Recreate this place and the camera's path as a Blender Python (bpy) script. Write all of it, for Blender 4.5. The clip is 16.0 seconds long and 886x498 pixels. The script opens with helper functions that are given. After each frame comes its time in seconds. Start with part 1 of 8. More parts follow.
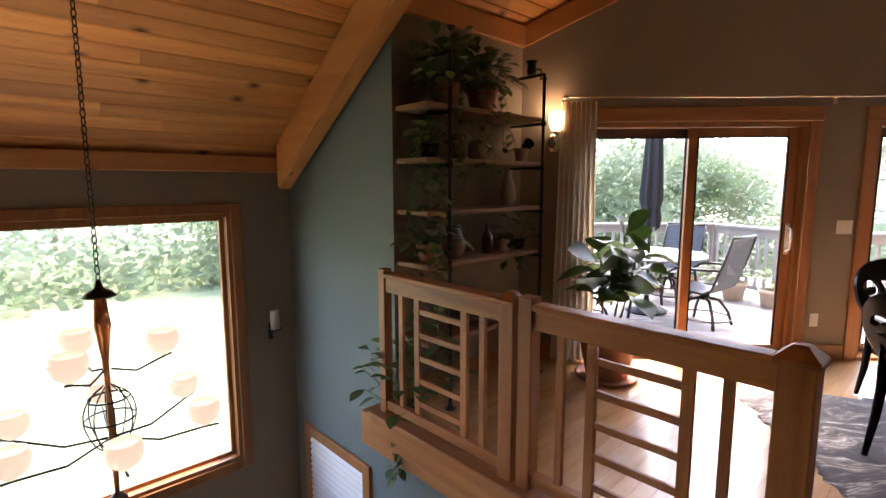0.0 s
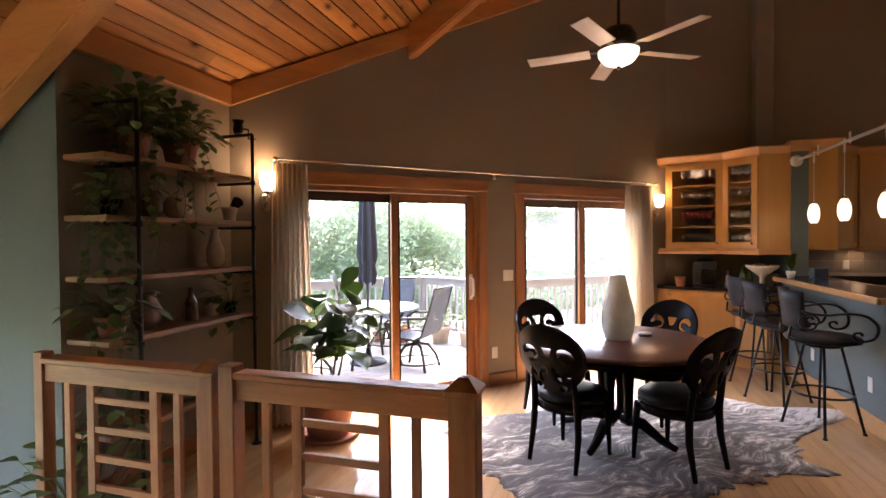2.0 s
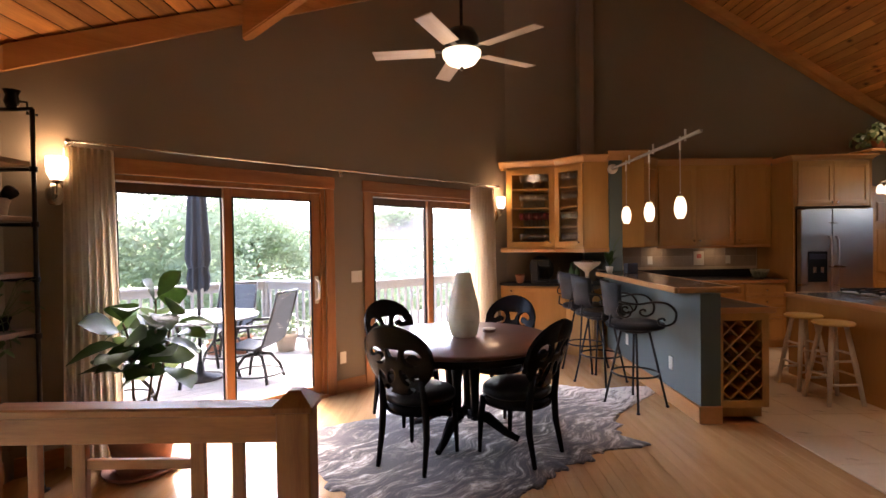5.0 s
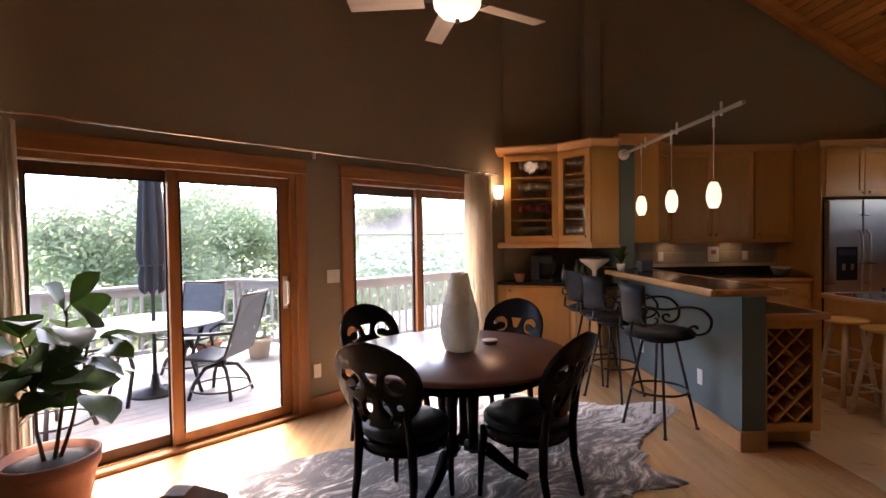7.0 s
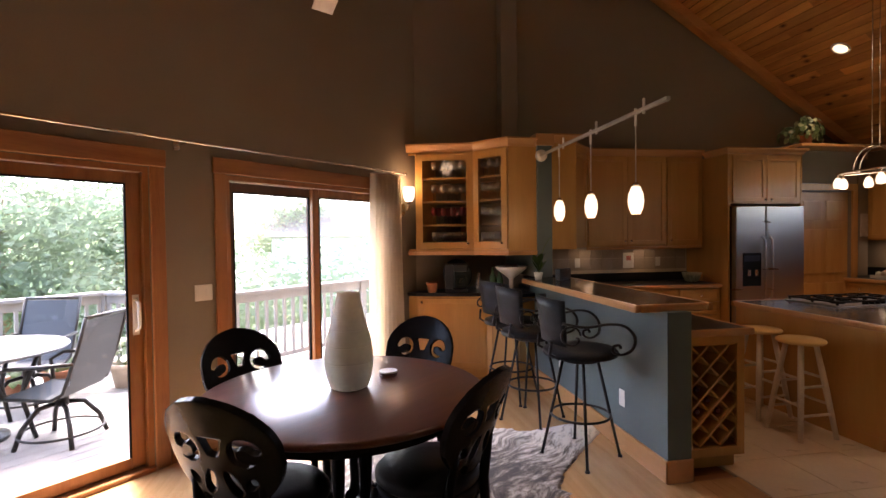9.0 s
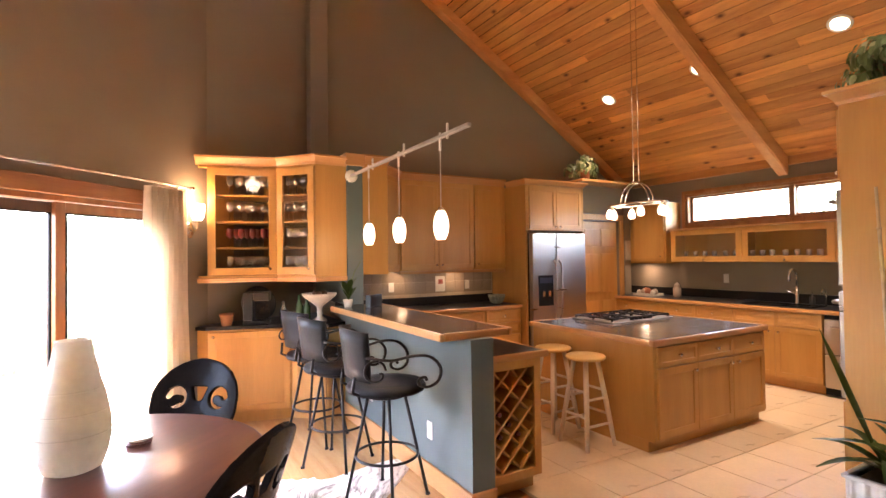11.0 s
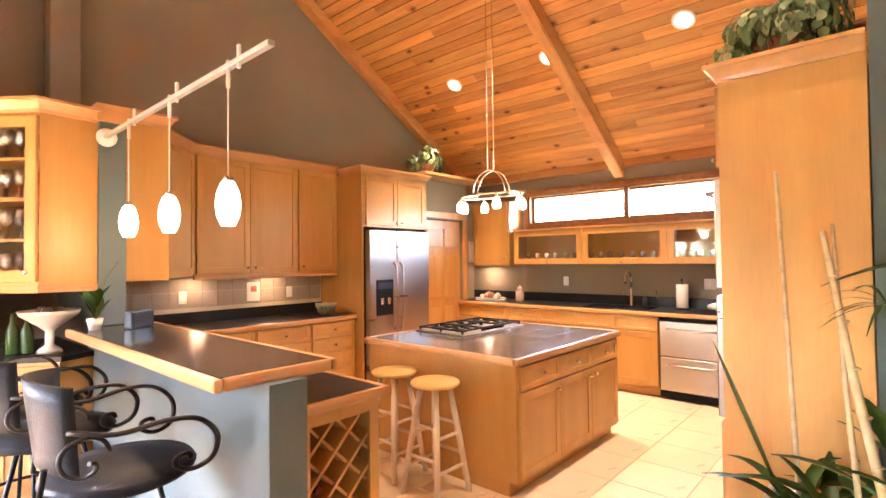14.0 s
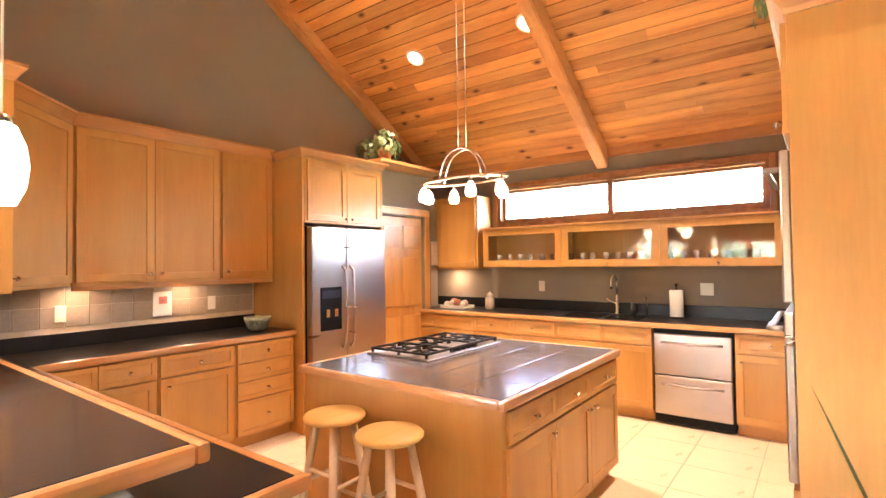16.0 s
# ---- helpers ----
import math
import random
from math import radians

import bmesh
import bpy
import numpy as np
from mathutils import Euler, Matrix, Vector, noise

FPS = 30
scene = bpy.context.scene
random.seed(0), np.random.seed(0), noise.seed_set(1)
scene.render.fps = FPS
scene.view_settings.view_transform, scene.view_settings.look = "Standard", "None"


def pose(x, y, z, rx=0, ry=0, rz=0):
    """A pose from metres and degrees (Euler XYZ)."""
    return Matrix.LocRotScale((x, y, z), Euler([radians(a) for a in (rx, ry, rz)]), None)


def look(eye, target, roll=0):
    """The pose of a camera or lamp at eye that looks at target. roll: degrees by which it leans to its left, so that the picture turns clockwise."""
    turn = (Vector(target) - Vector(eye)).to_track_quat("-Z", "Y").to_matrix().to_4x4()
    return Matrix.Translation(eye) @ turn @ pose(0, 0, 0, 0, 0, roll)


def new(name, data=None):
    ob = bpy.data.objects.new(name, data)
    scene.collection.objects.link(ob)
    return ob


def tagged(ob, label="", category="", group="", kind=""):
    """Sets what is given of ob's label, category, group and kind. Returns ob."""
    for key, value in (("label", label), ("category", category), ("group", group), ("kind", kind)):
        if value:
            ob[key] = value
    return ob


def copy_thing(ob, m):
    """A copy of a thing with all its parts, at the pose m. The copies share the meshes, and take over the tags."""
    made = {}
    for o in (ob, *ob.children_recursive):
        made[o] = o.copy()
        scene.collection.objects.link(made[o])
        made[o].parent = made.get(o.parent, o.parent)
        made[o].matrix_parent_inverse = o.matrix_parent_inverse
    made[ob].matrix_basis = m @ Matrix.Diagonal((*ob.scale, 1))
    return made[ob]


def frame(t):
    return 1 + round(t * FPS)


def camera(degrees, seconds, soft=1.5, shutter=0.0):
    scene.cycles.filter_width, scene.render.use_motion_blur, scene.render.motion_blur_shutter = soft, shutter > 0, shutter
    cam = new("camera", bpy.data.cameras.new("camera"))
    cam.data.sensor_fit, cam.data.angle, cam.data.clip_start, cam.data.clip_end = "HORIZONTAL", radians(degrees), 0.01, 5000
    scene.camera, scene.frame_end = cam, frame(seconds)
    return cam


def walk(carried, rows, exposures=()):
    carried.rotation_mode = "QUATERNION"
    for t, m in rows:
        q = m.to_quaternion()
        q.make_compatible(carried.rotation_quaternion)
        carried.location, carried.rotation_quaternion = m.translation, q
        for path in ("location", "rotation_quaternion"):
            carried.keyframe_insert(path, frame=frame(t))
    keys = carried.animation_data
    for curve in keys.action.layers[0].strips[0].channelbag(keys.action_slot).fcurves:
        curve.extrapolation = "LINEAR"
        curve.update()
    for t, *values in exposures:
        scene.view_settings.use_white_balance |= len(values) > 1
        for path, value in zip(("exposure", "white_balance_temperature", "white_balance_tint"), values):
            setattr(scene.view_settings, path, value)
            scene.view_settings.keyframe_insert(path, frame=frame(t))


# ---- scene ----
cam = camera(83.0, 16.0)
METRES, EYE, TILT, LEAN, TURN = 3.9, 1.5, 0.0, 0.0, 10.0
PATH = [
    (0, (0.139, 0.28, 1.495), (0.081, 2.263, 1.236), -0.1),
    (0.5, (0.164, 0.28, 1.491), (0.391, 2.26, 1.319), -0.4),
    (1, (0.202, 0.261, 1.502), (0.689, 2.198, 1.389), -0.5),
    (1.5, (0.24, 0.248, 1.504), (0.964, 2.111, 1.437), -0.6),
    (2, (0.263, 0.218, 1.506), (1.209, 1.98, 1.471), -0.5),
    (2.5, (0.274, 0.208, 1.501), (1.396, 1.864, 1.478), -0.5),
    (3, (0.284, 0.193, 1.5), (1.523, 1.763, 1.478), -0.6),
    (3.5, (0.284, 0.186, 1.498), (1.606, 1.687, 1.475), -0.6),
    (4, (0.288, 0.191, 1.491), (1.656, 1.649, 1.465), -0.7),
    (6.5, (0.753, 0.686, 1.468), (2.184, 2.083, 1.425), -0.8),
    (7, (0.88, 0.81, 1.463), (2.318, 2.198, 1.413), -0.8),
    (7.5, (0.995, 0.903, 1.441), (2.445, 2.28, 1.398), -0.8),
    (8, (1.133, 0.969, 1.452), (2.61, 2.317, 1.411), -0.9),
    (8.5, (1.279, 1.027, 1.469), (2.826, 2.294, 1.423), -0.8),
    (9, (1.403, 1.06, 1.502), (3.039, 2.209, 1.457), -0.7),
    (9.5, (1.509, 1.066, 1.516), (3.234, 2.079, 1.486), -0.7),
    (10, (1.605, 1.061, 1.542), (3.419, 1.902, 1.541), -0.7),
    (12.5, (2.025, 1.117, 1.48), (4.018, 1.274, 1.52), -0.5),
    (13, (2.23, 1.144, 1.474), (4.229, 1.204, 1.513), -0.4),
    (13.5, (2.464, 1.148, 1.484), (4.463, 1.109, 1.523), -0.5),
    (14, (2.744, 1.151, 1.49), (4.74, 1.033, 1.534), -0.6),
    (14.5, (3.012, 1.147, 1.503), (5.004, 0.972, 1.547), -0.6),
    (15, (3.268, 1.12, 1.491), (5.254, 0.894, 1.547), -0.6),
    (15.5, (3.468, 1.107, 1.489), (5.45, 0.844, 1.543), -0.7),
    (16, (3.638, 1.086, 1.5), (5.618, 0.81, 1.549), -0.8),
]
EXPOSURES = [(0.0, 4.2, 6700, 26), (1.0, 4.55, 6700, 26), (4.2, 4.65, 6700, 26), (7.0, 4.12, 6700, 26), (9.0, 4.33, 6700, 26), (10.2, 5.3, 6700, 26), (12.2, 7.1, 6700, 26), (16.0, 7.25, 6700, 26)]
walk(cam, [(t, look(eye, target, roll)) for t, eye, target, roll in PATH], EXPOSURES)

# ---- world and daylight ----
world = bpy.data.worlds.new("world")
scene.world = world
world.use_nodes = True
sky = world.node_tree.nodes.new("ShaderNodeTexSky")
sky.sky_type, sky.sun_disc = "NISHITA", False
sky.sun_elevation, sky.sun_rotation = radians(58), radians(20)
sky.dust_density = 3.0
world.node_tree.nodes["Background"].inputs[1].default_value = 0.15
world.node_tree.links.new(sky.outputs[0], world.node_tree.nodes["Background"].inputs[0])
sun_data = bpy.data.lights.new("sun", "SUN")
sun_data.energy, sun_data.angle, sun_data.color = 0.95, radians(14), (1.0, 0.95, 0.88)
sun = new("sun", sun_data)
sun.matrix_world = look((10.4, 24.9, 32.0), (3.6, 6.2, 0))


LAMPS = 0.20


def lamp(name, kind, place, power, colour, size=0.1, target=None):
    data = bpy.data.lights.new(name, kind)
    data.energy, data.color = power * LAMPS, colour
    if kind == "AREA":
        data.shape, data.size = "DISK", size
    elif kind == "SPOT":
        data.spot_size, data.spot_blend, data.shadow_soft_size = radians(88), 0.7, size
    else:
        data.shadow_soft_size = size
    ob = new(name, data)
    ob.matrix_world = look(place, target) if target else Matrix.Translation(place)
    return ob

R2 = math.sqrt(2.0)
KM = pose(0, 0, 0, 0, 0, -45)          # local x runs to the sink wall (v), local y to the gable wall (u)


def K(v, u, z=0.0):
    """World place of kitchen coordinates."""
    return KM @ Vector((v, u, z))


WARM = (1.0, 0.62, 0.30)

# ---- materials ----
def mat(name, base, rough=0.6, metal=0.0, emit=None, power=0.0):
    m = bpy.data.materials.new(name)
    m.use_nodes = True
    b = m.node_tree.nodes["Principled BSDF"]
    b.inputs["Base Color"].default_value = (*base, 1)
    b.inputs["Roughness"].default_value = rough
    b.inputs["Metallic"].default_value = metal
    if emit:
        b.inputs["Emission Color"].default_value = (*emit, 1)
        b.inputs["Emission Strength"].default_value = power
    return m


def nodes_of(m):
    t = m.node_tree
    return t, t.nodes, t.links, t.nodes["Principled BSDF"]


def ramp(n, stops):
    r = n.new("ShaderNodeValToRGB")
    e = r.color_ramp.elements
    while len(e) < len(stops):
        e.new(0.5)
    for i, (p, c) in enumerate(stops):
        e[i].position, e[i].color = p, (*c, 1)
    return r


def mottled(name, base, spread=0.12, rough=0.6, scale=3.0, bump=0.1, fine=60.0, metal=0.0, stretch=(1, 1, 1), space="Object"):
    """Paint, stone, cloth: two scales of variation and a fine relief."""
    m = mat(name, base, rough, metal)
    t, n, l, b = nodes_of(m)
    tc, mp = n.new("ShaderNodeTexCoord"), n.new("ShaderNodeMapping")
    mp.inputs["Scale"].default_value = stretch
    l.new(tc.outputs[space], mp.inputs[0])
    big, small = n.new("ShaderNodeTexNoise"), n.new("ShaderNodeTexNoise")
    big.inputs["Scale"].default_value, small.inputs["Scale"].default_value = scale, fine
    big.inputs["Detail"].default_value = 4
    l.new(mp.outputs[0], big.inputs["Vector"]), l.new(mp.outputs[0], small.inputs["Vector"])
    mix = n.new("ShaderNodeMath")
    mix.operation = "MULTIPLY_ADD"
    l.new(small.outputs[0], mix.inputs[0])
    mix.inputs[1].default_value = 0.35
    l.new(big.outputs[0], mix.inputs[2])
    lo, hi = [max(0, c * (1 - spread)) for c in base], [min(1, c * (1 + spread)) for c in base]
    r = ramp(n, [(0.45, lo), (0.95, hi)])
    l.new(mix.outputs[0], r.inputs[0]), l.new(r.outputs[0], b.inputs["Base Color"])
    rr = n.new("ShaderNodeMapRange")
    rr.inputs["To Min"].default_value, rr.inputs["To Max"].default_value = max(0.03, rough - 0.1), min(1, rough + 0.1)
    l.new(big.outputs[0], rr.inputs[0]), l.new(rr.outputs[0], b.inputs["Roughness"])
    bp = n.new("ShaderNodeBump")
    bp.inputs["Strength"].default_value, bp.inputs["Distance"].default_value = bump, 0.004
    l.new(small.outputs[0], bp.inputs["Height"]), l.new(bp.outputs[0], b.inputs["Normal"])
    return m


def wood(name, light, dark, rough=0.4, axis=0, ring=9.0, knots=0.0, island=False, vary=0.25, bump=0.15, coat=0.0):
    """Grained wood along an axis, with knots if asked; each piece or island a little different."""
    m = mat(name, light, rough)
    t, n, l, b = nodes_of(m)
    tc, mp = n.new("ShaderNodeTexCoord"), n.new("ShaderNodeMapping")
    sc = [1.0, 1.0, 1.0]
    sc[axis] = 0.09
    mp.inputs["Scale"].default_value = sc
    src = n.new("ShaderNodeNewGeometry").outputs["Random Per Island"] if island else n.new("ShaderNodeObjectInfo").outputs["Random"]
    off = n.new("ShaderNodeVectorMath")
    off.operation = "SCALE"
    off.inputs[0].default_value = (17.0, 9.0, 23.0)
    l.new(src, off.inputs["Scale"])
    add = n.new("ShaderNodeVectorMath")
    l.new(tc.outputs["Object"], add.inputs[0]), l.new(off.outputs[0], add.inputs[1])
    l.new(add.outputs[0], mp.inputs[0])
    ns = n.new("ShaderNodeTexNoise")
    ns.inputs["Scale"].default_value, ns.inputs["Detail"].default_value, ns.inputs["Distortion"].default_value = ring, 5, 0.6
    l.new(mp.outputs[0], ns.inputs["Vector"])
    fine = n.new("ShaderNodeTexNoise")
    fine.inputs["Scale"].default_value, fine.inputs["Detail"].default_value = ring * 14, 2
    l.new(mp.outputs[0], fine.inputs["Vector"])
    ma = n.new("ShaderNodeMath")
    ma.operation = "MULTIPLY_ADD"
    ma.inputs[1].default_value = 0.3
    l.new(fine.outputs[0], ma.inputs[0]), l.new(ns.outputs[0], ma.inputs[2])
    r = ramp(n, [(0.42, dark), (0.62, [0.5 * (a + c) for a, c in zip(light, dark)]), (0.85, light)])
    l.new(ma.outputs[0], r.inputs[0])
    colour = r.outputs[0]
    if knots:
        km = n.new("ShaderNodeMapping")
        ks = [3.2, 3.2, 3.2]
        ks[axis] = 1.5
        km.inputs["Scale"].default_value = ks
        l.new(add.outputs[0], km.inputs[0])
        vo = n.new("ShaderNodeTexVoronoi")
        if island:
            vo.voronoi_dimensions = "2D"
        vo.inputs["Scale"].default_value = 1.25
        l.new(km.outputs[0], vo.inputs["Vector"])
        kr = ramp(n, [(0.025, (1, 1, 1)), (0.075, (0.4, 0.4, 0.4)), (0.125, (0, 0, 0))])
        l.new(vo.outputs["Distance"], kr.inputs[0])
        kf = n.new("ShaderNodeMath")
        kf.operation = "MULTIPLY"
        kf.inputs[1].default_value = knots
        pick = n.new("ShaderNodeMath")
        pick.operation = "GREATER_THAN"
        pick.inputs[1].default_value = 0.45
        l.new(vo.outputs["Color"], pick.inputs[0])
        some = n.new("ShaderNodeMath")
        some.operation = "MULTIPLY"
        l.new(kr.outputs[0], some.inputs[0]), l.new(pick.outputs[0], some.inputs[1])
        l.new(some.outputs[0], kf.inputs[0])
        mx = n.new("ShaderNodeMix")
        mx.data_type = "RGBA"
        l.new(kf.outputs[0], mx.inputs[0]), l.new(colour, mx.inputs[6])
        mx.inputs[7].default_value = (dark[0] * 0.28, dark[1] * 0.2, dark[2] * 0.16, 1)
        colour = mx.outputs[2]
    hs = n.new("ShaderNodeHueSaturation")
    mr = n.new("ShaderNodeMapRange")
    mr.inputs["To Min"].default_value, mr.inputs["To Max"].default_value = 1 - vary, 1 + vary
    l.new(src, mr.inputs[0]), l.new(mr.outputs[0], hs.inputs["Value"]), l.new(colour, hs.inputs["Color"])
    l.new(hs.outputs[0], b.inputs["Base Color"])
    bp = n.new("ShaderNodeBump")
    bp.inputs["Strength"].default_value, bp.inputs["Distance"].default_value = bump, 0.003
    l.new(ma.outputs[0], bp.inputs["Height"]), l.new(bp.outputs[0], b.inputs["Normal"])
    b.inputs["Coat Weight"].default_value = coat
    return m


M_WALL = mottled("wall_paint_taupe", (0.245, 0.195, 0.140), 0.06, 0.75, 1.5, 0.25, 90)
M_SAGE = mottled("wall_paint_sage", (0.115, 0.148, 0.145), 0.06, 0.7, 1.5, 0.25, 90)
M_PINE = wood("pine_planks", (0.76, 0.345, 0.09), (0.42, 0.15, 0.036), 0.5, 1, 8, 1.0, True, 0.24)
M_BEAM = wood("pine_beam", (0.64, 0.29, 0.09), (0.45, 0.175, 0.05), 0.45, 1, 6, 0.7, False, 0.08)
M_BEAMX = wood("pine_beam_across", (0.64, 0.29, 0.09), (0.45, 0.175, 0.05), 0.45, 0, 6, 0.7, False, 0.08)
M_TRIM = wood("fir_trim", (0.38, 0.16, 0.05), (0.25, 0.092, 0.026), 0.4, 2, 12, 0, False, 0.06)
M_TRIMX = wood("fir_trim_across", (0.38, 0.16, 0.05), (0.25, 0.092, 0.026), 0.4, 0, 12, 0, False, 0.06)
M_RAIL = wood("oak_rail", (0.43, 0.165, 0.042), (0.23, 0.072, 0.016), 0.5, 0, 14, 0, False, 0.1, coat=0.03)
M_RAILZ = wood("oak_post", (0.43, 0.165, 0.042), (0.23, 0.072, 0.016), 0.5, 2, 14, 0, False, 0.1, coat=0.03)
M_MAPLE = wood("maple_cabinet", (0.56, 0.295, 0.082), (0.46, 0.228, 0.056), 0.42, 2, 5, 0, False, 0.06, 0.05, 0.06)
M_MAPLEX = wood("maple_edge", (0.58, 0.30, 0.12), (0.48, 0.23, 0.08), 0.3, 0, 6, 0, False, 0.05, 0.05, 0.3)
M_MAPLEY = wood("maple_edge_along", (0.58, 0.30, 0.12), (0.48, 0.23, 0.08), 0.3, 1, 6, 0, False, 0.05, 0.05, 0.3)
M_OAKF = wood("oak_floor", (0.62, 0.385, 0.18), (0.48, 0.27, 0.11), 0.22, 1, 12, 0, True, 0.12, 0.06, 0.3)
M_TILE = mottled("floor_tile", (0.82, 0.69, 0.50), 0.10, 0.3, 2.5, 0.1, 40)
M_GROUT = mottled("grout", (0.58, 0.48, 0.36), 0.1, 0.9, 8, 0.3, 90)
M_BLACK = mottled("black_lacquer", (0.012, 0.011, 0.011), 0.3, 0.22, 4, 0.05, 80)
M_SEAT = mottled("black_leather", (0.02, 0.02, 0.022), 0.3, 0.42, 6, 0.3, 140)
M_TABLE = wood("mahogany_top", (0.13, 0.045, 0.028), (0.07, 0.022, 0.014), 0.3, 0, 9, 0, False, 0.03, 0.05, 0.6)
M_TABLE.node_tree.nodes["Principled BSDF"].inputs["Coat Roughness"].default_value = 0.22
for m_, k_ in ((M_BLACK, 0.05), (M_SEAT, 0.10)):
    m_.node_tree.nodes["Principled BSDF"].inputs["Specular IOR Level"].default_value = k_
M_BOARD = wood("shelf_board", (0.30, 0.155, 0.07), (0.19, 0.09, 0.038), 0.55, 1, 8, 0.7, False, 0.12)
M_IRON = mottled("wrought_iron", (0.03, 0.027, 0.025), 0.3, 0.42, 9, 0.3, 120, 0.7)
M_PIPE = mottled("black_pipe", (0.025, 0.022, 0.02), 0.3, 0.4, 9, 0.3, 120, 0.6)
M_ITILE = mottled("island_tile", (0.115, 0.105, 0.10), 0.18, 0.16, 6, 0.08, 60)
M_COUNTER = mottled("dark_laminate_counter", (0.014, 0.013, 0.014), 0.3, 0.32, 5, 0.05, 160)
M_CTILE = mottled("slate_counter_tile", (0.034, 0.029, 0.027), 0.2, 0.12, 6, 0.08, 60)
M_STEEL = mottled("brushed_steel", (0.42, 0.36, 0.31), 0.05, 0.30, 1.2, 0.02, 60, 1.0, (1, 1, 6))
# lit copy of the brushed steel, the extra brightness put into its colour
M_STEELB = mottled("brushed_steel_lit", (0.50, 0.46, 0.41), 0.05, 0.42, 1.2, 0.02, 60, 1.0, (1, 1, 6))
M_DARK = mat("dark_gap", (0.01, 0.01, 0.01), 0.6)
M_DARK.node_tree.nodes["Principled BSDF"].inputs["Specular IOR Level"].default_value = 0.12
for m_ in (M_COUNTER, M_CTILE):
    m_.node_tree.nodes["Principled BSDF"].inputs["Specular IOR Level"].default_value = 0.3
# darker brown than the other fir trim, for the fixed door panels
M_TRIMD = wood("dark_fir_sash", (0.11, 0.046, 0.02), (0.07, 0.028, 0.012), 0.4, 2, 12, 0, False, 0.06)
M_CHROME = mat("satin_nickel", (0.7, 0.66, 0.6), 0.22, 1.0)
M_WHITE = mottled("white_plastic", (0.75, 0.72, 0.66), 0.04, 0.4, 6, 0.05)
M_CURT = mottled("linen_curtain", (0.78, 0.70, 0.58), 0.1, 0.9, 8, 0.4, 220, 0, (1, 1, 0.3))
t_, n_, l_, b_ = nodes_of(M_CURT)
tl, mxs = n_.new("ShaderNodeBsdfTranslucent"), n_.new("ShaderNodeMixShader")
tl.inputs[0].default_value = (0.80, 0.72, 0.60, 1)      # translucent linen
mxs.inputs[0].default_value = 0.55
l_.new(b_.outputs[0], mxs.inputs[1]), l_.new(tl.outputs[0], mxs.inputs[2]), l_.new(mxs.outputs[0], n_["Material Output"].inputs[0])
M_VASE = mottled("alabaster_glass", (0.84, 0.79, 0.69), 0.2, 0.3, 9, 0.1, 40)
M_TERRA = mottled("terracotta", (0.33, 0.13, 0.07), 0.2, 0.8, 7, 0.3)
M_SOIL = mottled("potting_soil", (0.035, 0.025, 0.018), 0.4, 0.95, 30, 0.8, 120)
M_STOOLW = mottled("whitewashed_legs", (0.74, 0.64, 0.53), 0.12, 0.5, 8, 0.15, 60, 0, (1, 1, 0.2))
M_STOOLT = wood("birch_seat", (0.78, 0.54, 0.21), (0.68, 0.43, 0.15), 0.35, 0, 8, 0, False, 0.04)
M_BTILE = mottled("backsplash_tile", (0.36, 0.29, 0.22), 0.2, 0.4, 4, 0.15, 50)
M_LEAF = mottled("fig_leaf", (0.030, 0.066, 0.013), 0.4, 0.36, 9, 0.2, 60)
M_LEAFP = mottled("pothos_leaf", (0.085, 0.13, 0.045), 0.45, 0.45, 12, 0.2, 60)
M_STEM = mottled("woody_stem", (0.20, 0.13, 0.07), 0.3, 0.8, 20, 0.4)
M_CANE = mottled("bamboo_cane", (0.50, 0.36, 0.20), 0.2, 0.5, 20, 0.2)
M_ZINC = mottled("corrugated_zinc", (0.55, 0.57, 0.58), 0.15, 0.35, 3, 0.1, 40, 0.9)
M_DECK = mottled("deck_boards", (0.24, 0.22, 0.20), 0.15, 0.8, 5, 0.3, 60, 0, (1, 0.2, 1))
M_MESH = mottled("sling_mesh", (0.045, 0.05, 0.055), 0.15, 0.7, 30, 0.3, 200)
M_UMB = mottled("umbrella_canvas", (0.013, 0.015, 0.02), 0.2, 0.9, 6, 0.3)
M_GLOW = mat("lit_shade", (0.9, 0.75, 0.5), 0.5, 0, (1.0, 0.74, 0.42), 0.30)
M_GLOWW = mat("lit_bulb", (0.9, 0.85, 0.7), 0.5, 0, (1.0, 0.80, 0.50), 0.09)
M_GREEN = mottled("tree_foliage", (0.11, 0.155, 0.095), 0.5, 0.8, 3, 0.3)
M_GRASS = mottled("lawn", (0.16, 0.19, 0.10), 0.35, 0.95, 1.2, 0.4, 25)


def glass(name, tint=(1, 1, 1), rough=0.0, base_gloss=0.045):
    m = bpy.data.materials.new(name)
    m.use_nodes = True
    t, n, l, b = nodes_of(m)
    n.remove(b)
    g, tr, mx, fr = n.new("ShaderNodeBsdfGlossy"), n.new("ShaderNodeBsdfTransparent"), n.new("ShaderNodeMixShader"), n.new("ShaderNodeMath")
    lw, sc_ = n.new("ShaderNodeLayerWeight"), n.new("ShaderNodeMath")
    fr.operation, sc_.operation = "POWER", "MULTIPLY_ADD"
    fr.inputs[1].default_value, sc_.inputs[1].default_value, sc_.inputs[2].default_value = 5.0, 0.95, base_gloss
    l.new(lw.outputs["Facing"], fr.inputs[0]), l.new(fr.outputs[0], sc_.inputs[0])
    g.inputs["Roughness"].default_value = rough
    tr.inputs[0].default_value = (*tint, 1)
    l.new(sc_.outputs[0], mx.inputs[0]), l.new(tr.outputs[0], mx.inputs[1]), l.new(g.outputs[0], mx.inputs[2])
    l.new(mx.outputs[0], n["Material Output"].inputs[0])
    return m


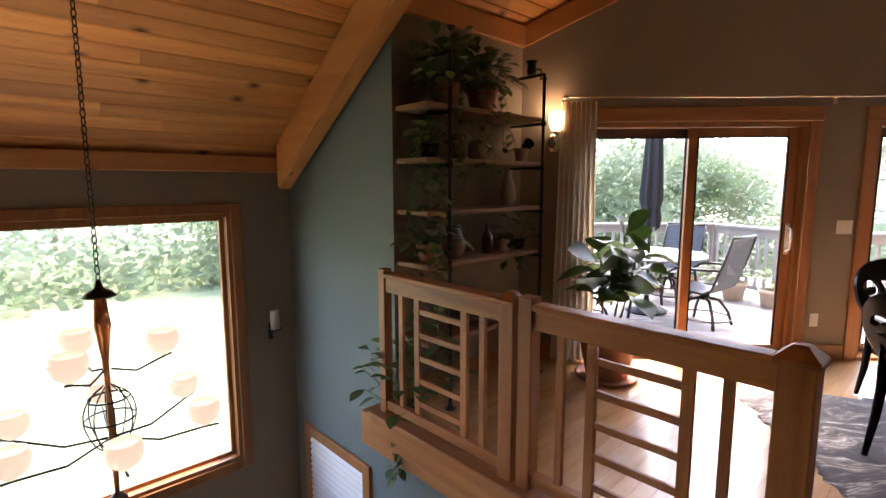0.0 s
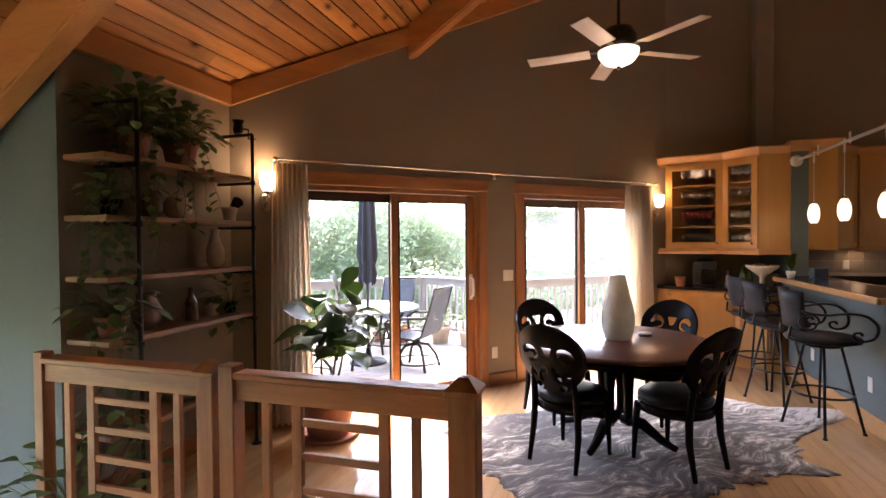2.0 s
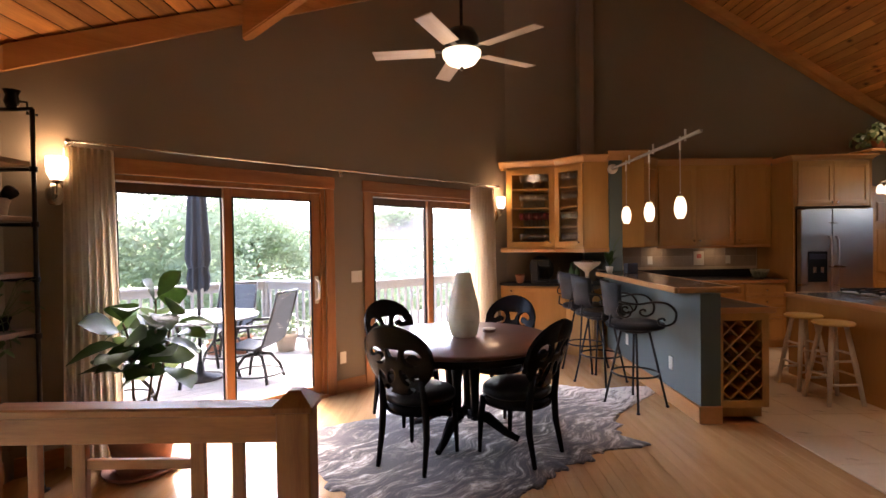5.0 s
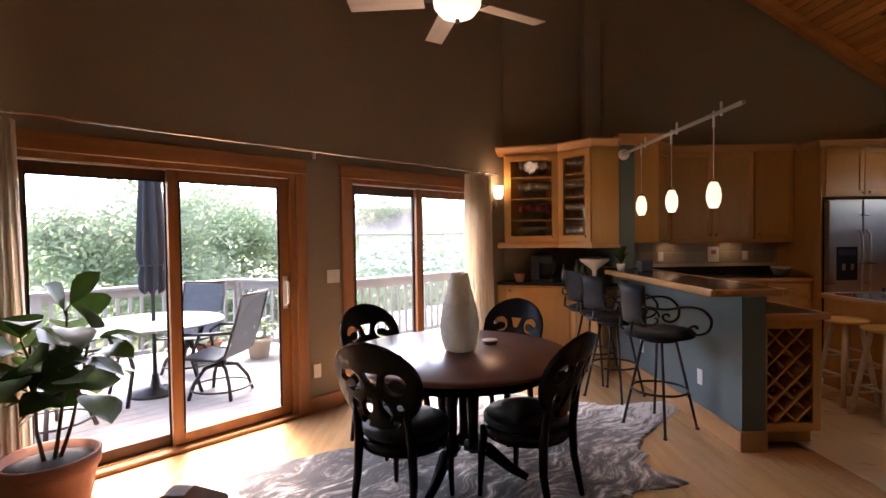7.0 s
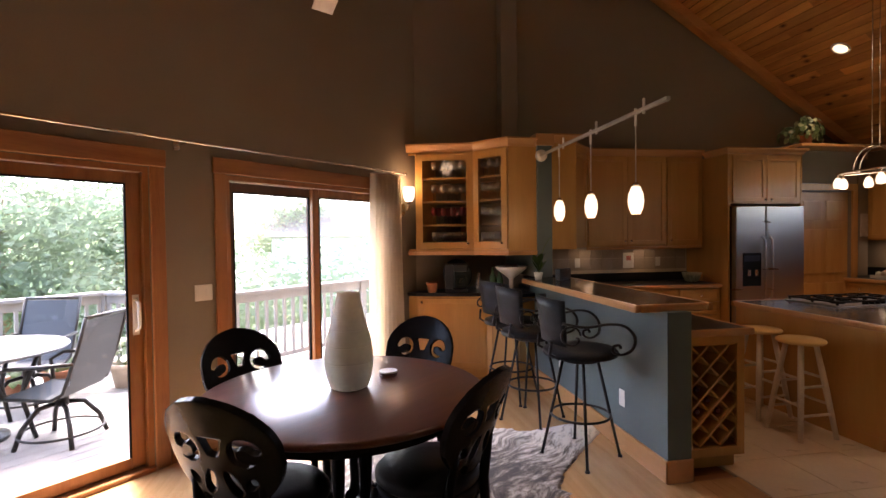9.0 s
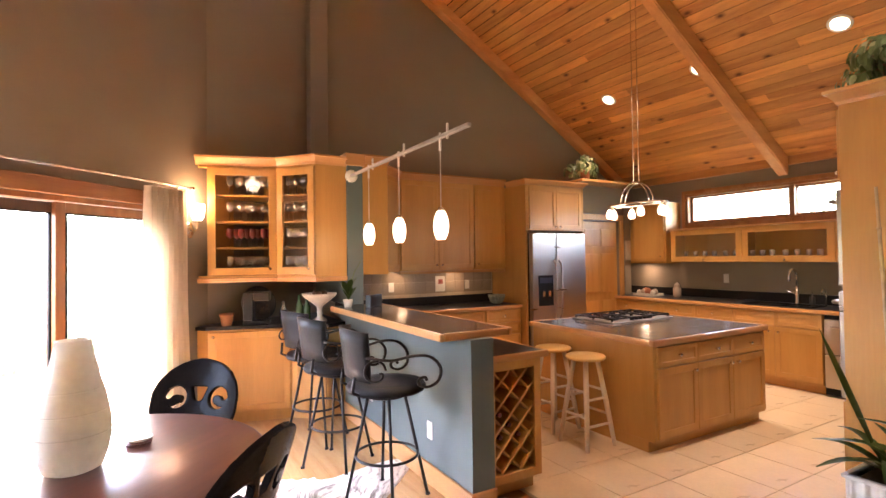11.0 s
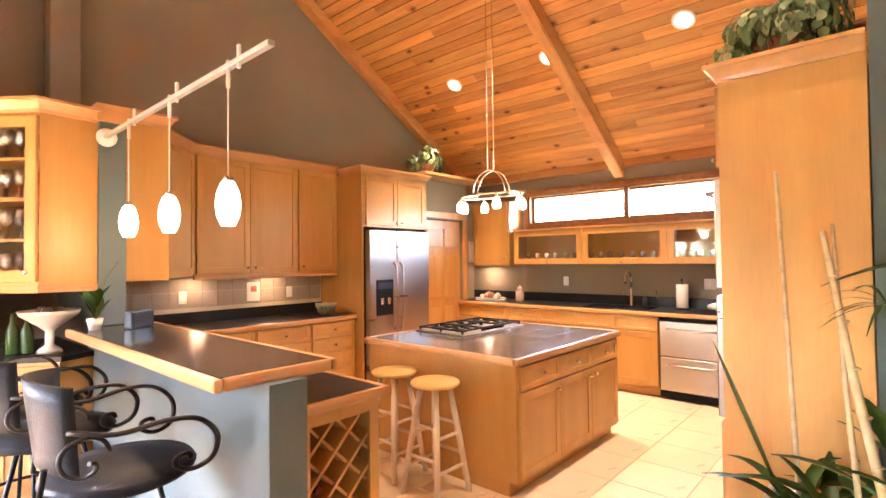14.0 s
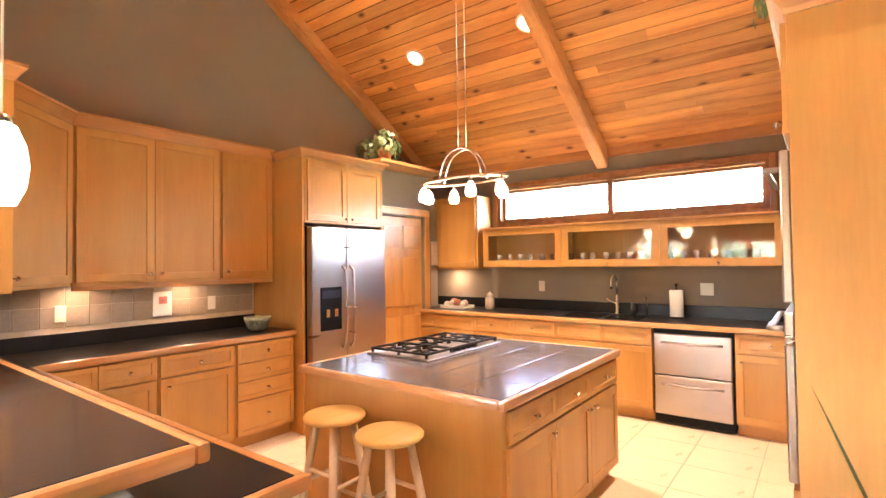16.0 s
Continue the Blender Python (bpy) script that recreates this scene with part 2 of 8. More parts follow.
def translucent(m, colour, share):
    """Thin leaves let part of the light through."""
    t, n, l, b = nodes_of(m)
    tl, mx = n.new("ShaderNodeBsdfTranslucent"), n.new("ShaderNodeMixShader")
    tl.inputs[0].default_value = (*colour, 1)
    mx.inputs[0].default_value = share
    l.new(b.outputs[0], mx.inputs[1]), l.new(tl.outputs[0], mx.inputs[2]), l.new(mx.outputs[0], n["Material Output"].inputs[0])


translucent(M_VASE, (0.88, 0.83, 0.73), 0.5)
M_LEAF.node_tree.nodes["Principled BSDF"].inputs["Specular IOR Level"].default_value = 0.25
translucent(M_LEAF, (0.10, 0.19, 0.03), 0.09)
translucent(M_LEAFP, (0.16, 0.24, 0.07), 0.3)
translucent(M_GREEN, (0.26, 0.36, 0.19), 0.55)
M_GLASS = glass("window_glass", (0.95, 0.97, 0.96))
M_GLASSD = glass("cabinet_glass", (0.93, 0.92, 0.90), 0.02)


# ---- mesh helpers ----
def hexa(bm, c):
    v = [bm.verts.new(p) for p in c]
    for f in ((3, 2, 1, 0), (4, 5, 6, 7), (0, 1, 5, 4), (1, 2, 6, 5), (2, 3, 7, 6), (3, 0, 4, 7)):
        bm.faces.new([v[i] for i in f])
    return v


def box(bm, x0, x1, y0, y1, z0, z1, bev=0.0):
    v = hexa(bm, [(x0, y0, z0), (x1, y0, z0), (x1, y1, z0), (x0, y1, z0), (x0, y0, z1), (x1, y0, z1), (x1, y1, z1), (x0, y1, z1)])
    if bev:
        e = {ed for q in v for ed in q.link_edges}
        bmesh.ops.bevel(bm, geom=list(e), offset=bev, segments=2 if bev > 0.006 else 1, affect="EDGES", profile=0.6)
    return bm


def boxes(*items):
    bm = bmesh.new()
    for it in items:
        box(bm, *it)
    return bm


def prism(bm, poly, z0, z1):
    lo, hi = [bm.verts.new((x, y, z0)) for x, y in poly], [bm.verts.new((x, y, z1)) for x, y in poly]
    bm.faces.new(lo[::-1]), bm.faces.new(hi)
    for i in range(len(poly)):
        j = (i + 1) % len(poly)
        bm.faces.new((lo[i], lo[j], hi[j], hi[i]))
    return bm


def lathe(bm, prof, n=24, at=(0, 0, 0), caps=True):
    """A turned shape from (radius, height) pairs."""
    rings = [[bm.verts.new((at[0] + r * math.cos(2 * math.pi * i / n), at[1] + r * math.sin(2 * math.pi * i / n), at[2] + z)) for i in range(n)] for r, z in prof]
    for a, b in zip(rings, rings[1:]):
        for i in range(n):
            bm.faces.new((a[i], a[(i + 1) % n], b[(i + 1) % n], b[i])).smooth = True
    if caps:
        bm.faces.new(rings[0][::-1]), bm.faces.new(rings[-1])
    return bm


def tube(bm, pts, r, n=8, closed=False):
    """A round bar along points; r a radius or one for each point."""
    pts = [Vector(p) for p in pts]
    rs = r if isinstance(r, (list, tuple)) else [r] * len(pts)
    rings, side = [], None
    for i, p in enumerate(pts):
        a = pts[i - 1] if i or closed else p
        b = pts[(i + 1) % len(pts)] if i < len(pts) - 1 or closed else p
        d = (b - a).normalized()
        if side is None:
            side = d.orthogonal().normalized()
        side = (side - d * side.dot(d)).normalized()
        up = d.cross(side)
        rings.append([bm.verts.new(p + (side * math.cos(2 * math.pi * k / n) + up * math.sin(2 * math.pi * k / n)) * rs[i]) for k in range(n)])
    pairs = list(zip(rings, rings[1:])) + ([(rings[-1], rings[0])] if closed else [])
    for a, b in pairs:
        for k in range(n):
            bm.faces.new((a[k], a[(k + 1) % n], b[(k + 1) % n], b[k])).smooth = True
    if not closed:
        bm.faces.new(rings[0][::-1]), bm.faces.new(rings[-1])
    return bm


def smooth(pts, k=5):
    """More points on a smooth curve through the given ones."""
    P = [Vector(q) for q in pts]
    P = [P[0] * 2 - P[1]] + P + [P[-1] * 2 - P[-2]]
    out_ = []
    for a, b, c, d in zip(P, P[1:], P[2:], P[3:]):
        for i in range(k):
            s = i / k
            out_.append(0.5 * (2 * b + (c - a) * s + (2 * a - 5 * b + 4 * c - d) * s * s + (3 * b - a - 3 * c + d) * s ** 3))
    return out_ + [P[-2]]


def ring(r, z, n=28, cx=0.0, cy=0.0):
    return [(cx + r * math.cos(2 * math.pi * i / n), cy + r * math.sin(2 * math.pi * i / n), z) for i in range(n)]


def frame_ring(bm, a, b, z0, z1, r, y0, y1):
    """A rectangular frame of width r as one closed piece, from y0 to y1."""
    o = [(a, z0), (b, z0), (b, z1), (a, z1)]
    i = [(a + r, z0 + r), (b - r, z0 + r), (b - r, z1 - r), (a + r, z1 - r)]
    q = 0.002
    oo = [(a + q, z0 + q), (b - q, z0 + q), (b - q, z1 - q), (a + q, z1 - q)]
    ii = [(a + r - q, z0 + r - q), (b - r + q, z0 + r - q), (b - r + q, z1 - r + q), (a + r - q, z1 - r + q)]
    loops = [[bm.verts.new((x, y, z)) for x, z in pts] for pts, y in ((o, y1), (o, y0 + q), (oo, y0), (ii, y0), (i, y0 + q), (i, y1))]
    for m, n in zip(loops, loops[1:] + loops[:1]):
        for k in range(4):
            bm.faces.new((m[k], m[(k + 1) % 4], n[(k + 1) % 4], n[k]))
    bmesh.ops.recalc_face_normals(bm, faces=bm.faces)
    return bm


def mesh_of(name, bm, material):
    me = bpy.data.meshes.new(name)
    bm.normal_update()
    bm.to_mesh(me)
    bm.free()
    for q in material if isinstance(material, (list, tuple)) else [material]:
        me.materials.append(q)
    return me


def part(name, bm, material, parent, label="", m=None):
    """Link a bmesh as one mesh object under a thing or a part."""
    ob = new(name, mesh_of(name, bm, material))
    ob.parent = parent
    if m:
        ob.matrix_basis = m
    if label:
        ob["label"] = label
    return ob


def thing(name, label, category, m=Matrix(), group=""):
    ob = new(name)
    ob.empty_display_size = 0.1
    ob.matrix_basis = m
    return tagged(ob, label, category, group)


def solid(name, bm, material, label, category, m=Matrix(), group="", kind=""):
    ob = new(name, mesh_of(name, bm, material))
    ob.matrix_basis = m
    return tagged(ob, label, category, group, kind)


def struct(name, bm, material, label, m=Matrix()):
    return solid(name, bm, material, label, name.split("_")[0], m, kind="structure")


# ---- shell ----
S1, S2 = 0.683, 0.625
RIDGE = 2.0155


def roof(v):
    """Underside of the planks over the kitchen coordinate v."""
    return 2.765 + S1 * (v + 2.67) if v < RIDGE else 3.60 + S2 * (5.8 - v)


def wall(name, p0, p1, z0, material, label, openings=(), thick=0.16, breaks=(), flat=None):
    """A wall from p0 to p1 (world), its room face on that line, the thickness to the right. openings: (s0, s1, z0, z1)."""
    a, b = Vector(p0), Vector(p1)
    L = (b - a).length
    d = (b - a) / L
    nrm = Vector((d.y, -d.x)) * thick
    cuts = sorted({0.0, L, *breaks, *[q for o in openings for q in o[:2]]})

    def top(s):
        if flat is not None:
            return flat
        p = a + d * s
        return roof((p.x - p.y) / R2) + 0.1

    bm = bmesh.new()
    for s0, s1 in zip(cuts, cuts[1:]):
        here = [o for o in openings if o[0] <= s0 + 1e-6 and o[1] >= s1 - 1e-6]
        spans = [(z0, None)] if not here else [(z0, here[0][2]), (here[0][3], None)]
        for lo, hi in spans:
            if hi is not None and hi - lo < 0.01:
                continue
            P, Q = a + d * s0, a + d * s1
            h0, h1 = (top(s0), top(s1)) if hi is None else (hi, hi)
            hexa(bm, [(P.x, P.y, lo), (Q.x, Q.y, lo), (Q.x + nrm.x, Q.y + nrm.y, lo), (P.x + nrm.x, P.y + nrm.y, lo),
                      (P.x, P.y, h0), (Q.x, Q.y, h1), (Q.x + nrm.x, Q.y + nrm.y, h1), (P.x + nrm.x, P.y + nrm.y, h0)])
    return struct(name, bm, material, label)


def kp(v, u):
    p = K(v, u)
    return (p.x, p.y)


YD = 4.50                                  # room face of the terrace wall
X0, X1 = 0.66, 5.78                        # its ends
GAB = 7.73                                 # gable wall (u)
SINK = 7.27                                # sink wall (v)
SHV, GRU, WINV = -2.72, 2.32, -4.20        # shelf wall, stair wall, stair window wall
KNEE = (2.05, GAB)                         # where the gable wall begins (v, u)
LOW = -2.6                                 # lower floor
D1, D2, DH = (1.18, 2.975), (3.515, 5.278), 1.985

wall("wall_terrace", (X1, YD), (X0, YD), -0.3, M_WALL, "taupe painted wall with two sliding doors",
     [(X1 - D2[1], X1 - D2[0], 0.0, DH), (X1 - D1[1], X1 - D1[0], 0.0, DH)]).location.z = 0
wall("wall_knee", kp(*KNEE), (X1, YD), -0.3, M_WALL, "short taupe painted angled wall behind the glass cabinet")
wall("wall_gable", kp(SINK, GAB), kp(*KNEE), -0.3, M_WALL, "tall taupe painted gable wall above the maple cabinets")
W1 = (3.70, 6.58, 1.96, 2.40)
wall("wall_sink", kp(SINK, 1.0), kp(SINK, GAB), -0.3, M_WALL, "taupe painted wall with a strip window over the sink",
     [(W1[0] - 1.0, W1[1] - 1.0, W1[2], W1[3])])
wall("wall_shelf", (X0, YD), kp(SHV, GRU), -0.3, M_WALL, "taupe painted wall behind the pipe shelf")
wall("wall_stair", kp(SHV, GRU), kp(WINV, GRU), LOW, M_SAGE, "sage green painted wall beside the open stairwell")
SW = (-1.6, 1.81, -0.83, 1.262)
wall("wall_entry", kp(WINV, GRU), kp(WINV, -3.0), LOW, M_WALL, "dark taupe wall with the large stair window",
     [(GRU - SW[1], GRU - SW[0], SW[2], SW[3])])
wall("wall_landing", kp(WINV, -3.0), kp(4.1, -3.0), LOW, M_WALL, "plain wall at the end of the hall", breaks=(RIDGE - WINV,))
wall("wall_oven", kp(4.1, -3.0), kp(4.1, 2.80), -0.3, M_SAGE, "sage grey wall behind the planter")
wall("wall_pantry", kp(4.1, 2.80), kp(SINK, 2.80), -0.3, M_SAGE, "wall behind the tall oven cabinet")
wall("wall_under", kp(-0.42, 2.16), kp(SHV, 2.16), LOW, M_SAGE, "sage green wall under the railing", flat=-0.12, thick=0.12)
wall("wall_hall", kp(-0.42, -3.0), kp(-0.42, 2.16), LOW, M_SAGE, "wall under the hall floor edge", flat=-0.25, thick=0.12)

# ceiling planks, in kitchen axes: local x across the slope, y along the planks
def u_end(v):
    if v < SHV:
        return GRU + 0.1
    return min(GAB + 0.15, v + YD * R2 + 0.25)


rng = random.Random(4)
bm = bmesh.new()
W = 0.118
for side in (0, 1):
    slope = S1 if side == 0 else S2
    step = W / math.hypot(1, slope)
    v = (WINV - 0.1) if side == 0 else RIDGE
    while v < (RIDGE if side == 0 else SINK + 0.15) - 1e-6:
        va, vb = v + 0.005, min(v + step - 0.005, RIDGE if side == 0 else SINK + 0.15)
        u, end = -3.1, u_end(0.5 * (va + vb))
        while u < end - 0.02:
            n_u = min(end, u + rng.uniform(2.2, 4.6))
            if end - n_u < 0.6:
                n_u = end
            ra, rb = roof(va), roof(vb - 1e-6)
            g = 0.010
            bev = 0.007
            hexa(bm, [(va + bev, u, ra), (vb - bev, u, rb), (vb - bev, n_u - 0.001, rb), (va + bev, n_u - 0.001, ra),
                      (va, u, ra + g), (vb, u, rb + g), (vb, n_u - 0.001, rb + g), (va, n_u - 0.001, ra + g)])
            u = n_u
        v += step
ceiling = struct("ceiling", bm, M_PINE, "knotty pine plank ceiling, orange and vaulted", KM)
bm = bmesh.new()
for va, vb in ((WINV - 0.2, SHV), (SHV, RIDGE), (RIDGE, SINK + 0.3)):
    e0, e1 = u_end(va + 1e-4), u_end(vb - 1e-4)
    h = 0.016
    hexa(bm, [(va, -3.2, roof(va) + h), (vb, -3.2, roof(vb - 1e-6) + h), (vb, e1, roof(vb - 1e-6) + h), (va, e0, roof(va) + h),
              (va, -3.2, roof(va) + 0.2), (vb, -3.2, roof(vb - 1e-6) + 0.2), (vb, e1, roof(vb - 1e-6) + 0.2), (va, e0, roof(va) + 0.2)])
struct("ceiling_deck", bm, M_DARK, "dark roof deck above the planks", KM)


def rafter(u, va, vb, depth, width=0.13, label="knotty pine rafter under the plank ceiling"):
    bm = bmesh.new()
    h = width / 2
    a, b = roof(va) - 0.002, roof(vb - 1e-6 if vb > RIDGE - 1e-3 and va < RIDGE else vb) - 0.002
    hexa(bm, [(va, u - h, a - depth), (vb, u - h, b - depth), (vb, u + h, b - depth), (va, u + h, a - depth),
              (va, u - h, a), (vb, u - h, b), (vb, u + h, b), (va, u + h, a)])
    e = [x for x in bm.edges if abs(x.verts[0].co.y - x.verts[1].co.y) < 1e-6]
    bmesh.ops.bevel(bm, geom=e, offset=0.012, segments=2, affect="EDGES")
    return solid("rafter", bm, M_BEAMX, label, "beam", KM, "rafters", "structure")


rafter(2.22, WINV + 0.14, RIDGE, 0.36)
rafter(4.76, -1.60, RIDGE, 0.30)
rafter(5.23, RIDGE, SINK - 0.05, 0.22)
rafter(GAB - 0.075, RIDGE, SINK - 0.002, 0.16, 0.14)
rafter(2.70, RIDGE, 4.0, 0.22)
# beams along the eaves and the terrace wall
bm = boxes((SINK - 0.06, SINK, 3.0, GAB - 0.15, roof(SINK) - 0.07, roof(SINK - 0.06) - 0.002, 0.006))
solid("eave_beam", bm, M_BEAM, "knotty pine beam above the strip window", "beam", KM, kind="structure")
bm = boxes((WINV, WINV + 0.07, -3.0, GRU - 0.002, roof(WINV) - 0.13, roof(WINV) - 0.002, 0.006))
solid("eave_beam", bm, M_BEAM, "knotty pine beam above the stair window", "beam", KM, kind="structure")
bm = boxes((SHV, SHV + 0.05, GRU, (X0 + YD) / R2, roof(SHV) - 0.16, roof(SHV) - 0.002, 0.006))
solid("eave_beam", bm, M_BEAM, "knotty pine beam above the pipe shelf", "beam", KM, kind="structure")
bm = bmesh.new()
def rz(x, y):
    return roof((x - y) / R2)
a, b, t = X0 + 0.02, X1 - 0.02, 0.05
hexa(bm, [(a, YD - t, rz(a, YD) - 0.165), (b, YD - t, rz(b, YD) - 0.165), (b, YD, rz(b, YD) - 0.165), (a, YD, rz(a, YD) - 0.165),
          (a, YD - t, rz(a, YD) - 0.003), (b, YD - t, rz(b, YD) - 0.003), (b, YD, rz(b, YD) - 0.003), (a, YD, rz(a, YD) - 0.003)])
solid("wall_beam", bm, M_BEAMX, "knotty pine beam along the top of the terrace wall", "beam", kind="structure")
bm = boxes((1.98, 2.18, GAB - 0.20, GAB - 0.002, 2.4, roof(2.0) - 0.01, 0.006))
solid("wall_column", bm, M_WALL, "taupe painted column rising to the ridge", "column", KM, kind="structure")

# ---- floors ----
TILE_EDGE = 2.11
bm = bmesh.new()
poly = [(-0.42, -3.1), (4.2, -3.1), (4.2, 2.85), (SINK + 0.1, 2.85), (SINK + 0.1, GAB + 0.1), (2.05, GAB + 0.1), ((X1 - YD) / R2, (X1 + YD) / R2 + 0.1), ((X0 - YD) / R2, (X0 + YD) / R2 + 0.1), (SHV - 0.1, GRU + 0.1), (SHV - 0.1, 2.10), (-0.42, 2.10)]
prism(bm, poly, -0.25, -0.02)
subfloor = struct("floor_base", bm, M_TRIMX, "floor slab under the oak and tile", KM)
struct("floor_lower", boxes((WINV - 0.1, -0.3, -3.1, GRU + 0.1, LOW - 0.1, LOW)), M_TILE, "tiled floor of the lower entry", KM)


# ---- sliding doors, casings, curtains ----
def sliding_door(name, x0, x1, h, label):
    d = struct(name, boxes((x0, x0 + 0.035, YD + 0.002, YD + 0.15, 0.03, h), (x1 - 0.035, x1, YD + 0.002, YD + 0.15, 0.03, h),
                           (x0 + 0.035, x1 - 0.035, YD + 0.002, YD + 0.15, h - 0.035, h)), M_TRIM, label)
    c = 0.095
    part("door_casing", boxes((x0 - c, x0 - 0.004, YD - 0.022, YD - 0.001, 0.0, h + 0.004, 0.004)), M_TRIM, d)
    part("door_casing", boxes((x1 + 0.004, x1 + c, YD - 0.022, YD - 0.001, 0.0, h + 0.004, 0.004)), M_TRIM, d)
    part("door_header", boxes((x0 - c - 0.01, x1 + c + 0.01, YD - 0.026, YD - 0.001, h + 0.005, h + 0.12, 0.004)), M_TRIMX, d)
    part("door_sill", boxes((x0, x1, YD - 0.03, YD + 0.17, -0.015, 0.03, 0.006)), M_TRIMX, d, "worn wooden sill with a metal track")
    part("track", boxes((x0 + 0.04, x1 - 0.04, YD + 0.045, YD + 0.06, 0.03, 0.04), (x0 + 0.04, x1 - 0.04, YD + 0.095, YD + 0.11, 0.03, 0.04)), M_CHROME, d)
    xm = (x0 + x1) / 2
    for pn, a, b, y, w in (("fixed_panel", x0 + 0.035, xm + 0.036, YD + 0.085, 0.075), ("sliding_panel", xm - 0.036, x1 - 0.035, YD + 0.035, 0.088)):
        t, lo, hi = 0.042, 0.042, h - 0.04
        wa, wb = (w, 0.070) if pn == "fixed_panel" else (0.070, w)       # narrow meeting stiles
        ia, ib, iz0, iz1 = a + wa, b - wb, lo + 0.072, hi - 0.072
        f = part(pn, boxes((a, ia, y, y + t, lo, hi, 0.004), (ib, b, y, y + t, lo, hi, 0.004),
                           (ia, ib, y + 0.001, y + t - 0.001, lo, iz0, 0.003), (ia, ib, y + 0.001, y + t - 0.001, iz1, hi, 0.003)), M_TRIMD if pn == "fixed_panel" else M_TRIM, d, "dark brown fir sash" if pn == "fixed_panel" else "")
        g = part("pane", boxes((ia - 0.01, ib + 0.01, y + 0.018, y + 0.024, iz0 - 0.01, iz1 + 0.01)), M_GLASS, f)
        g.visible_shadow = False
        part("gasket", boxes((ia, ia + 0.010, y - 0.002, y + 0.012, iz0, iz1), (ib - 0.010, ib, y - 0.002, y + 0.012, iz0, iz1),
                             (ia + 0.010, ib - 0.010, y - 0.002, y + 0.012, iz1 - 0.010, iz1)), M_DARK, f)
        if pn == "sliding_panel":
            hb = bmesh.new()
            tube(hb, [(b - 0.045, y - 0.004, 0.93), (b - 0.045, y - 0.05, 0.95), (b - 0.045, y - 0.055, 1.03), (b - 0.045, y - 0.05, 1.11), (b - 0.045, y - 0.004, 1.13)], 0.011, 8)
            box(hb, b - 0.065, b - 0.025, y - 0.006, y, 0.9, 1.16, 0.002)
            part("handle", hb, M_WHITE, f, "cream pull handle")
    return d


sliding_door("door_1", *D1, DH, "sliding glass patio door in an orange fir frame")
sliding_door("door_2", *D2, DH, "second sliding glass patio door in an orange fir frame")


def window_unit(name, v, u0, u1, z0, z1, out, mullions, label, casing=0.09):
    """A framed window in a wall along u; out: +1 if outside lies at larger v."""
    d = struct(name, bmesh.new(), M_TRIM, label, KM)
    bm = bmesh.new()
    a, b = sorted((v - 0.002 * out, v + 0.15 * out))
    for q in ((u0, u0 + 0.03, z0, z1), (u1 - 0.03, u1, z0, z1), (u0, u1, z0, z0 + 0.03), (u0, u1, z1 - 0.03, z1)):
        box(bm, a, b, q[0], q[1], q[2], q[3])
    part("window_frame", bm, M_TRIM, d)
    c0, c1 = sorted((v - 0.024 * out, v - 0.001 * out))
    for q in ((u0 - casing, u0, z0 - casing, z1 + casing), (u1, u1 + casing, z0 - casing, z1 + casing), (u0, u1, z1, z1 + casing), (u0, u1, z0 - casing, z0)):
        part("window_casing", boxes((c0, c1, *q, 0.004)), M_TRIM, d)
    cuts = [u0 + 0.03, *mullions, u1 - 0.03]
    p0, p1 = sorted((v + 0.07 * out, v + 0.11 * out))
    for i, (a, b) in enumerate(zip(cuts, cuts[1:])):
        s = part("sash", boxes((p0, p1, a, a + 0.035, z0 + 0.03, z1 - 0.03, 0.003), (p0, p1, b - 0.035, b, z0 + 0.03, z1 - 0.03, 0.003),
                               (p0 + 0.001, p1 - 0.001, a + 0.035, b - 0.035, z0 + 0.03, z0 + 0.06), (p0 + 0.001, p1 - 0.001, a + 0.035, b - 0.035, z1 - 0.06, z1 - 0.03)), M_TRIM, d)
        part("pane", boxes((p0 + 0.015, p0 + 0.02, a + 0.03, b - 0.03, z0 + 0.05, z1 - 0.05)), M_GLASS, s).visible_shadow = False
    for q in mullions:
        m0, m1 = sorted((v + 0.005 * out, v + 0.068 * out))
        part("mullion", boxes((m0, m1, q - 0.03, q + 0.03, z0 + 0.03, z1 - 0.03, 0.003)), M_TRIM, d)
    return d


window_unit("window_1", SINK, *W1[:2], *W1[2:], 1, [5.17], "long narrow fir-framed strip window above the wall cabinets", 0.055)
window_unit("window_2", WINV, *SW, -1, [], "large fir-framed picture window over the stairwell", 0.08)


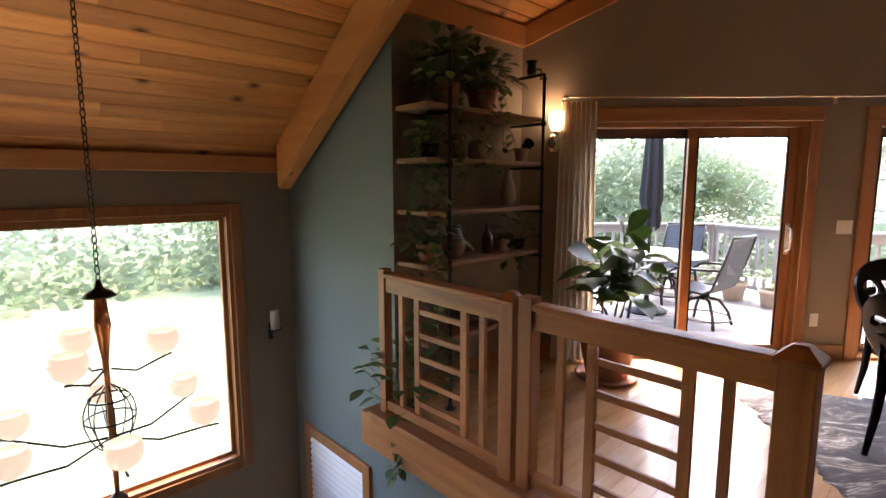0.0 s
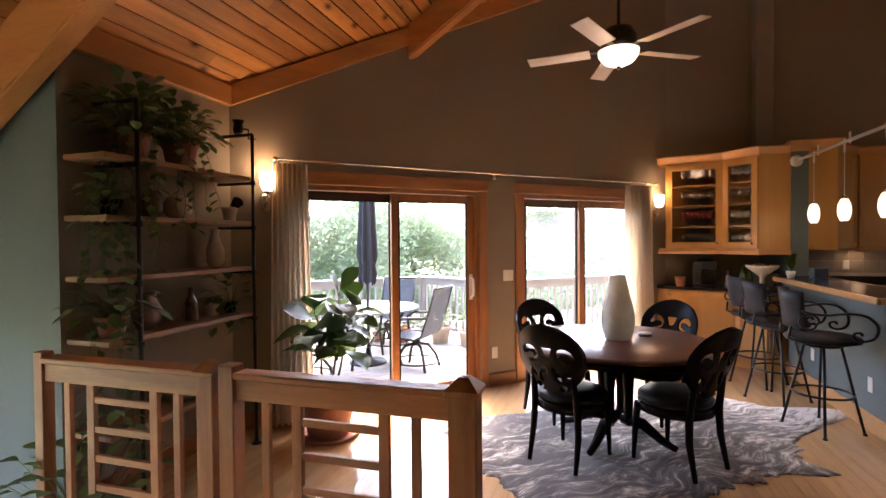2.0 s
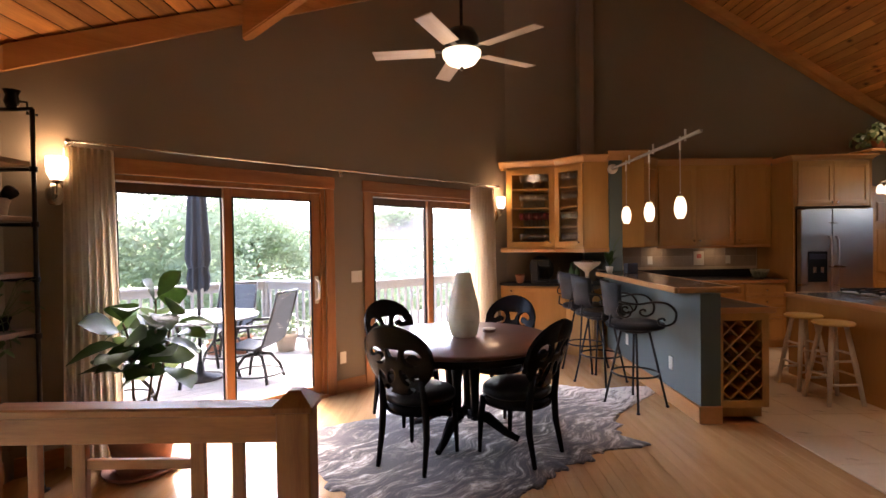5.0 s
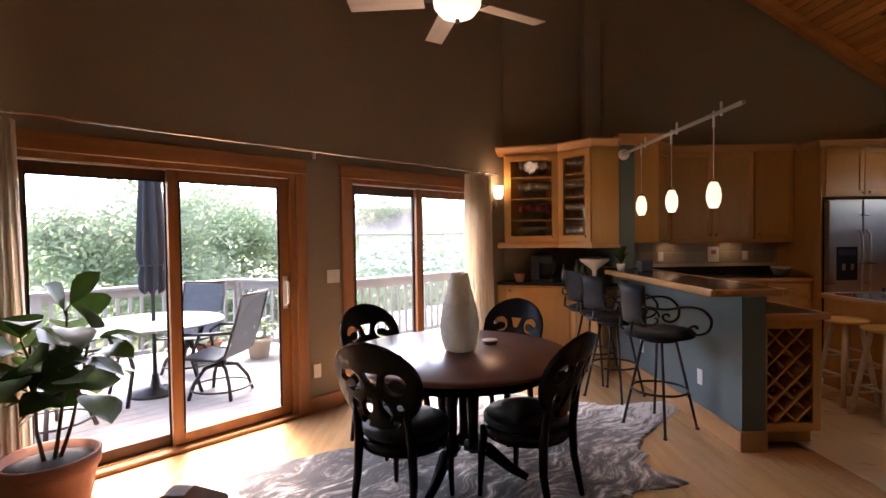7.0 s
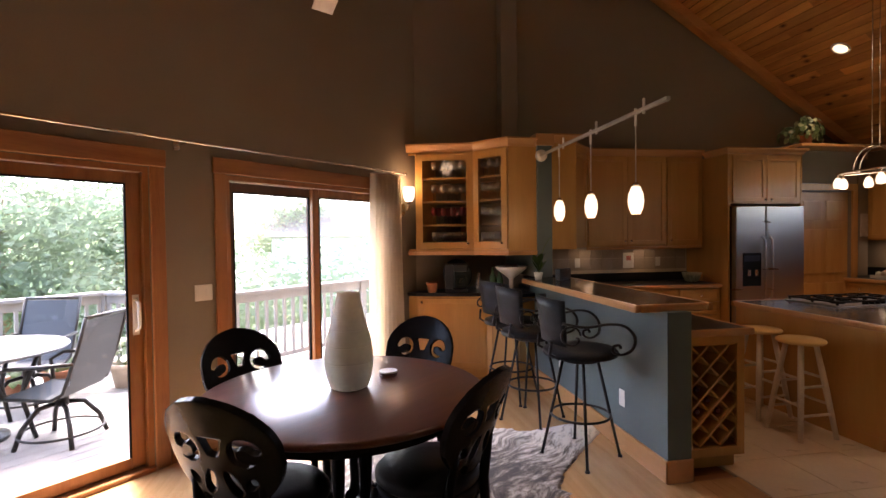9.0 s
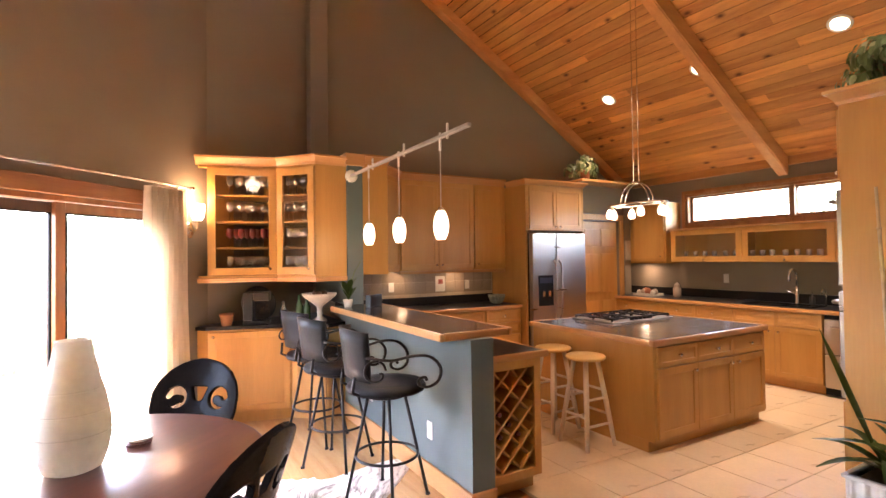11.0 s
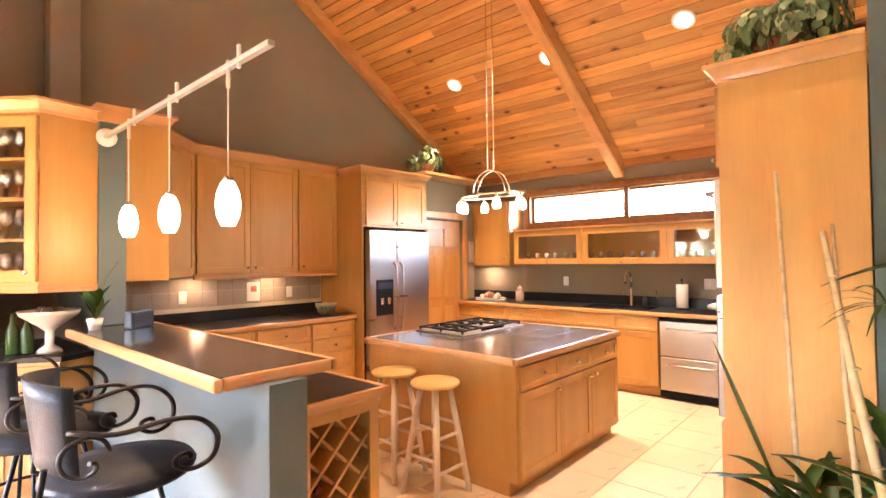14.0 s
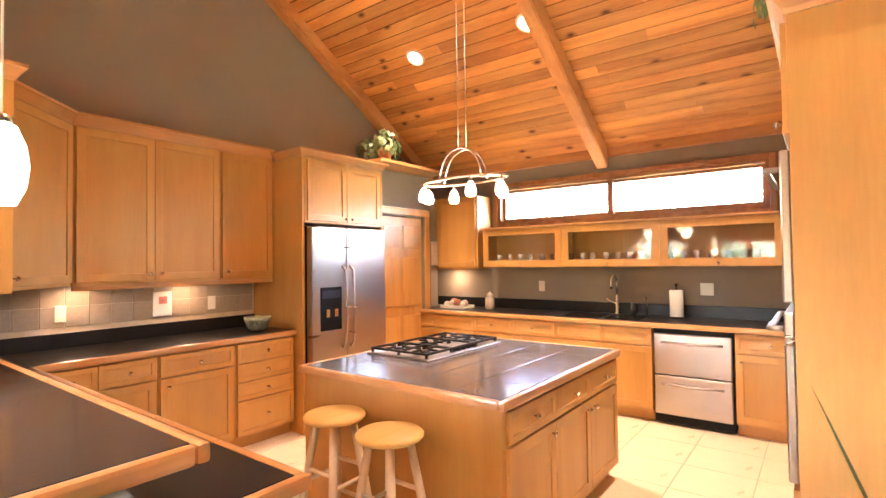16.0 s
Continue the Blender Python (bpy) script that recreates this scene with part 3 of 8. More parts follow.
def curtain(x0, x1, label):
    bm = bmesh.new()
    rows, cols = 14, 70
    rnd = random.Random(int(x0 * 100))
    ph = [rnd.uniform(0, 6.28) for _ in range(4)]
    grid = []
    for j in range(rows + 1):
        z = 0.02 + (2.135 - 0.02) * j / rows
        sp = 1.0 + 0.25 * (1 - j / rows)
        line = []
        for i in range(cols + 1):
            s = i / cols
            x = (x0 + x1) / 2 + (s - 0.5) * (x1 - x0) * sp
            y = 4.385 + 0.03 * math.sin(s * 2 * math.pi * 7.5 + ph[0] + 0.5 * math.sin(2.2 * z + ph[1])) + 0.008 * math.sin(s * 44 + 2 * z + ph[2])
            line.append((x, y, z))
        grid.append(line)
    for side in (0, 1):
        vs = [[bm.verts.new((x, y + (0.004 if side else 0), z)) for x, y, z in ln] for ln in grid]
        for a, b in zip(vs, vs[1:]):
            for i in range(cols):
                q = (a[i], a[i + 1], b[i + 1], b[i])
                bm.faces.new(q if not side else q[::-1]).smooth = True
    c = thing("curtain", label, "curtain", group="curtains of the patio doors")
    part("cloth", bm, M_CURT, c)
    for i in range(8):
        x = x0 + (x1 - x0) * (i + 0.5) / 8
        part("ring", tube(bmesh.new(), [(x, 4.35 + 0.016 * math.cos(a), 2.164 + 0.016 * math.sin(a)) for a in [k * 0.5236 for k in range(12)]], 0.002, 5, True), M_CHROME, c)
    return c


curtain(0.955, 1.245, "pleated cream linen curtain drawn back beside the door")
curtain(4.97, 5.36, "pleated cream linen curtain hanging beside the second door")
rod = thing("curtain_rod", "thin dull metal curtain rod above both patio doors", "rod")
part("bar", tube(bmesh.new(), [(0.99, 4.35, 2.164), (3.16, 4.35, 2.158), (5.42, 4.35, 2.164)], 0.009, 10), M_CHROME, rod)
for x in (0.98, 5.42):
    part("finial", lathe(bmesh.new(), [(0.001, -0.022), (0.016, -0.014), (0.022, 0), (0.016, 0.014), (0.001, 0.022)], 14, (x, 4.35, 2.164)), M_CHROME, rod)
for x in (1.01, 3.16, 5.39):
    part("bracket", boxes((x - 0.008, x + 0.008, 4.345, YD - 0.002, 2.147, 2.155), (x - 0.02, x + 0.02, YD - 0.008, YD - 0.001, 2.12, 2.19)), M_CHROME, rod)

# base trim on the terrace wall
for a, b in ((D1[1] + 0.10, D2[0] - 0.10), (D2[1] + 0.10, X1 - 0.02), (X0 + 0.02, D1[0] - 0.10)):
    struct("baseboard", boxes((a, b, YD - 0.018, YD - 0.001, 0.0, 0.13, 0.004)), M_TRIMX, "fir baseboard")
struct("baseboard", boxes((SHV + 0.001, SHV + 0.018, GRU, 3.6, 0.0, 0.13, 0.004)), M_TRIM, "fir baseboard", KM)


def wall_plate(x, z, w, h, n, label):
    p = thing("switch_plate" if n else "outlet_plate", label, "switch" if n else "outlet")
    part("plate", boxes((x - w / 2, x + w / 2, YD - 0.008, YD - 0.001, z - h / 2, z + h / 2, 0.003)), M_WHITE, p)
    for i in range(n):
        cx = x - w / 2 + w * (i + 0.5) / n
        part("rocker", boxes((cx - 0.016, cx + 0.016, YD - 0.012, YD - 0.007, z - 0.032, z + 0.032, 0.002)), M_WHITE, p)
    if not n:
        for dz in (-0.022, 0.022):
            part("socket", boxes((x - 0.016, x + 0.016, YD - 0.010, YD - 0.007, z + dz - 0.014, z + dz + 0.014, 0.002)), M_WHITE, p)


wall_plate(3.33, 1.133, 0.13, 0.115, 2, "cream double switch plate between the doors")
wall_plate(3.155, 0.345, 0.07, 0.115, 0, "cream outlet plate above the baseboard")


def sconce(x, z, label):
    s = thing("wall_sconce", label, "lamp", Matrix.Translation((x, YD, z)), "wall sconces")
    part("back_plate", lathe(bmesh.new(), [(0.001, -0.075), (0.03, -0.07), (0.05, -0.03), (0.055, 0.0), (0.05, 0.03), (0.03, 0.07), (0.001, 0.075)], 16), M_CHROME, s, m=Matrix.Translation((0, -0.012, -0.16)) @ Matrix.Diagonal((1, 0.2, 1, 1)))
    part("arm", tube(bmesh.new(), [(0, -0.01, -0.16), (0, -0.06, -0.18), (0, -0.10, -0.15), (0, -0.10, -0.09)], 0.007, 8), M_CHROME, s)
    part("cup", lathe(bmesh.new(), [(0.012, -0.1), (0.03, -0.09), (0.034, -0.075)], 16, (0, -0.10, 0)), M_CHROME, s)
    part("shade", lathe(bmesh.new(), [(0.035, -0.075), (0.055, -0.03), (0.062, 0.03), (0.058, 0.075), (0.054, 0.075), (0.058, 0.03), (0.05, -0.03), (0.03, -0.068)], 20, (0, -0.10, 0)), M_GLOW, s, "glowing frosted glass shade")
    return lamp("sconce_light", "POINT", (x, YD - 0.11, z + 0.10), 1.0, (1.0, 0.68, 0.40), 0.05)


sconce(0.925, 1.985, "lit wall sconce with a frosted glass cup beside the pipe shelf")
sconce(5.54, 1.965, "lit wall sconce with a frosted glass cup beside the curtain")

# ---- railing round the stairwell ----
rl = thing("stair_railing", "oak stair railing with square slats and ladder panels", "railing", KM)
RU = 2.10
def rail_post(v, w, top, cap):
    p = part("post", boxes((v - w / 2, v + w / 2, RU - w / 2, RU + w / 2, -0.12, top, 0.004)), M_RAILZ, rl)
    if cap:
        bm = bmesh.new()
        h = w / 2 + 0.012
        box(bm, v - h, v + h, RU - h, RU + h, top, top + 0.022, 0.004)
        b4 = [bm.verts.new((v + sx * h * 0.94, RU + sy * h * 0.94, top + 0.022)) for sx, sy in ((-1, -1), (1, -1), (1, 1), (-1, 1))]
        t4 = [bm.verts.new((v + sx * h * 0.3, RU + sy * h * 0.3, top + 0.06)) for sx, sy in ((-1, -1), (1, -1), (1, 1), (-1, 1))]
        bm.faces.new(t4)
        for i in range(4):
            bm.faces.new((b4[i], b4[(i + 1) % 4], t4[(i + 1) % 4], t4[i]))
        part("post_cap", bm, M_RAILZ, p)
rail_post(-0.42, 0.105, 0.95, True)
rail_post(-1.44, 0.075, 0.99, False)
rail_post(-1.545, 0.085, 0.94, True)
rail_post(-2.53, 0.06, 0.985, False)
for a, b in ((-2.50, -1.59), (-1.40, -0.475)):
    part("top_rail", boxes((a, b, RU - 0.045, RU + 0.045, 0.935, 0.965, 0.006)), M_RAIL, rl)
    part("upper_rail", boxes((a, b, RU - 0.02, RU + 0.02, 0.845, 0.9345, 0.003)), M_RAIL, rl)
    part("lower_rail", boxes((a, b, RU - 0.022, RU + 0.022, 0.10, 0.16, 0.003)), M_RAIL, rl)
    L = b - a
    p0, p1 = a + 0.305 * L, a + 0.715 * L
    for q in (a + 0.145 * L, p0, p1, a + 0.855 * L):
        w = 0.022 if q in (p0, p1) else 0.018
        part("slat", boxes((q - w, q + w, RU - 0.012, RU + 0.012, 0.16, 0.845, 0.002)), M_RAILZ, rl)
    for i in range(5):
        z = 0.775 - i * 0.137
        part("rung", boxes((p0 + 0.022, p1 - 0.022, RU - 0.009, RU + 0.009, z - 0.016, z + 0.016, 0.002)), M_RAIL, rl)
part("fascia", boxes((SHV + 0.1, -0.37, RU - 0.065, RU - 0.001, -0.12, 0.05, 0.004)), M_RAIL, rl, "oak fascia board under the railing")
part("ledge", boxes((SHV + 0.1, -0.37, RU - 0.09, RU + 0.05, 0.051, 0.075, 0.005)), M_RAIL, rl)

# ---- kitchen cabinets (local x = v, y = u) ----
def knob(p, at, axis):
    bm = lathe(bmesh.new(), [(0.005, 0), (0.005, 0.012), (0.014, 0.018), (0.015, 0.026), (0.009, 0.032), (0.001, 0.033)], 12)
    rot = {"-y": pose(0, 0, 0, 90), "-x": pose(0, 0, 0, 0, -90), "+y": pose(0, 0, 0, -90)}[axis]
    return part("knob", bm, M_CHROME, p, "satin nickel knob", Matrix.Translation(at) @ rot)


def shaker(p, name, a, b, z0, z1, m, knob_at=None, rail=0.055, material=None, glazed=False):
    """A framed door or drawer front, local: x from a to b, front at y = 0 facing -y."""
    material = material or M_MAPLE
    g = 0.002
    a, b, z0, z1 = a + g, b - g, z0 + g, z1 - g
    r = min(rail, (z1 - z0) * 0.28)
    bm = frame_ring(bmesh.new(), a, b, z0, z1, r, -0.02, 0)
    d = part(name, bm, material, p, m=m)
    if not glazed:
        part("panel", boxes((a + r + 0.0005, b - r - 0.0005, -0.012, -0.002, z0 + r + 0.0005, z1 - r - 0.0005)), material, d)
    if glazed:
        part("pane", boxes((a + r - 0.003, b - r + 0.003, -0.012, -0.009, z0 + r - 0.003, z1 - r + 0.003)), M_GLASSD, d).visible_shadow = False
    if knob_at:
        knob(d, (knob_at[0], -0.02, knob_at[1]), "-y")
    return d


def face_v(v, u):        # front facing -u: local x along v
    return Matrix.Translation((0, u, 0))


def face_minus_v(v):     # front facing -v: local x along -u
    return Matrix.Translation((v, 0, 0)) @ pose(0, 0, 0, 0, 0, -90)


def face_plus_u(u):      # front facing +u: local x along -v
    return Matrix.Translation((0, u, 0)) @ pose(0, 0, 0, 0, 0, 180)


def cabinet(name, label, v0, v1, u0, u1, z0, z1, kick=0.0, group="kitchen cabinets", kick_side=None):
    c = thing(name, label, "cabinet", KM, group)
    bm = bmesh.new()
    box(bm, v0 + 0.0015, v1 - 0.0015, u0 + 0.0015, u1 - 0.0015, z0 + kick, z1, 0.002)
    if kick:
        k = {"v": (v0 + 0.06, v1 - 0.002, u0 + 0.002, u1 - 0.002), "u": (v0 + 0.002, v1 - 0.002, u0 + 0.06, u1 - 0.002)}[kick_side]
        box(bm, *k, z0 + 0.001, z0 + kick)
    part("body", bm, M_MAPLE, c)
    return c


# wall cabinets on the gable wall
ZU0, ZU1 = 1.365, 2.475
UF = 7.42
c = cabinet("wall_cabinet", "maple wall cabinet with two shaker doors", 3.00, 4.06, UF, GAB, ZU0, ZU1)
shaker(c, "cabinet_door", 3.02, 3.53, ZU0 + 0.02, ZU1 - 0.01, face_v(0, UF), (3.49, ZU0 + 0.07))
shaker(c, "cabinet_door", 3.53, 4.05, ZU0 + 0.02, ZU1 - 0.01, face_v(0, UF), (3.57, ZU0 + 0.07))
c = cabinet("wall_cabinet", "maple wall cabinet with one shaker door", 4.06, 4.57, UF, GAB, ZU0, ZU1)
shaker(c, "cabinet_door", 4.07, 4.56, ZU0 + 0.02, ZU1 - 0.01, face_v(0, UF), (4.11, ZU0 + 0.07))
# fridge surround
c = cabinet("fridge_surround", "tall maple side panel beside the fridge", 4.57, 4.60, 6.98, GAB, 0.0, 2.45)
c = cabinet("fridge_cabinet", "maple cabinet with two doors above the fridge", 4.60, 5.56, 6.98, GAB, 1.86, 2.45)
shaker(c, "cabinet_door", 4.62, 5.08, 1.88, 2.43, face_v(0, 6.98), (5.04, 1.91))
shaker(c, "cabinet_door", 5.08, 5.54, 1.88, 2.43, face_v(0, 6.98), (5.12, 1.91))
cabinet("fridge_surround", "narrow maple side panel beside the fridge", 5.56, 5.59, 6.98, GAB, 0.0, 2.45)


def crown(name, pts, z, label, up=0.085, out=0.05, m=KM):
    """A crown moulding along a path of (x, y), its face to the right of the path."""
    prof = [(0.0, 0.0), (0.006, 0.0), (0.012, 0.02), (out * 0.55, up * 0.55), (out * 0.8, up * 0.75), (out, up * 0.78), (out, up), (0.0, up)]
    bm = bmesh.new()
    rows = []
    P = [Vector(p) for p in pts]
    for i, p in enumerate(P):
        n1 = (P[i] - P[i - 1]).normalized() if i else (P[1] - P[0]).normalized()
        n2 = (P[i + 1] - P[i]).normalized() if i < len(P) - 1 else n1
        a, b = Vector((n1.y, -n1.x)), Vector((n2.y, -n2.x))
        mit = (a + b) / (1 + a.dot(b))
        rows.append([bm.verts.new((p.x + mit.x * o, p.y + mit.y * o, z + h)) for o, h in prof])
    for a, b in zip(rows, rows[1:]):
        for k in range(len(prof)):
            q = (a[k], a[(k + 1) % len(prof)], b[(k + 1) % len(prof)], b[k])
            bm.faces.new(q)
    bm.faces.new(rows[0]), bm.faces.new(rows[-1][::-1])
    bmesh.ops.recalc_face_normals(bm, faces=bm.faces)
    return solid(name, bm, M_MAPLEX, label, "moulding", m)


# angled cabinets on both sides of the bar post
BV = (2.08, 2.24)                      # bar wall thickness (v)
PU = 6.62                              # front of the post
c = thing("corner_cabinet", "maple corner wall cabinet with a plain yellow-lit side", "cabinet", KM, "kitchen cabinets")
poly = [(BV[1] + 0.002, PU + 0.06), (2.53, PU + 0.06), (2.53 + 0.0, 6.95), (3.0 - 0.004, UF), (3.0 - 0.004, GAB - 0.002), (BV[1] + 0.002, GAB - 0.002)]
part("body", prism(bmesh.new(), poly, ZU0, ZU1), M_MAPLE, c)
ang = math.degrees(math.atan2(UF - 6.95, 3.0 - 2.53))
fl = math.hypot(UF - 6.95, 3.0 - 2.53)
shaker(c, "cabinet_door", 0.03, fl - 0.02, ZU0 + 0.02, ZU1 - 0.01, Matrix.Translation((2.53, 6.95, 0)) @ pose(0, 0, 0, 0, 0, ang), (0.08, ZU0 + 0.07))
crown("crown_moulding", [(BV[1] + 0.005, PU + 0.06), (2.53, PU + 0.06), (2.53, 6.95), (3.0, UF), (4.565, UF)], ZU1, "maple crown moulding along the wall cabinets")
crown("crown_moulding", [(4.57, UF - 0.05), (4.57, 6.98), (5.59, 6.98), (5.59, GAB - 0.01)], 2.451, "maple crown moulding over the fridge cabinet", 0.07)
solid("light_rail", boxes((3.0, 4.56, UF - 0.018, UF, ZU0 - 0.035, ZU0 - 0.001, 0.003)), M_MAPLEX, "maple light rail under the wall cabinets", "moulding", KM)

# glass corner cabinet on the terrace side, world axes
J = [(5.66, 4.40), (5.97, 3.86), (5.92, 3.42)]
JE = K(BV[0] - 0.003, PU + 0.02)
c = thing("glass_cabinet", "maple corner cabinet with glass doors, full of wine glasses", "cabinet", group="kitchen cabinets")
ZG0, ZG1 = 1.36, 2.42
poly = [J[0], J[1], J[2], (JE.x, JE.y), kp(BV[0] - 0.003, GAB - 0.02), kp(*KNEE), (X1 - 0.01, YD - 0.005), (5.66, YD - 0.003)]
kq = K(BV[0] - 0.003, GAB - 0.02)
for n_, z0, z1 in (("bottom", ZG0, ZG0 + 0.02), ("top", ZG1 - 0.02, ZG1)):
    part(n_, prism(bmesh.new(), poly[:5] + poly[7:], z0, z1), M_MAPLE, c)
sh = [(5.68, 4.42), (5.99, 3.90), (5.95, 3.45), (6.3, 3.35), (6.35, 4.35)]
for z in (1.63, 1.88, 2.13):
    part("shelf", prism(bmesh.new(), sh, z, z + 0.018), M_MAPLE, c)
part("back", prism(bmesh.new(), [(6.32, 3.4), (6.34, 3.4), (6.36, 4.38), (5.72, 4.45), (5.72, 4.43), (6.34, 4.36)], ZG0 + 0.02, ZG1 - 0.02), M_MAPLE, c, "dark inside of the cabinet")
side = prism(bmesh.new(), [J[2], (JE.x, JE.y), (JE.x + 0.02, JE.y + 0.012), (J[2][0] + 0.02, J[2][1] + 0.012)], ZG0 + 0.0205, ZG1 - 0.0205)
part("side_panel", side, M_MAPLE, c)
for p, q, kx in ((J[0], J[1], 0.9), (J[1], J[2], 0.88)):
    L = math.hypot(q[0] - p[0], q[1] - p[1])
    a = math.degrees(math.atan2(q[1] - p[1], q[0] - p[0]))
    m = Matrix.Translation((p[0], p[1], 0)) @ pose(0, 0, 0, 0, 0, a)
    shaker(c, "glass_door", 0.004, L - 0.004, ZG0 + 0.021, ZG1 - 0.021, m, (L * kx, ZG0 + 0.08), 0.07, glazed=True)
crown("crown_moulding", [(5.62, YD - 0.01), (5.66, 4.40), J[1], J[2], (JE.x, JE.y)], ZG1, "maple crown moulding on the glass cabinet", m=Matrix())
crown("light_rail", [(5.64, YD - 0.01), (5.67, 4.40), J[1], J[2], (JE.x, JE.y)], ZG0 - 0.045, "maple rail under the glass cabinet", 0.044, 0.02, Matrix())
# base cabinet below it
c = thing("base_cabinet", "pale maple base cabinet under the glass cabinet", "cabinet", group="kitchen cabinets")
bj = [(5.62, 4.36), (5.98, 3.72), (6.02, 3.36)]
bp = [*bj, kp(BV[0] - 0.003, PU + 0.10), kp(BV[0] - 0.003, GAB - 0.02), (6.35, 4.3), (5.8, 4.49), (5.62, YD - 0.02)]
part("body", prism(bmesh.new(), bp, 0.10, 0.88), M_MAPLE, c)
part("toe_kick", prism(bmesh.new(), [(x + 0.05, y + 0.03) for x, y in bp[:3]] + bp[3:5] + bp[5:6] + [(5.85, 4.47), (5.7, YD - 0.03)], 0.001, 0.10), M_MAPLE, c)
for p, q in ((bj[0], bj[1]), (bj[1], bj[2])):
    L = math.hypot(q[0] - p[0], q[1] - p[1])
    a = math.degrees(math.atan2(q[1] - p[1], q[0] - p[0]))
    shaker(c, "cabinet_door", 0.012, L - 0.012, 0.12, 0.86, Matrix.Translation((p[0], p[1], 0)) @ pose(0, 0, 0, 0, 0, a), (0.05, 0.82))
solid("worktop", prism(bmesh.new(), [(5.59, 4.36), (5.96, 3.70), (6.0, 3.34), kp(BV[0] - 0.004, PU + 0.08), kp(BV[0] - 0.004, GAB - 0.02), (6.35, 4.3), (5.8, 4.48), (5.59, YD - 0.025)], 0.8815, 0.915), M_COUNTER, "dark counter under the glass cabinet", "counter")

# bar wall, post, bar top
struct("bar_wall", boxes((BV[0], BV[1], 4.46, 6.86, 0.0, 1.035)), M_SAGE, "sage grey half wall under the bar top", KM)
solid("bar_post", boxes((BV[0], BV[1], PU, GAB - 0.003, 1.0801, 2.43, 0.004)), M_SAGE, "sage green painted post at the end of the bar", "post", KM)
solid("post_cap", boxes((BV[0] - 0.02, BV[1] + 0.02, PU - 0.02, PU + 0.14, 2.431, 2.55, 0.005)), M_MAPLEX, "maple block capping the bar post", "moulding", KM)
struct("baseboard", boxes((BV[0] - 0.02, BV[0] - 0.001, 4.44, 6.8, 0.0, 0.14, 0.005), (BV[0] - 0.02, BV[1] + 0.005, 4.44, 4.459, 0.0, 0.14, 0.005)), M_MAPLEY, "maple baseboard round the bar wall", KM)
bt = thing("bar_counter", "tiled bar top with a rounded maple edge", "counter", KM)
bt0, bt1, bu0, bu1 = 1.90, 2.43, 4.51, PU - 0.004
part("board", boxes((bt0 + 0.03, bt1 - 0.03, bu0 + 0.03, bu1, 1.036, 1.072)), M_DARK, bt)
part("edge", boxes((bt0, bt0 + 0.035, bu0, bu1, 1.03, 1.08, 0.014)), M_MAPLEY, bt, "rounded maple edge")
part("edge", boxes((bt0 + 0.036, bt1 - 0.036, bu0, bu0 + 0.035, 1.03, 1.08, 0.014)), M_MAPLEX, bt, "rounded maple edge")
part("edge", boxes((bt1 - 0.035, bt1, bu0, bu1, 1.03, 1.08, 0.014)), M_MAPLEY, bt, "rounded maple edge")


def tiles(p, v0, v1, u0, u1, z, nv, nu, material, name="tile", h=0.006, gap=0.003):
    dv, du = (v1 - v0) / nv, (u1 - u0) / nu
    me = mesh_of(name, boxes((gap, dv - gap, gap, du - gap, 0, h, 0.0015)), material)
    for i in range(nv):
        for j in range(nu):
            o = new(name, me)
            o.parent = p
            o.location = (v0 + i * dv, u0 + j * du, z)


part("slab", boxes((bt0 + 0.036, bt1 - 0.036, bu0 + 0.036, bu1, 1.0722, 1.0782, 0.001)), M_CTILE, bt, "smooth dark laminate")
for u, z in ((4.98, 0.30), (6.05, 0.30)):
    o = thing("outlet_plate", "white outlet plate on the bar wall", "outlet", KM)
    part("plate", boxes((BV[0] - 0.007, BV[0] - 0.0005, u - 0.036, u + 0.036, z, z + 0.118, 0.003)), M_WHITE, o)
    for dz in (0.035, 0.083):
        part("socket", boxes((BV[0] - 0.009, BV[0] - 0.006, u - 0.016, u + 0.016, z + dz - 0.014, z + dz + 0.014, 0.002)), M_WHITE, o)

M_REDCAP = mottled("foil_capsule", (0.09, 0.012, 0.014), 0.2, 0.35, 20, 0.1, 80, 0.4)
# lower counter behind the bar, with the wine rack at its end
c = thing("wine_rack", "maple wine rack with a crossed lattice beside the bar", "cabinet", KM, "kitchen cabinets")
a, b, u0 = BV[1] + 0.006, 2.67, 4.55
for nm_, q in (("side", (a, a + 0.03, u0, u0 + 0.4, 0.10, 0.868)), ("side", (b - 0.03, b, u0, u0 + 0.4, 0.10, 0.868)), ("bottom", (a + 0.03, b - 0.03, u0, u0 + 0.4, 0.10, 0.15)), ("top", (a + 0.03, b - 0.03, u0, u0 + 0.4, 0.80, 0.868)), ("back", (a + 0.03, b - 0.03, u0 + 0.36, u0 + 0.4, 0.15, 0.80)), ("toe_kick", (a + 0.02, b - 0.02, u0 + 0.05, u0 + 0.38, 0.002, 0.10))):
    part(nm_, boxes(q), M_MAPLE, c)
part("frame", frame_ring(bmesh.new(), a, b, 0.10, 0.866, 0.055, u0 - 0.018, u0 - 0.001), M_MAPLE, c)
x0_, x1_, z0_, z1_ = a + 0.04, b - 0.04, 0.16, 0.80
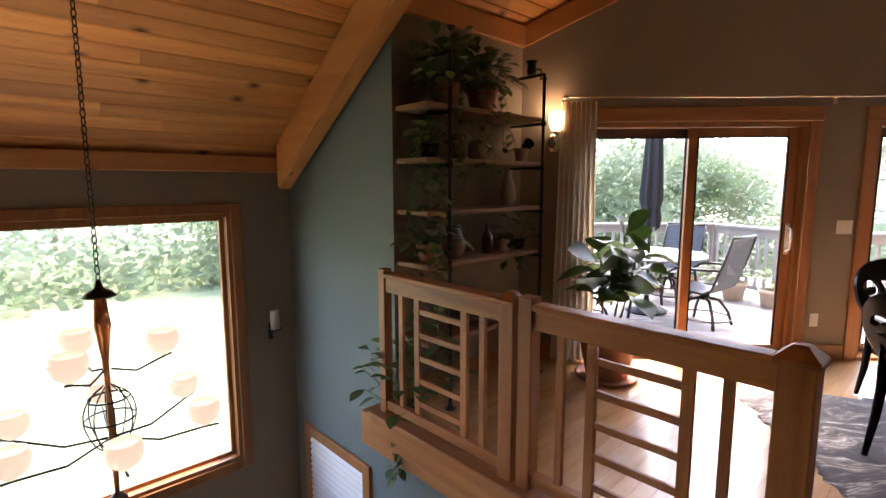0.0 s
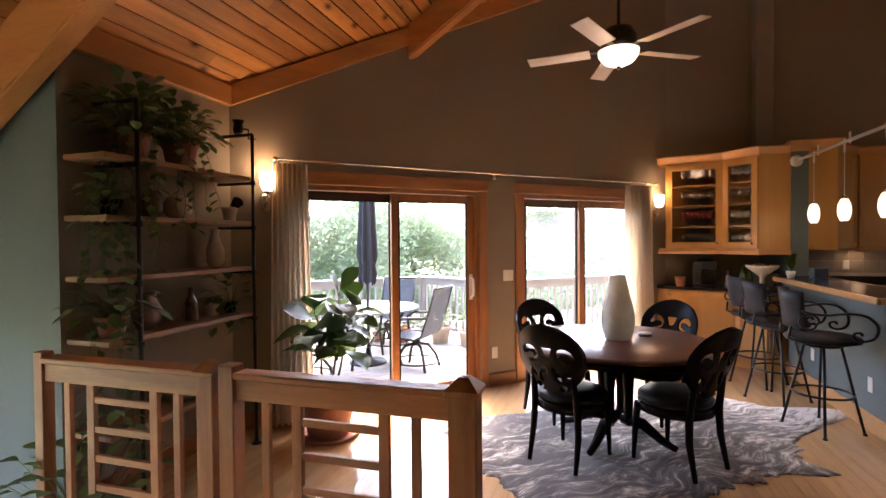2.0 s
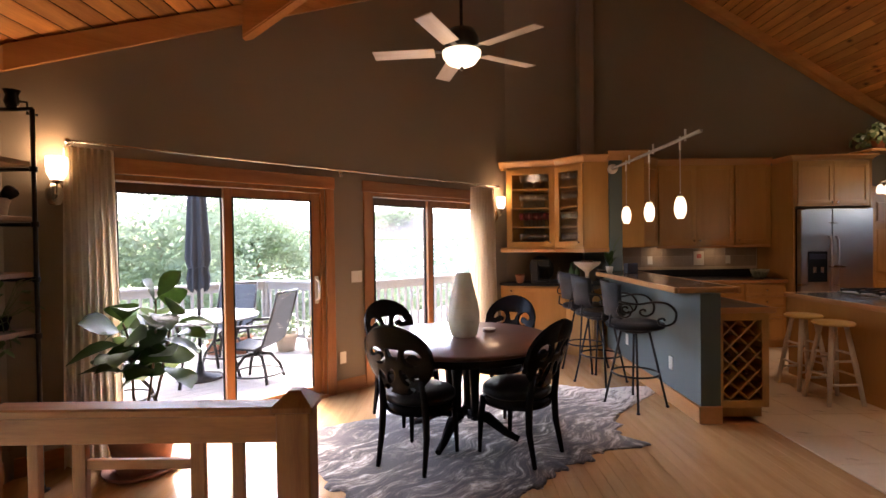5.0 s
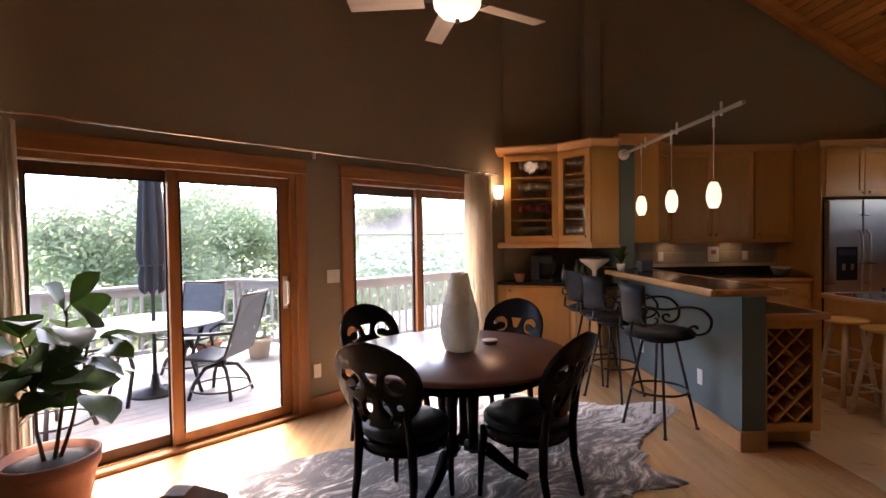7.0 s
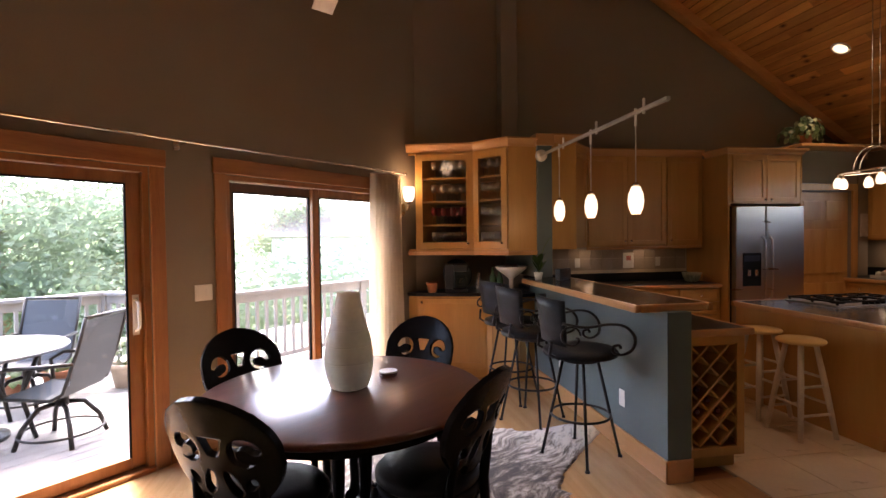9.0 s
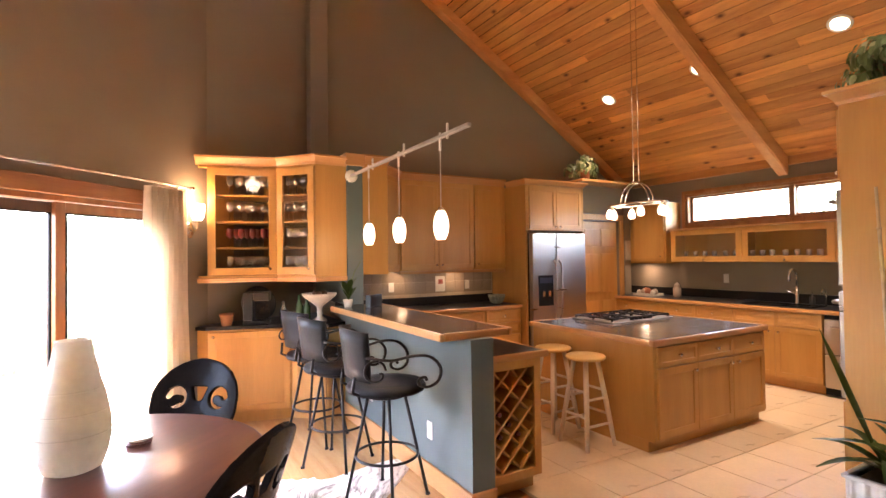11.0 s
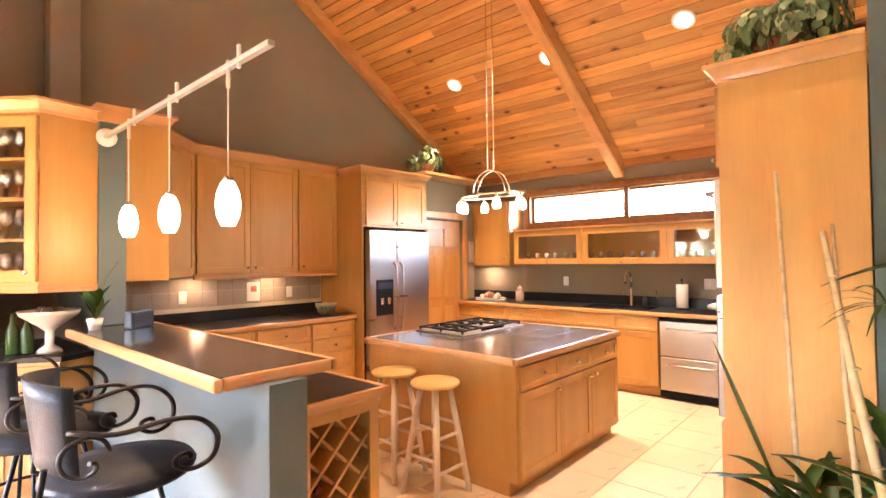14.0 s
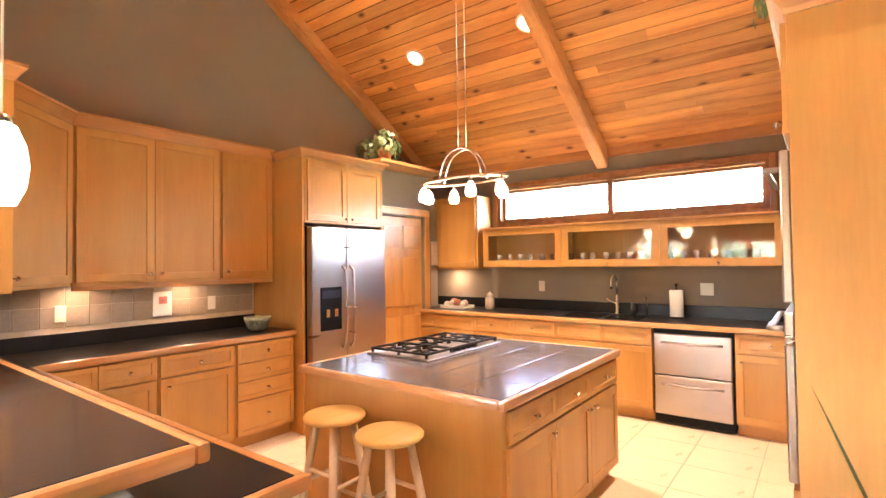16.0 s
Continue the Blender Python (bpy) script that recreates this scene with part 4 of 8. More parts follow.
for s in (1, -1):
    k = -4
    for i in range(9):
        # a slat at 45 degrees clipped to the opening
        c0 = x0_ - (z1_ - z0_) + i * 0.145 if s > 0 else x0_ + i * 0.145 - 0.06
        lo = max(x0_, c0) if s > 0 else max(x0_, c0 - (z1_ - z0_))
        hi = min(x1_, c0 + (z1_ - z0_)) if s > 0 else min(x1_, c0)
        if hi - lo < 0.03:
            continue
        zl = z0_ + (lo - c0) if s > 0 else z0_ + (c0 - lo)
        zh = z0_ + (hi - c0) if s > 0 else z0_ + (c0 - hi)
        w = 0.009
        yb = u0 + (0.004 if s > 0 else 0.018)
        part("lattice_slat", (lambda q: (hexa(q, [(lo, yb, zl - w), (hi, yb, zh - w), (hi, yb + 0.25, zh - w), (lo, yb + 0.25, zl - w), (lo, yb, zl + w), (hi, yb, zh + w), (hi, yb + 0.25, zh + w), (lo, yb + 0.25, zl + w)]), q)[1])(bmesh.new()), M_MAPLE, c)
for ip, im in ((3, 2), (4, 2), (4, 3), (3, 3), (5, 3), (2, 2)):        # bottles lying in some of the cells
    cp_, cn_ = x0_ - (z1_ - z0_) + ip * 0.145, x0_ + im * 0.145 - 0.06
    bx, bz = (cp_ + cn_) / 2, z0_ + (cn_ - cp_) / 2 + 0.066
    if x0_ + 0.04 < bx < x1_ - 0.04 and z0_ + 0.05 < bz < z1_ - 0.05:
        wb = thing("wine_bottle", "dark wine bottle lying in the lattice rack", "bottle", KM @ Matrix.Translation((bx, u0 + 0.03, bz)) @ pose(0, 0, 0, -90), "bottles in the wine rack")
        part("body", lathe(bmesh.new(), [(0.013, 0.0), (0.0145, 0.004), (0.0145, 0.025), (0.0135, 0.09), (0.020, 0.12), (0.035, 0.155), (0.036, 0.17), (0.036, 0.285), (0.030, 0.29)], 18), M_BLACK, wb)
        part("capsule", lathe(bmesh.new(), [(0.0152, -0.001), (0.0155, 0.0), (0.0155, 0.055), (0.0152, 0.056)], 16), M_REDCAP, wb, "dark red foil capsule")
# near-black sheet before the maple back stands in for shade behind the lattice
part("shade_sheet", boxes((a + 0.03, b - 0.03, u0 + 0.34, u0 + 0.358, 0.15, 0.80)), M_DARK, c)
c = cabinet("base_cabinet", "maple base cabinets behind the bar", BV[1] + 0.006, 2.65, 4.96, 7.0, 0, 0.868, 0.1, kick_side="v")
wt = thing("worktop", "dark worktop with a maple edge behind the bar", "counter", KM)
part("slab", boxes((BV[1] + 0.003, 2.675, 4.525, 7.06, 0.87, 0.912, 0.003)), M_COUNTER, wt)
part("edge", boxes((BV[1] + 0.003, 2.708, 4.49, 4.524, 0.868, 0.914, 0.013)), M_MAPLEX, wt, "rounded maple edge")
part("edge", boxes((2.676, 2.708, 4.525, 7.06, 0.868, 0.914, 0.013)), M_MAPLEY, wt, "rounded maple edge")

# base run on the gable wall
BF = 7.10
c = cabinet("base_cabinet", "maple base cabinet with a drawer over two doors", 2.74, 3.42, BF, GAB, 0, 0.868, 0.1, kick_side="u")
for a, b in ((2.76, 3.05), (3.05, 3.41)):
    shaker(c, "drawer_front", a, b, 0.70, 0.855, face_v(0, BF), ((a + b) / 2, 0.775), 0.035)
    shaker(c, "cabinet_door", a, b, 0.12, 0.69, face_v(0, BF), (b - 0.05 if a < 3 else a + 0.05, 0.63))
c = cabinet("base_cabinet", "maple base cabinet with one door and a drawer", 3.42, 4.0, BF, GAB, 0, 0.868, 0.1, kick_side="u")
shaker(c, "drawer_front", 3.43, 3.99, 0.70, 0.855, face_v(0, BF), (3.71, 0.775), 0.035)
shaker(c, "cabinet_door", 3.43, 3.99, 0.12, 0.69, face_v(0, BF), (3.48, 0.63))
c = cabinet("drawer_cabinet", "maple cabinet with a stack of four drawers", 4.0, 4.565, BF, GAB, 0, 0.868, 0.1, kick_side="u")
for z0, z1 in ((0.70, 0.855), (0.55, 0.695), (0.40, 0.545), (0.12, 0.395)):
    shaker(c, "drawer_front", 4.015, 4.55, z0, z1, face_v(0, BF), (4.28, (z0 + z1) / 2), 0.035)
wt = thing("worktop", "dark worktop with a maple edge and a low upstand", "counter", KM)
part("slab", boxes((2.711, 4.566, BF - 0.01, GAB - 0.003, 0.87, 0.912, 0.003)), M_COUNTER, wt)
part("edge", boxes((2.711, 4.566, BF - 0.045, BF - 0.011, 0.868, 0.914, 0.013)), M_MAPLEX, wt, "rounded maple edge")
part("upstand", boxes((2.3, 4.566, GAB - 0.022, GAB - 0.003, 0.9125, 1.02, 0.003)), M_COUNTER, wt)
part("corner_slab", boxes((BV[1] + 0.003, 2.7105, 7.0605, GAB - 0.003, 0.87, 0.912)), M_COUNTER, wt)

# tiled backsplash on the gable wall
bs = thing("backsplash", "square taupe tile backsplash under the wall cabinets", "tiles", KM)
part("bed", boxes((2.26, 4.566, GAB - 0.006, GAB - 0.001, 1.021, ZU0)), M_GROUT, bs)
me = mesh_of("tile", boxes((0.002, 0.148, -0.006, 0, 0.002, 0.148, 0.001)), M_BTILE)
for i in range(15):
    for j in range(2):
        o = new("tile", me)
        o.parent = bs
        o.location = (2.30 + i * 0.15, GAB - 0.0062, 1.06 + j * 0.15)

# island
IV, IU = (3.76, 5.30), (4.50, 5.90)
c = cabinet("kitchen_island", "maple kitchen island with drawers and doors", IV[0], IV[1], IU[0], IU[1], 0, 0.83, 0.09, "", "u")
tagged(c, category="island")
w = (IV[1] - IV[0] - 0.06) / 3
for i in range(3):
    a = IV[0] + 0.03 + i * w
    shaker(c, "drawer_front", a, a + w, 0.66, 0.815, face_v(0, IU[0]), (a + w / 2, 0.74), 0.035)
    shaker(c, "cabinet_door", a, a + w, 0.11, 0.65, face_v(0, IU[0]), (a + 0.05 if i == 2 else a + w - 0.05, 0.60))
it = thing("island_counter", "slate-tiled island top with a pale maple edge", "counter", KM)
e = 0.03
part("board", boxes((IV[0] + 0.01, IV[1] - 0.01, IU[0] + 0.01, IU[1] - 0.01, 0.8305, 0.866)), M_DARK, it)
part("edge", boxes((IV[0] - e, IV[1] + e, IU[0] - e, IU[0] + 0.006, 0.826, 0.874, 0.013)), M_MAPLEX, it, "rounded pale maple edge")
part("edge", boxes((IV[0] - e, IV[1] + e, IU[1] - 0.006, IU[1] + e, 0.826, 0.874, 0.013)), M_MAPLEX, it, "rounded pale maple edge")
part("edge", boxes((IV[0] - e, IV[0] + 0.006, IU[0] + 0.007, IU[1] - 0.007, 0.826, 0.874, 0.013)), M_MAPLEY, it, "rounded pale maple edge")
part("edge", boxes((IV[1] - 0.006, IV[1] + e, IU[0] + 0.007, IU[1] - 0.007, 0.826, 0.874, 0.013)), M_MAPLEY, it, "rounded pale maple edge")
tiles(it, IV[0] + 0.007, IV[1] - 0.007, IU[0] + 0.007, IU[1] - 0.007, 0.8662, 5, 5, M_ITILE, gap=0.0014)
ck = thing("gas_cooktop", "stainless gas cooktop with black iron grates set in the island", "cooktop", KM)
cv0, cv1, cu0, cu1 = 4.24, 5.14, 5.31, 5.85
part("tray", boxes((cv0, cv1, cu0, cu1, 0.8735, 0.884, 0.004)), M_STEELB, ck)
for i in range(3):                      # three cast grates side by side, two burners under each but the middle one
    x0, x1, y0, y1 = cv0 + 0.025 + i * 0.285, cv0 + 0.305 + i * 0.285, cu0 + 0.03, cu1 - 0.02
    xm = (x0 + x1) / 2
    spots_ = (y0 + 0.13, y1 - 0.13) if i != 1 else ((y0 + y1) / 2 + 0.06,)
    for y in spots_:
        part("burner", lathe(bmesh.new(), [(0.055, 0), (0.055, 0.008), (0.034, 0.012), (0.034, 0.022), (0.001, 0.023)], 18, (xm, y, 0.884)), M_IRON, ck)
    g = bmesh.new()
    for q in ((x0, x1, y0, y0 + 0.013), (x0, x1, y1 - 0.013, y1), (x0, x0 + 0.013, y0 + 0.013, y1 - 0.013), (x1 - 0.013, x1, y0 + 0.013, y1 - 0.013), (x0 + 0.013, x1 - 0.013, (y0 + y1) / 2 - 0.006, (y0 + y1) / 2 + 0.006)):
        box(g, *q, 0.904, 0.918)
    for y in spots_:
        for sx, sy in ((-1, 0), (1, 0), (0, -1), (0, 1)):
            a0, a1 = (0.035, 0.125) if sx else (0.035, 0.11)
            bx = sorted((xm + sx * a0, xm + sx * a1)) if sx else (xm - 0.005, xm + 0.005)
            by = sorted((y + sy * a0, y + sy * a1)) if sy else (y - 0.005, y + 0.005)
            box(g, *bx, *by, 0.908, 0.922)
    for x in (x0 + 0.008, x1 - 0.008):
        for y in (y0 + 0.008, (y0 + y1) / 2, y1 - 0.008):
            box(g, x - 0.007, x + 0.007, y - 0.007, y + 0.007, 0.884, 0.905)
    part("grate", g, M_IRON, ck)
for i in range(5):
    part("control_knob", lathe(bmesh.new(), [(0.019, 0), (0.018, 0.02), (0.001, 0.021)], 14, (cv0 + 0.33 + i * 0.06, cu0 + 0.045, 0.884)), M_DARK, ck)

# fridge
fr = thing("refrigerator", "stainless side-by-side refrigerator with an ice dispenser", "fridge", KM)
fv0, fv1, fu = 4.61, 5.535, 6.96
part("body", boxes((fv0, fv1, fu + 0.02, GAB - 0.02, 0.02, 1.835, 0.006)), M_DARK, fr, "black sides")
fm = fv0 + 0.40
for n_, a, b in (("freezer_door", fv0, fm - 0.003), ("fridge_door", fm + 0.003, fv1)):
    d = part(n_, boxes((a, b, fu - 0.06, fu + 0.015, 0.09, 1.83, 0.012)), M_STEEL, fr)
    hx = b - 0.045 if a == fv0 else a + 0.045
    part("handle", tube(bmesh.new(), [(hx, fu - 0.06, 0.72), (hx, fu - 0.10, 0.76), (hx, fu - 0.125, 1.1), (hx, fu - 0.10, 1.43), (hx, fu - 0.06, 1.47)], 0.013, 10), M_STEEL, d, "long curved steel handle")
    if a == fv0:
        ds = part("dispenser", boxes((a + 0.09, b - 0.06, fu - 0.064, fu - 0.058, 0.89, 1.28, 0.004)), M_DARK, d, "black ice and water dispenser")
        part("screen", boxes((a + 0.11, b - 0.08, fu - 0.067, fu - 0.0635, 1.18, 1.25)), mat("display_blue", (0.006, 0.009, 0.02), 0.6), ds)
        part("lever", boxes((a + 0.15, a + 0.19, fu - 0.075, fu - 0.064, 1.01, 1.08, 0.003)), M_CHROME, ds)
        part("lever", boxes((b - 0.15, b - 0.11, fu - 0.075, fu - 0.064, 1.01, 1.08, 0.003)), M_CHROME, ds)
part("grille", boxes((fv0, fv1, fu - 0.02, fu + 0.02, 0.02, 0.085)), M_DARK, fr)

# panelled pantry door beside the fridge, in an angled corner
pw = wall("wall_pantry_door", kp(6.75, 7.30), kp(5.60, 7.30), 0.0, M_WALL, "taupe wall round the pantry door", [(0.10, 0.86, 0.0, 2.04)], thick=0.1, flat=2.56)
M_PINED = wood("yellow_pine_door", (0.62, 0.33, 0.10), (0.46, 0.21, 0.055), 0.4, 2, 7, 0.6, False, 0.06)
pd = struct("door_3", boxes((5.89, 6.65, 7.34, 7.375, 0.01, 2.035)), M_PINED, "knotty pine six-panel pantry door", KM)
for a, b in ((5.96, 6.23), (6.31, 6.58)):
    for z0, z1 in ((0.22, 0.85), (0.98, 1.55), (1.67, 1.92)):
        part("panel", boxes((a, b, 7.328, 7.3395, z0, z1, 0.004)), M_PINED, pd)
        part("panel_mould", boxes((a - 0.012, b + 0.012, 7.335, 7.3398, z0 - 0.012, z1 + 0.012)), M_PINED, pd)
for q in ((5.80, 5.885, 7.275, 7.299, 0, 2.055), (6.655, 6.74, 7.275, 7.299, 0, 2.055), (5.80, 6.74, 7.273, 7.299, 2.056, 2.14)):
    part("door_casing", boxes((*q, 0.004)), M_PINED, pd)
solid("plant_ledge", boxes((5.60, 6.76, 7.0, GAB - 0.003, 2.565, 2.60, 0.005)), M_MAPLEX, "maple ledge above the pantry door", "shelf", KM)

# sink run
SF = 6.64
runs = [(6.55, GAB - 0.01, "d"), (6.05, 6.55, "d"), (5.55, 6.05, "d"), (4.60, 5.55, "s"), (3.43, 3.94, "d")]
for a, b, k in runs:
    c = cabinet("base_cabinet", "maple base cabinet under the sink worktop", SF, SINK, a, b, 0, 0.868, 0.1, kick_side="v")
    m = face_minus_v(SF)
    if k == "s":
        h = (a + b) / 2
        for q0, q1 in ((a, h), (h, b)):
            shaker(c, "drawer_front", -q1, -q0, 0.70, 0.855, m, None, 0.035)
            shaker(c, "cabinet_door", -q1, -q0, 0.12, 0.69, m, (-h + (0.05 if q0 == a else -0.05), 0.63))
    else:
        shaker(c, "drawer_front", -b, -a, 0.70, 0.855, m, (-(a + b) / 2, 0.775), 0.035)
        shaker(c, "cabinet_door", -b, -a, 0.12, 0.69, m, (-b + 0.05, 0.63))
dw = thing("dish_drawers", "stainless dishwasher with two stacked drawers", "dishwasher", KM)
part("body", boxes((SF + 0.01, SINK - 0.01, 3.95, 4.59, 0.02, 0.865)), M_DARK, dw)
for z0, z1 in ((0.10, 0.445), (0.455, 0.82)):
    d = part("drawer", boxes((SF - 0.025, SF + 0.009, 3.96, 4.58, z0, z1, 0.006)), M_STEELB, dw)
    part("handle", tube(bmesh.new(), [(SF - 0.025, 4.03, z1 - 0.075), (SF - 0.06, 4.06, z1 - 0.07), (SF - 0.066, 4.27, z1 - 0.075), (SF - 0.06, 4.48, z1 - 0.07), (SF - 0.025, 4.51, z1 - 0.075)], 0.012, 8), M_STEEL, d, "long bar handle")
wt = thing("worktop", "dark worktop with a maple edge and upstand along the sink wall", "counter", KM)
part("slab", boxes((SF - 0.01, SINK - 0.003, 3.44, GAB - 0.004, 0.87, 0.912, 0.003)), M_COUNTER, wt)
part("edge", boxes((SF - 0.045, SF - 0.011, 3.44, GAB - 0.004, 0.868, 0.914, 0.013)), M_MAPLEY, wt, "rounded maple edge")
part("upstand", boxes((SINK - 0.022, SINK - 0.003, 3.44, GAB - 0.004, 0.9125, 1.03, 0.003)), M_COUNTER, wt)
sk = thing("sink", "black double sink set in the worktop", "sink", KM)
for a, b in ((4.75, 5.08), (5.12, 5.50)):
    part("bowl", boxes((SF + 0.08, SF + 0.09, a, b, 0.9125, 0.922, 0.002), (SF + 0.46, SF + 0.47, a, b, 0.9125, 0.922, 0.002), (SF + 0.09, SF + 0.46, a, a + 0.01, 0.9125, 0.922), (SF + 0.09, SF + 0.46, b - 0.01, b, 0.9125, 0.922), (SF + 0.09, SF + 0.46, a + 0.01, b - 0.01, 0.9125, 0.914)), M_BLACK, sk)
ft = thing("faucet", "tall brushed nickel kitchen faucet with a pull-out spout", "faucet", KM)
fx, fy = SF + 0.52, 5.08
part("base", lathe(bmesh.new(), [(0.03, 0), (0.03, 0.012), (0.02, 0.03), (0.02, 0.2), (0.017, 0.21)], 16, (fx, fy, 0.912)), M_CHROME, ft)
part("spout", tube(bmesh.new(), [(fx, fy, 1.1)] + [(fx - 0.09 + 0.09 * math.cos(a), fy, 1.24 + 0.09 * math.sin(a)) for a in [k * math.pi / 8 for k in range(9)]] + [(fx - 0.18, fy, 1.19)], 0.013, 10), M_CHROME, ft)
part("lever", tube(bmesh.new(), [(fx, fy, 1.02), (fx - 0.03, fy + 0.06, 1.05), (fx - 0.03, fy + 0.10, 1.08)], 0.009, 8), M_CHROME, ft)
f2 = thing("filter_faucet", "small gooseneck water filter faucet", "faucet", KM)
part("neck", tube(bmesh.new(), [(fx, 4.78, 0.912), (fx, 4.78, 1.03)] + [(fx - 0.05 + 0.05 * math.cos(a), 4.78, 1.06 + 0.05 * math.sin(a)) for a in [k * math.pi / 6 for k in range(7)]], 0.007, 8), M_CHROME, f2)

# wall cabinets with glass flaps above the sink
c = thing("glass_wall_cabinet", "long maple wall cabinet with three glass flap doors", "cabinet", KM, "kitchen cabinets")
GF, ga, gb, gz0, gz1 = 6.95, 3.58, 6.62, 1.42, 1.87
part("body", boxes((GF + 0.02, SINK - 0.003, ga, gb, gz0, gz0 + 0.02), (GF + 0.02, SINK - 0.003, ga, gb, gz1 - 0.02, gz1), (SINK - 0.02, SINK - 0.003, ga, gb, gz0 + 0.02, gz1 - 0.02), (GF + 0.02, SINK - 0.02, ga, ga + 0.02, gz0 + 0.02, gz1 - 0.02), (GF + 0.02, SINK - 0.02, gb - 0.02, gb, gz0 + 0.02, gz1 - 0.02)), M_MAPLE, c)
w = (gb - ga) / 3
for i in range(3):
    a, b = ga + i * w, ga + (i + 1) * w
    shaker(c, "flap_door", -b, -a, gz0, gz1, face_minus_v(GF + 0.02), (-(a + b) / 2, gz0 + 0.03), 0.075, glazed=True)
    if i:
        part("divider", boxes((GF + 0.03, SINK - 0.02, a - 0.01, a + 0.01, gz0 + 0.02, gz1 - 0.02)), M_MAPLE, c)
solid("cabinet_shelf_board", boxes((GF - 0.03, SINK - 0.025, ga - 0.02, gb + 0.02, gz1 + 0.001, gz1 + 0.022, 0.005)), M_MAPLEY, "maple top board under the strip window", "shelf", KM)
c = cabinet("wall_cabinet", "maple corner wall cabinet beside the pantry door", GF - 0.02, SINK, 6.68, GAB - 0.01, 1.40, 2.30)
shaker(c, "cabinet_door", -7.3, -6.70, 1.42, 2.28, face_minus_v(GF - 0.02), (-6.75, 1.5))
# tall oven cabinet
OV, OU = 4.15, 3.43
c = cabinet("oven_cabinet", "tall maple oven cabinet with a broad plain side panel", OV, 5.0, 2.805, OU, 0.0, 2.44, group="")
cr = crown("crown_moulding", [(5.0, OU), (OV, OU), (OV, 2.81)], 2.44, "white-edged maple crown moulding on the oven cabinet", 0.09, 0.06)
m = face_plus_u(OU)
shaker(c, "cabinet_door", -4.98, -OV - 0.02, 1.98, 2.42, m, (-4.22, 2.03))
for z0, z1 in ((1.32, 1.92), (0.62, 1.28)):
    d = part("oven_door", boxes((-4.97, -OV - 0.03, -0.035, 0.0, z0, z1, 0.006)), M_STEEL, c, "stainless wall oven door", m)
    part("window", boxes((-4.85, -OV - 0.15, -0.038, -0.034, z0 + 0.1, z1 - 0.16)), M_DARK, d)
    part("handle", tube(bmesh.new(), [(-4.90, -0.035, z1 - 0.07), (-4.88, -0.085, z1 - 0.07), (-4.24, -0.085, z1 - 0.07), (-4.22, -0.035, z1 - 0.07)], 0.013, 8), M_STEEL, d, "steel bar handle")
shaker(c, "drawer_front", -4.98, -OV - 0.02, 0.12, 0.60, m, (-4.57, 0.5))


# ---- dining room ----
def plate_mask(w, h, n, inside, thick):
    """A flat plate of an outline with holes, given by a test, its rims smoothed."""
    nx, ny = int(2 * w / n) + 2, int(2 * h / n) + 2
    solid_cell = {(i, j) for i in range(nx) for j in range(ny) if inside(-w + (i + 0.5) * n, -h + (j + 0.5) * n)}
    pos, nb = {}, {}
    for i, j in solid_cell:
        for c in ((i, j), (i + 1, j), (i + 1, j + 1), (i, j + 1)):
            pos[c] = Vector((-w + c[0] * n, -h + c[1] * n))
    rim = []
    for i, j in solid_cell:
        for (a, b, o) in (((i, j), (i + 1, j), (i, j - 1)), ((i + 1, j), (i + 1, j + 1), (i + 1, j)), ((i + 1, j + 1), (i, j + 1), (i, j + 1)), ((i, j + 1), (i, j), (i - 1, j))):
            if o not in solid_cell:
                rim.append((a, b))
                nb.setdefault(a, []).append(b)
                nb.setdefault(b, []).append(a)
    for _ in range(6):
        upd = {k: sum((pos[q] for q in v), Vector((0, 0))) / len(v) for k, v in nb.items()}
        for k, q in upd.items():
            pos[k] = pos[k] * 0.45 + q * 0.55
    bm = bmesh.new()
    f = {k: bm.verts.new((p.x, -thick / 2, p.y)) for k, p in pos.items()}
    g = {k: bm.verts.new((p.x, thick / 2, p.y)) for k, p in pos.items()}
    for i, j in solid_cell:
        q = ((i, j), (i + 1, j), (i + 1, j + 1), (i, j + 1))
        bm.faces.new([f[k] for k in q]).smooth = True
        bm.faces.new([g[k] for k in q[::-1]]).smooth = True
    for a, b in rim:
        bm.faces.new((f[b], f[a], g[a], g[b]))
    return bm


def carved(x, z):
    r = (x / 0.25) ** 2 + (z / 0.242) ** 2
    if r > 1:
        return False
    ax = abs(x)
    z += 0.028                       # a broad plain cap above the openings
    def ell(cx, cz, a, b, t=0.0):
        dx, dz = ax - cx, z - cz
        c, s = math.cos(t), math.sin(t)
        return ((dx * c + dz * s) / a) ** 2 + ((-dx * s + dz * c) / b) ** 2 < 1
    if 0.035 < z < 0.115 and ax < 0.022 + 0.35 * (z - 0.035):
        return False
    if ell(0.125, 0.055, 0.062, 0.06) and not ell(0.118, 0.045, 0.030, 0.028) and not ell(0.155, 0.025, 0.035, 0.016, 0.3):
        return False
    if ell(0.050, -0.085, 0.026, 0.060, 0.35):
        return False
    if ell(0.125, -0.085, 0.034, 0.022, 0.9):
        return False
    if ell(0.085, -0.175, 0.032, 0.018, 0.5):
        return False
    return True


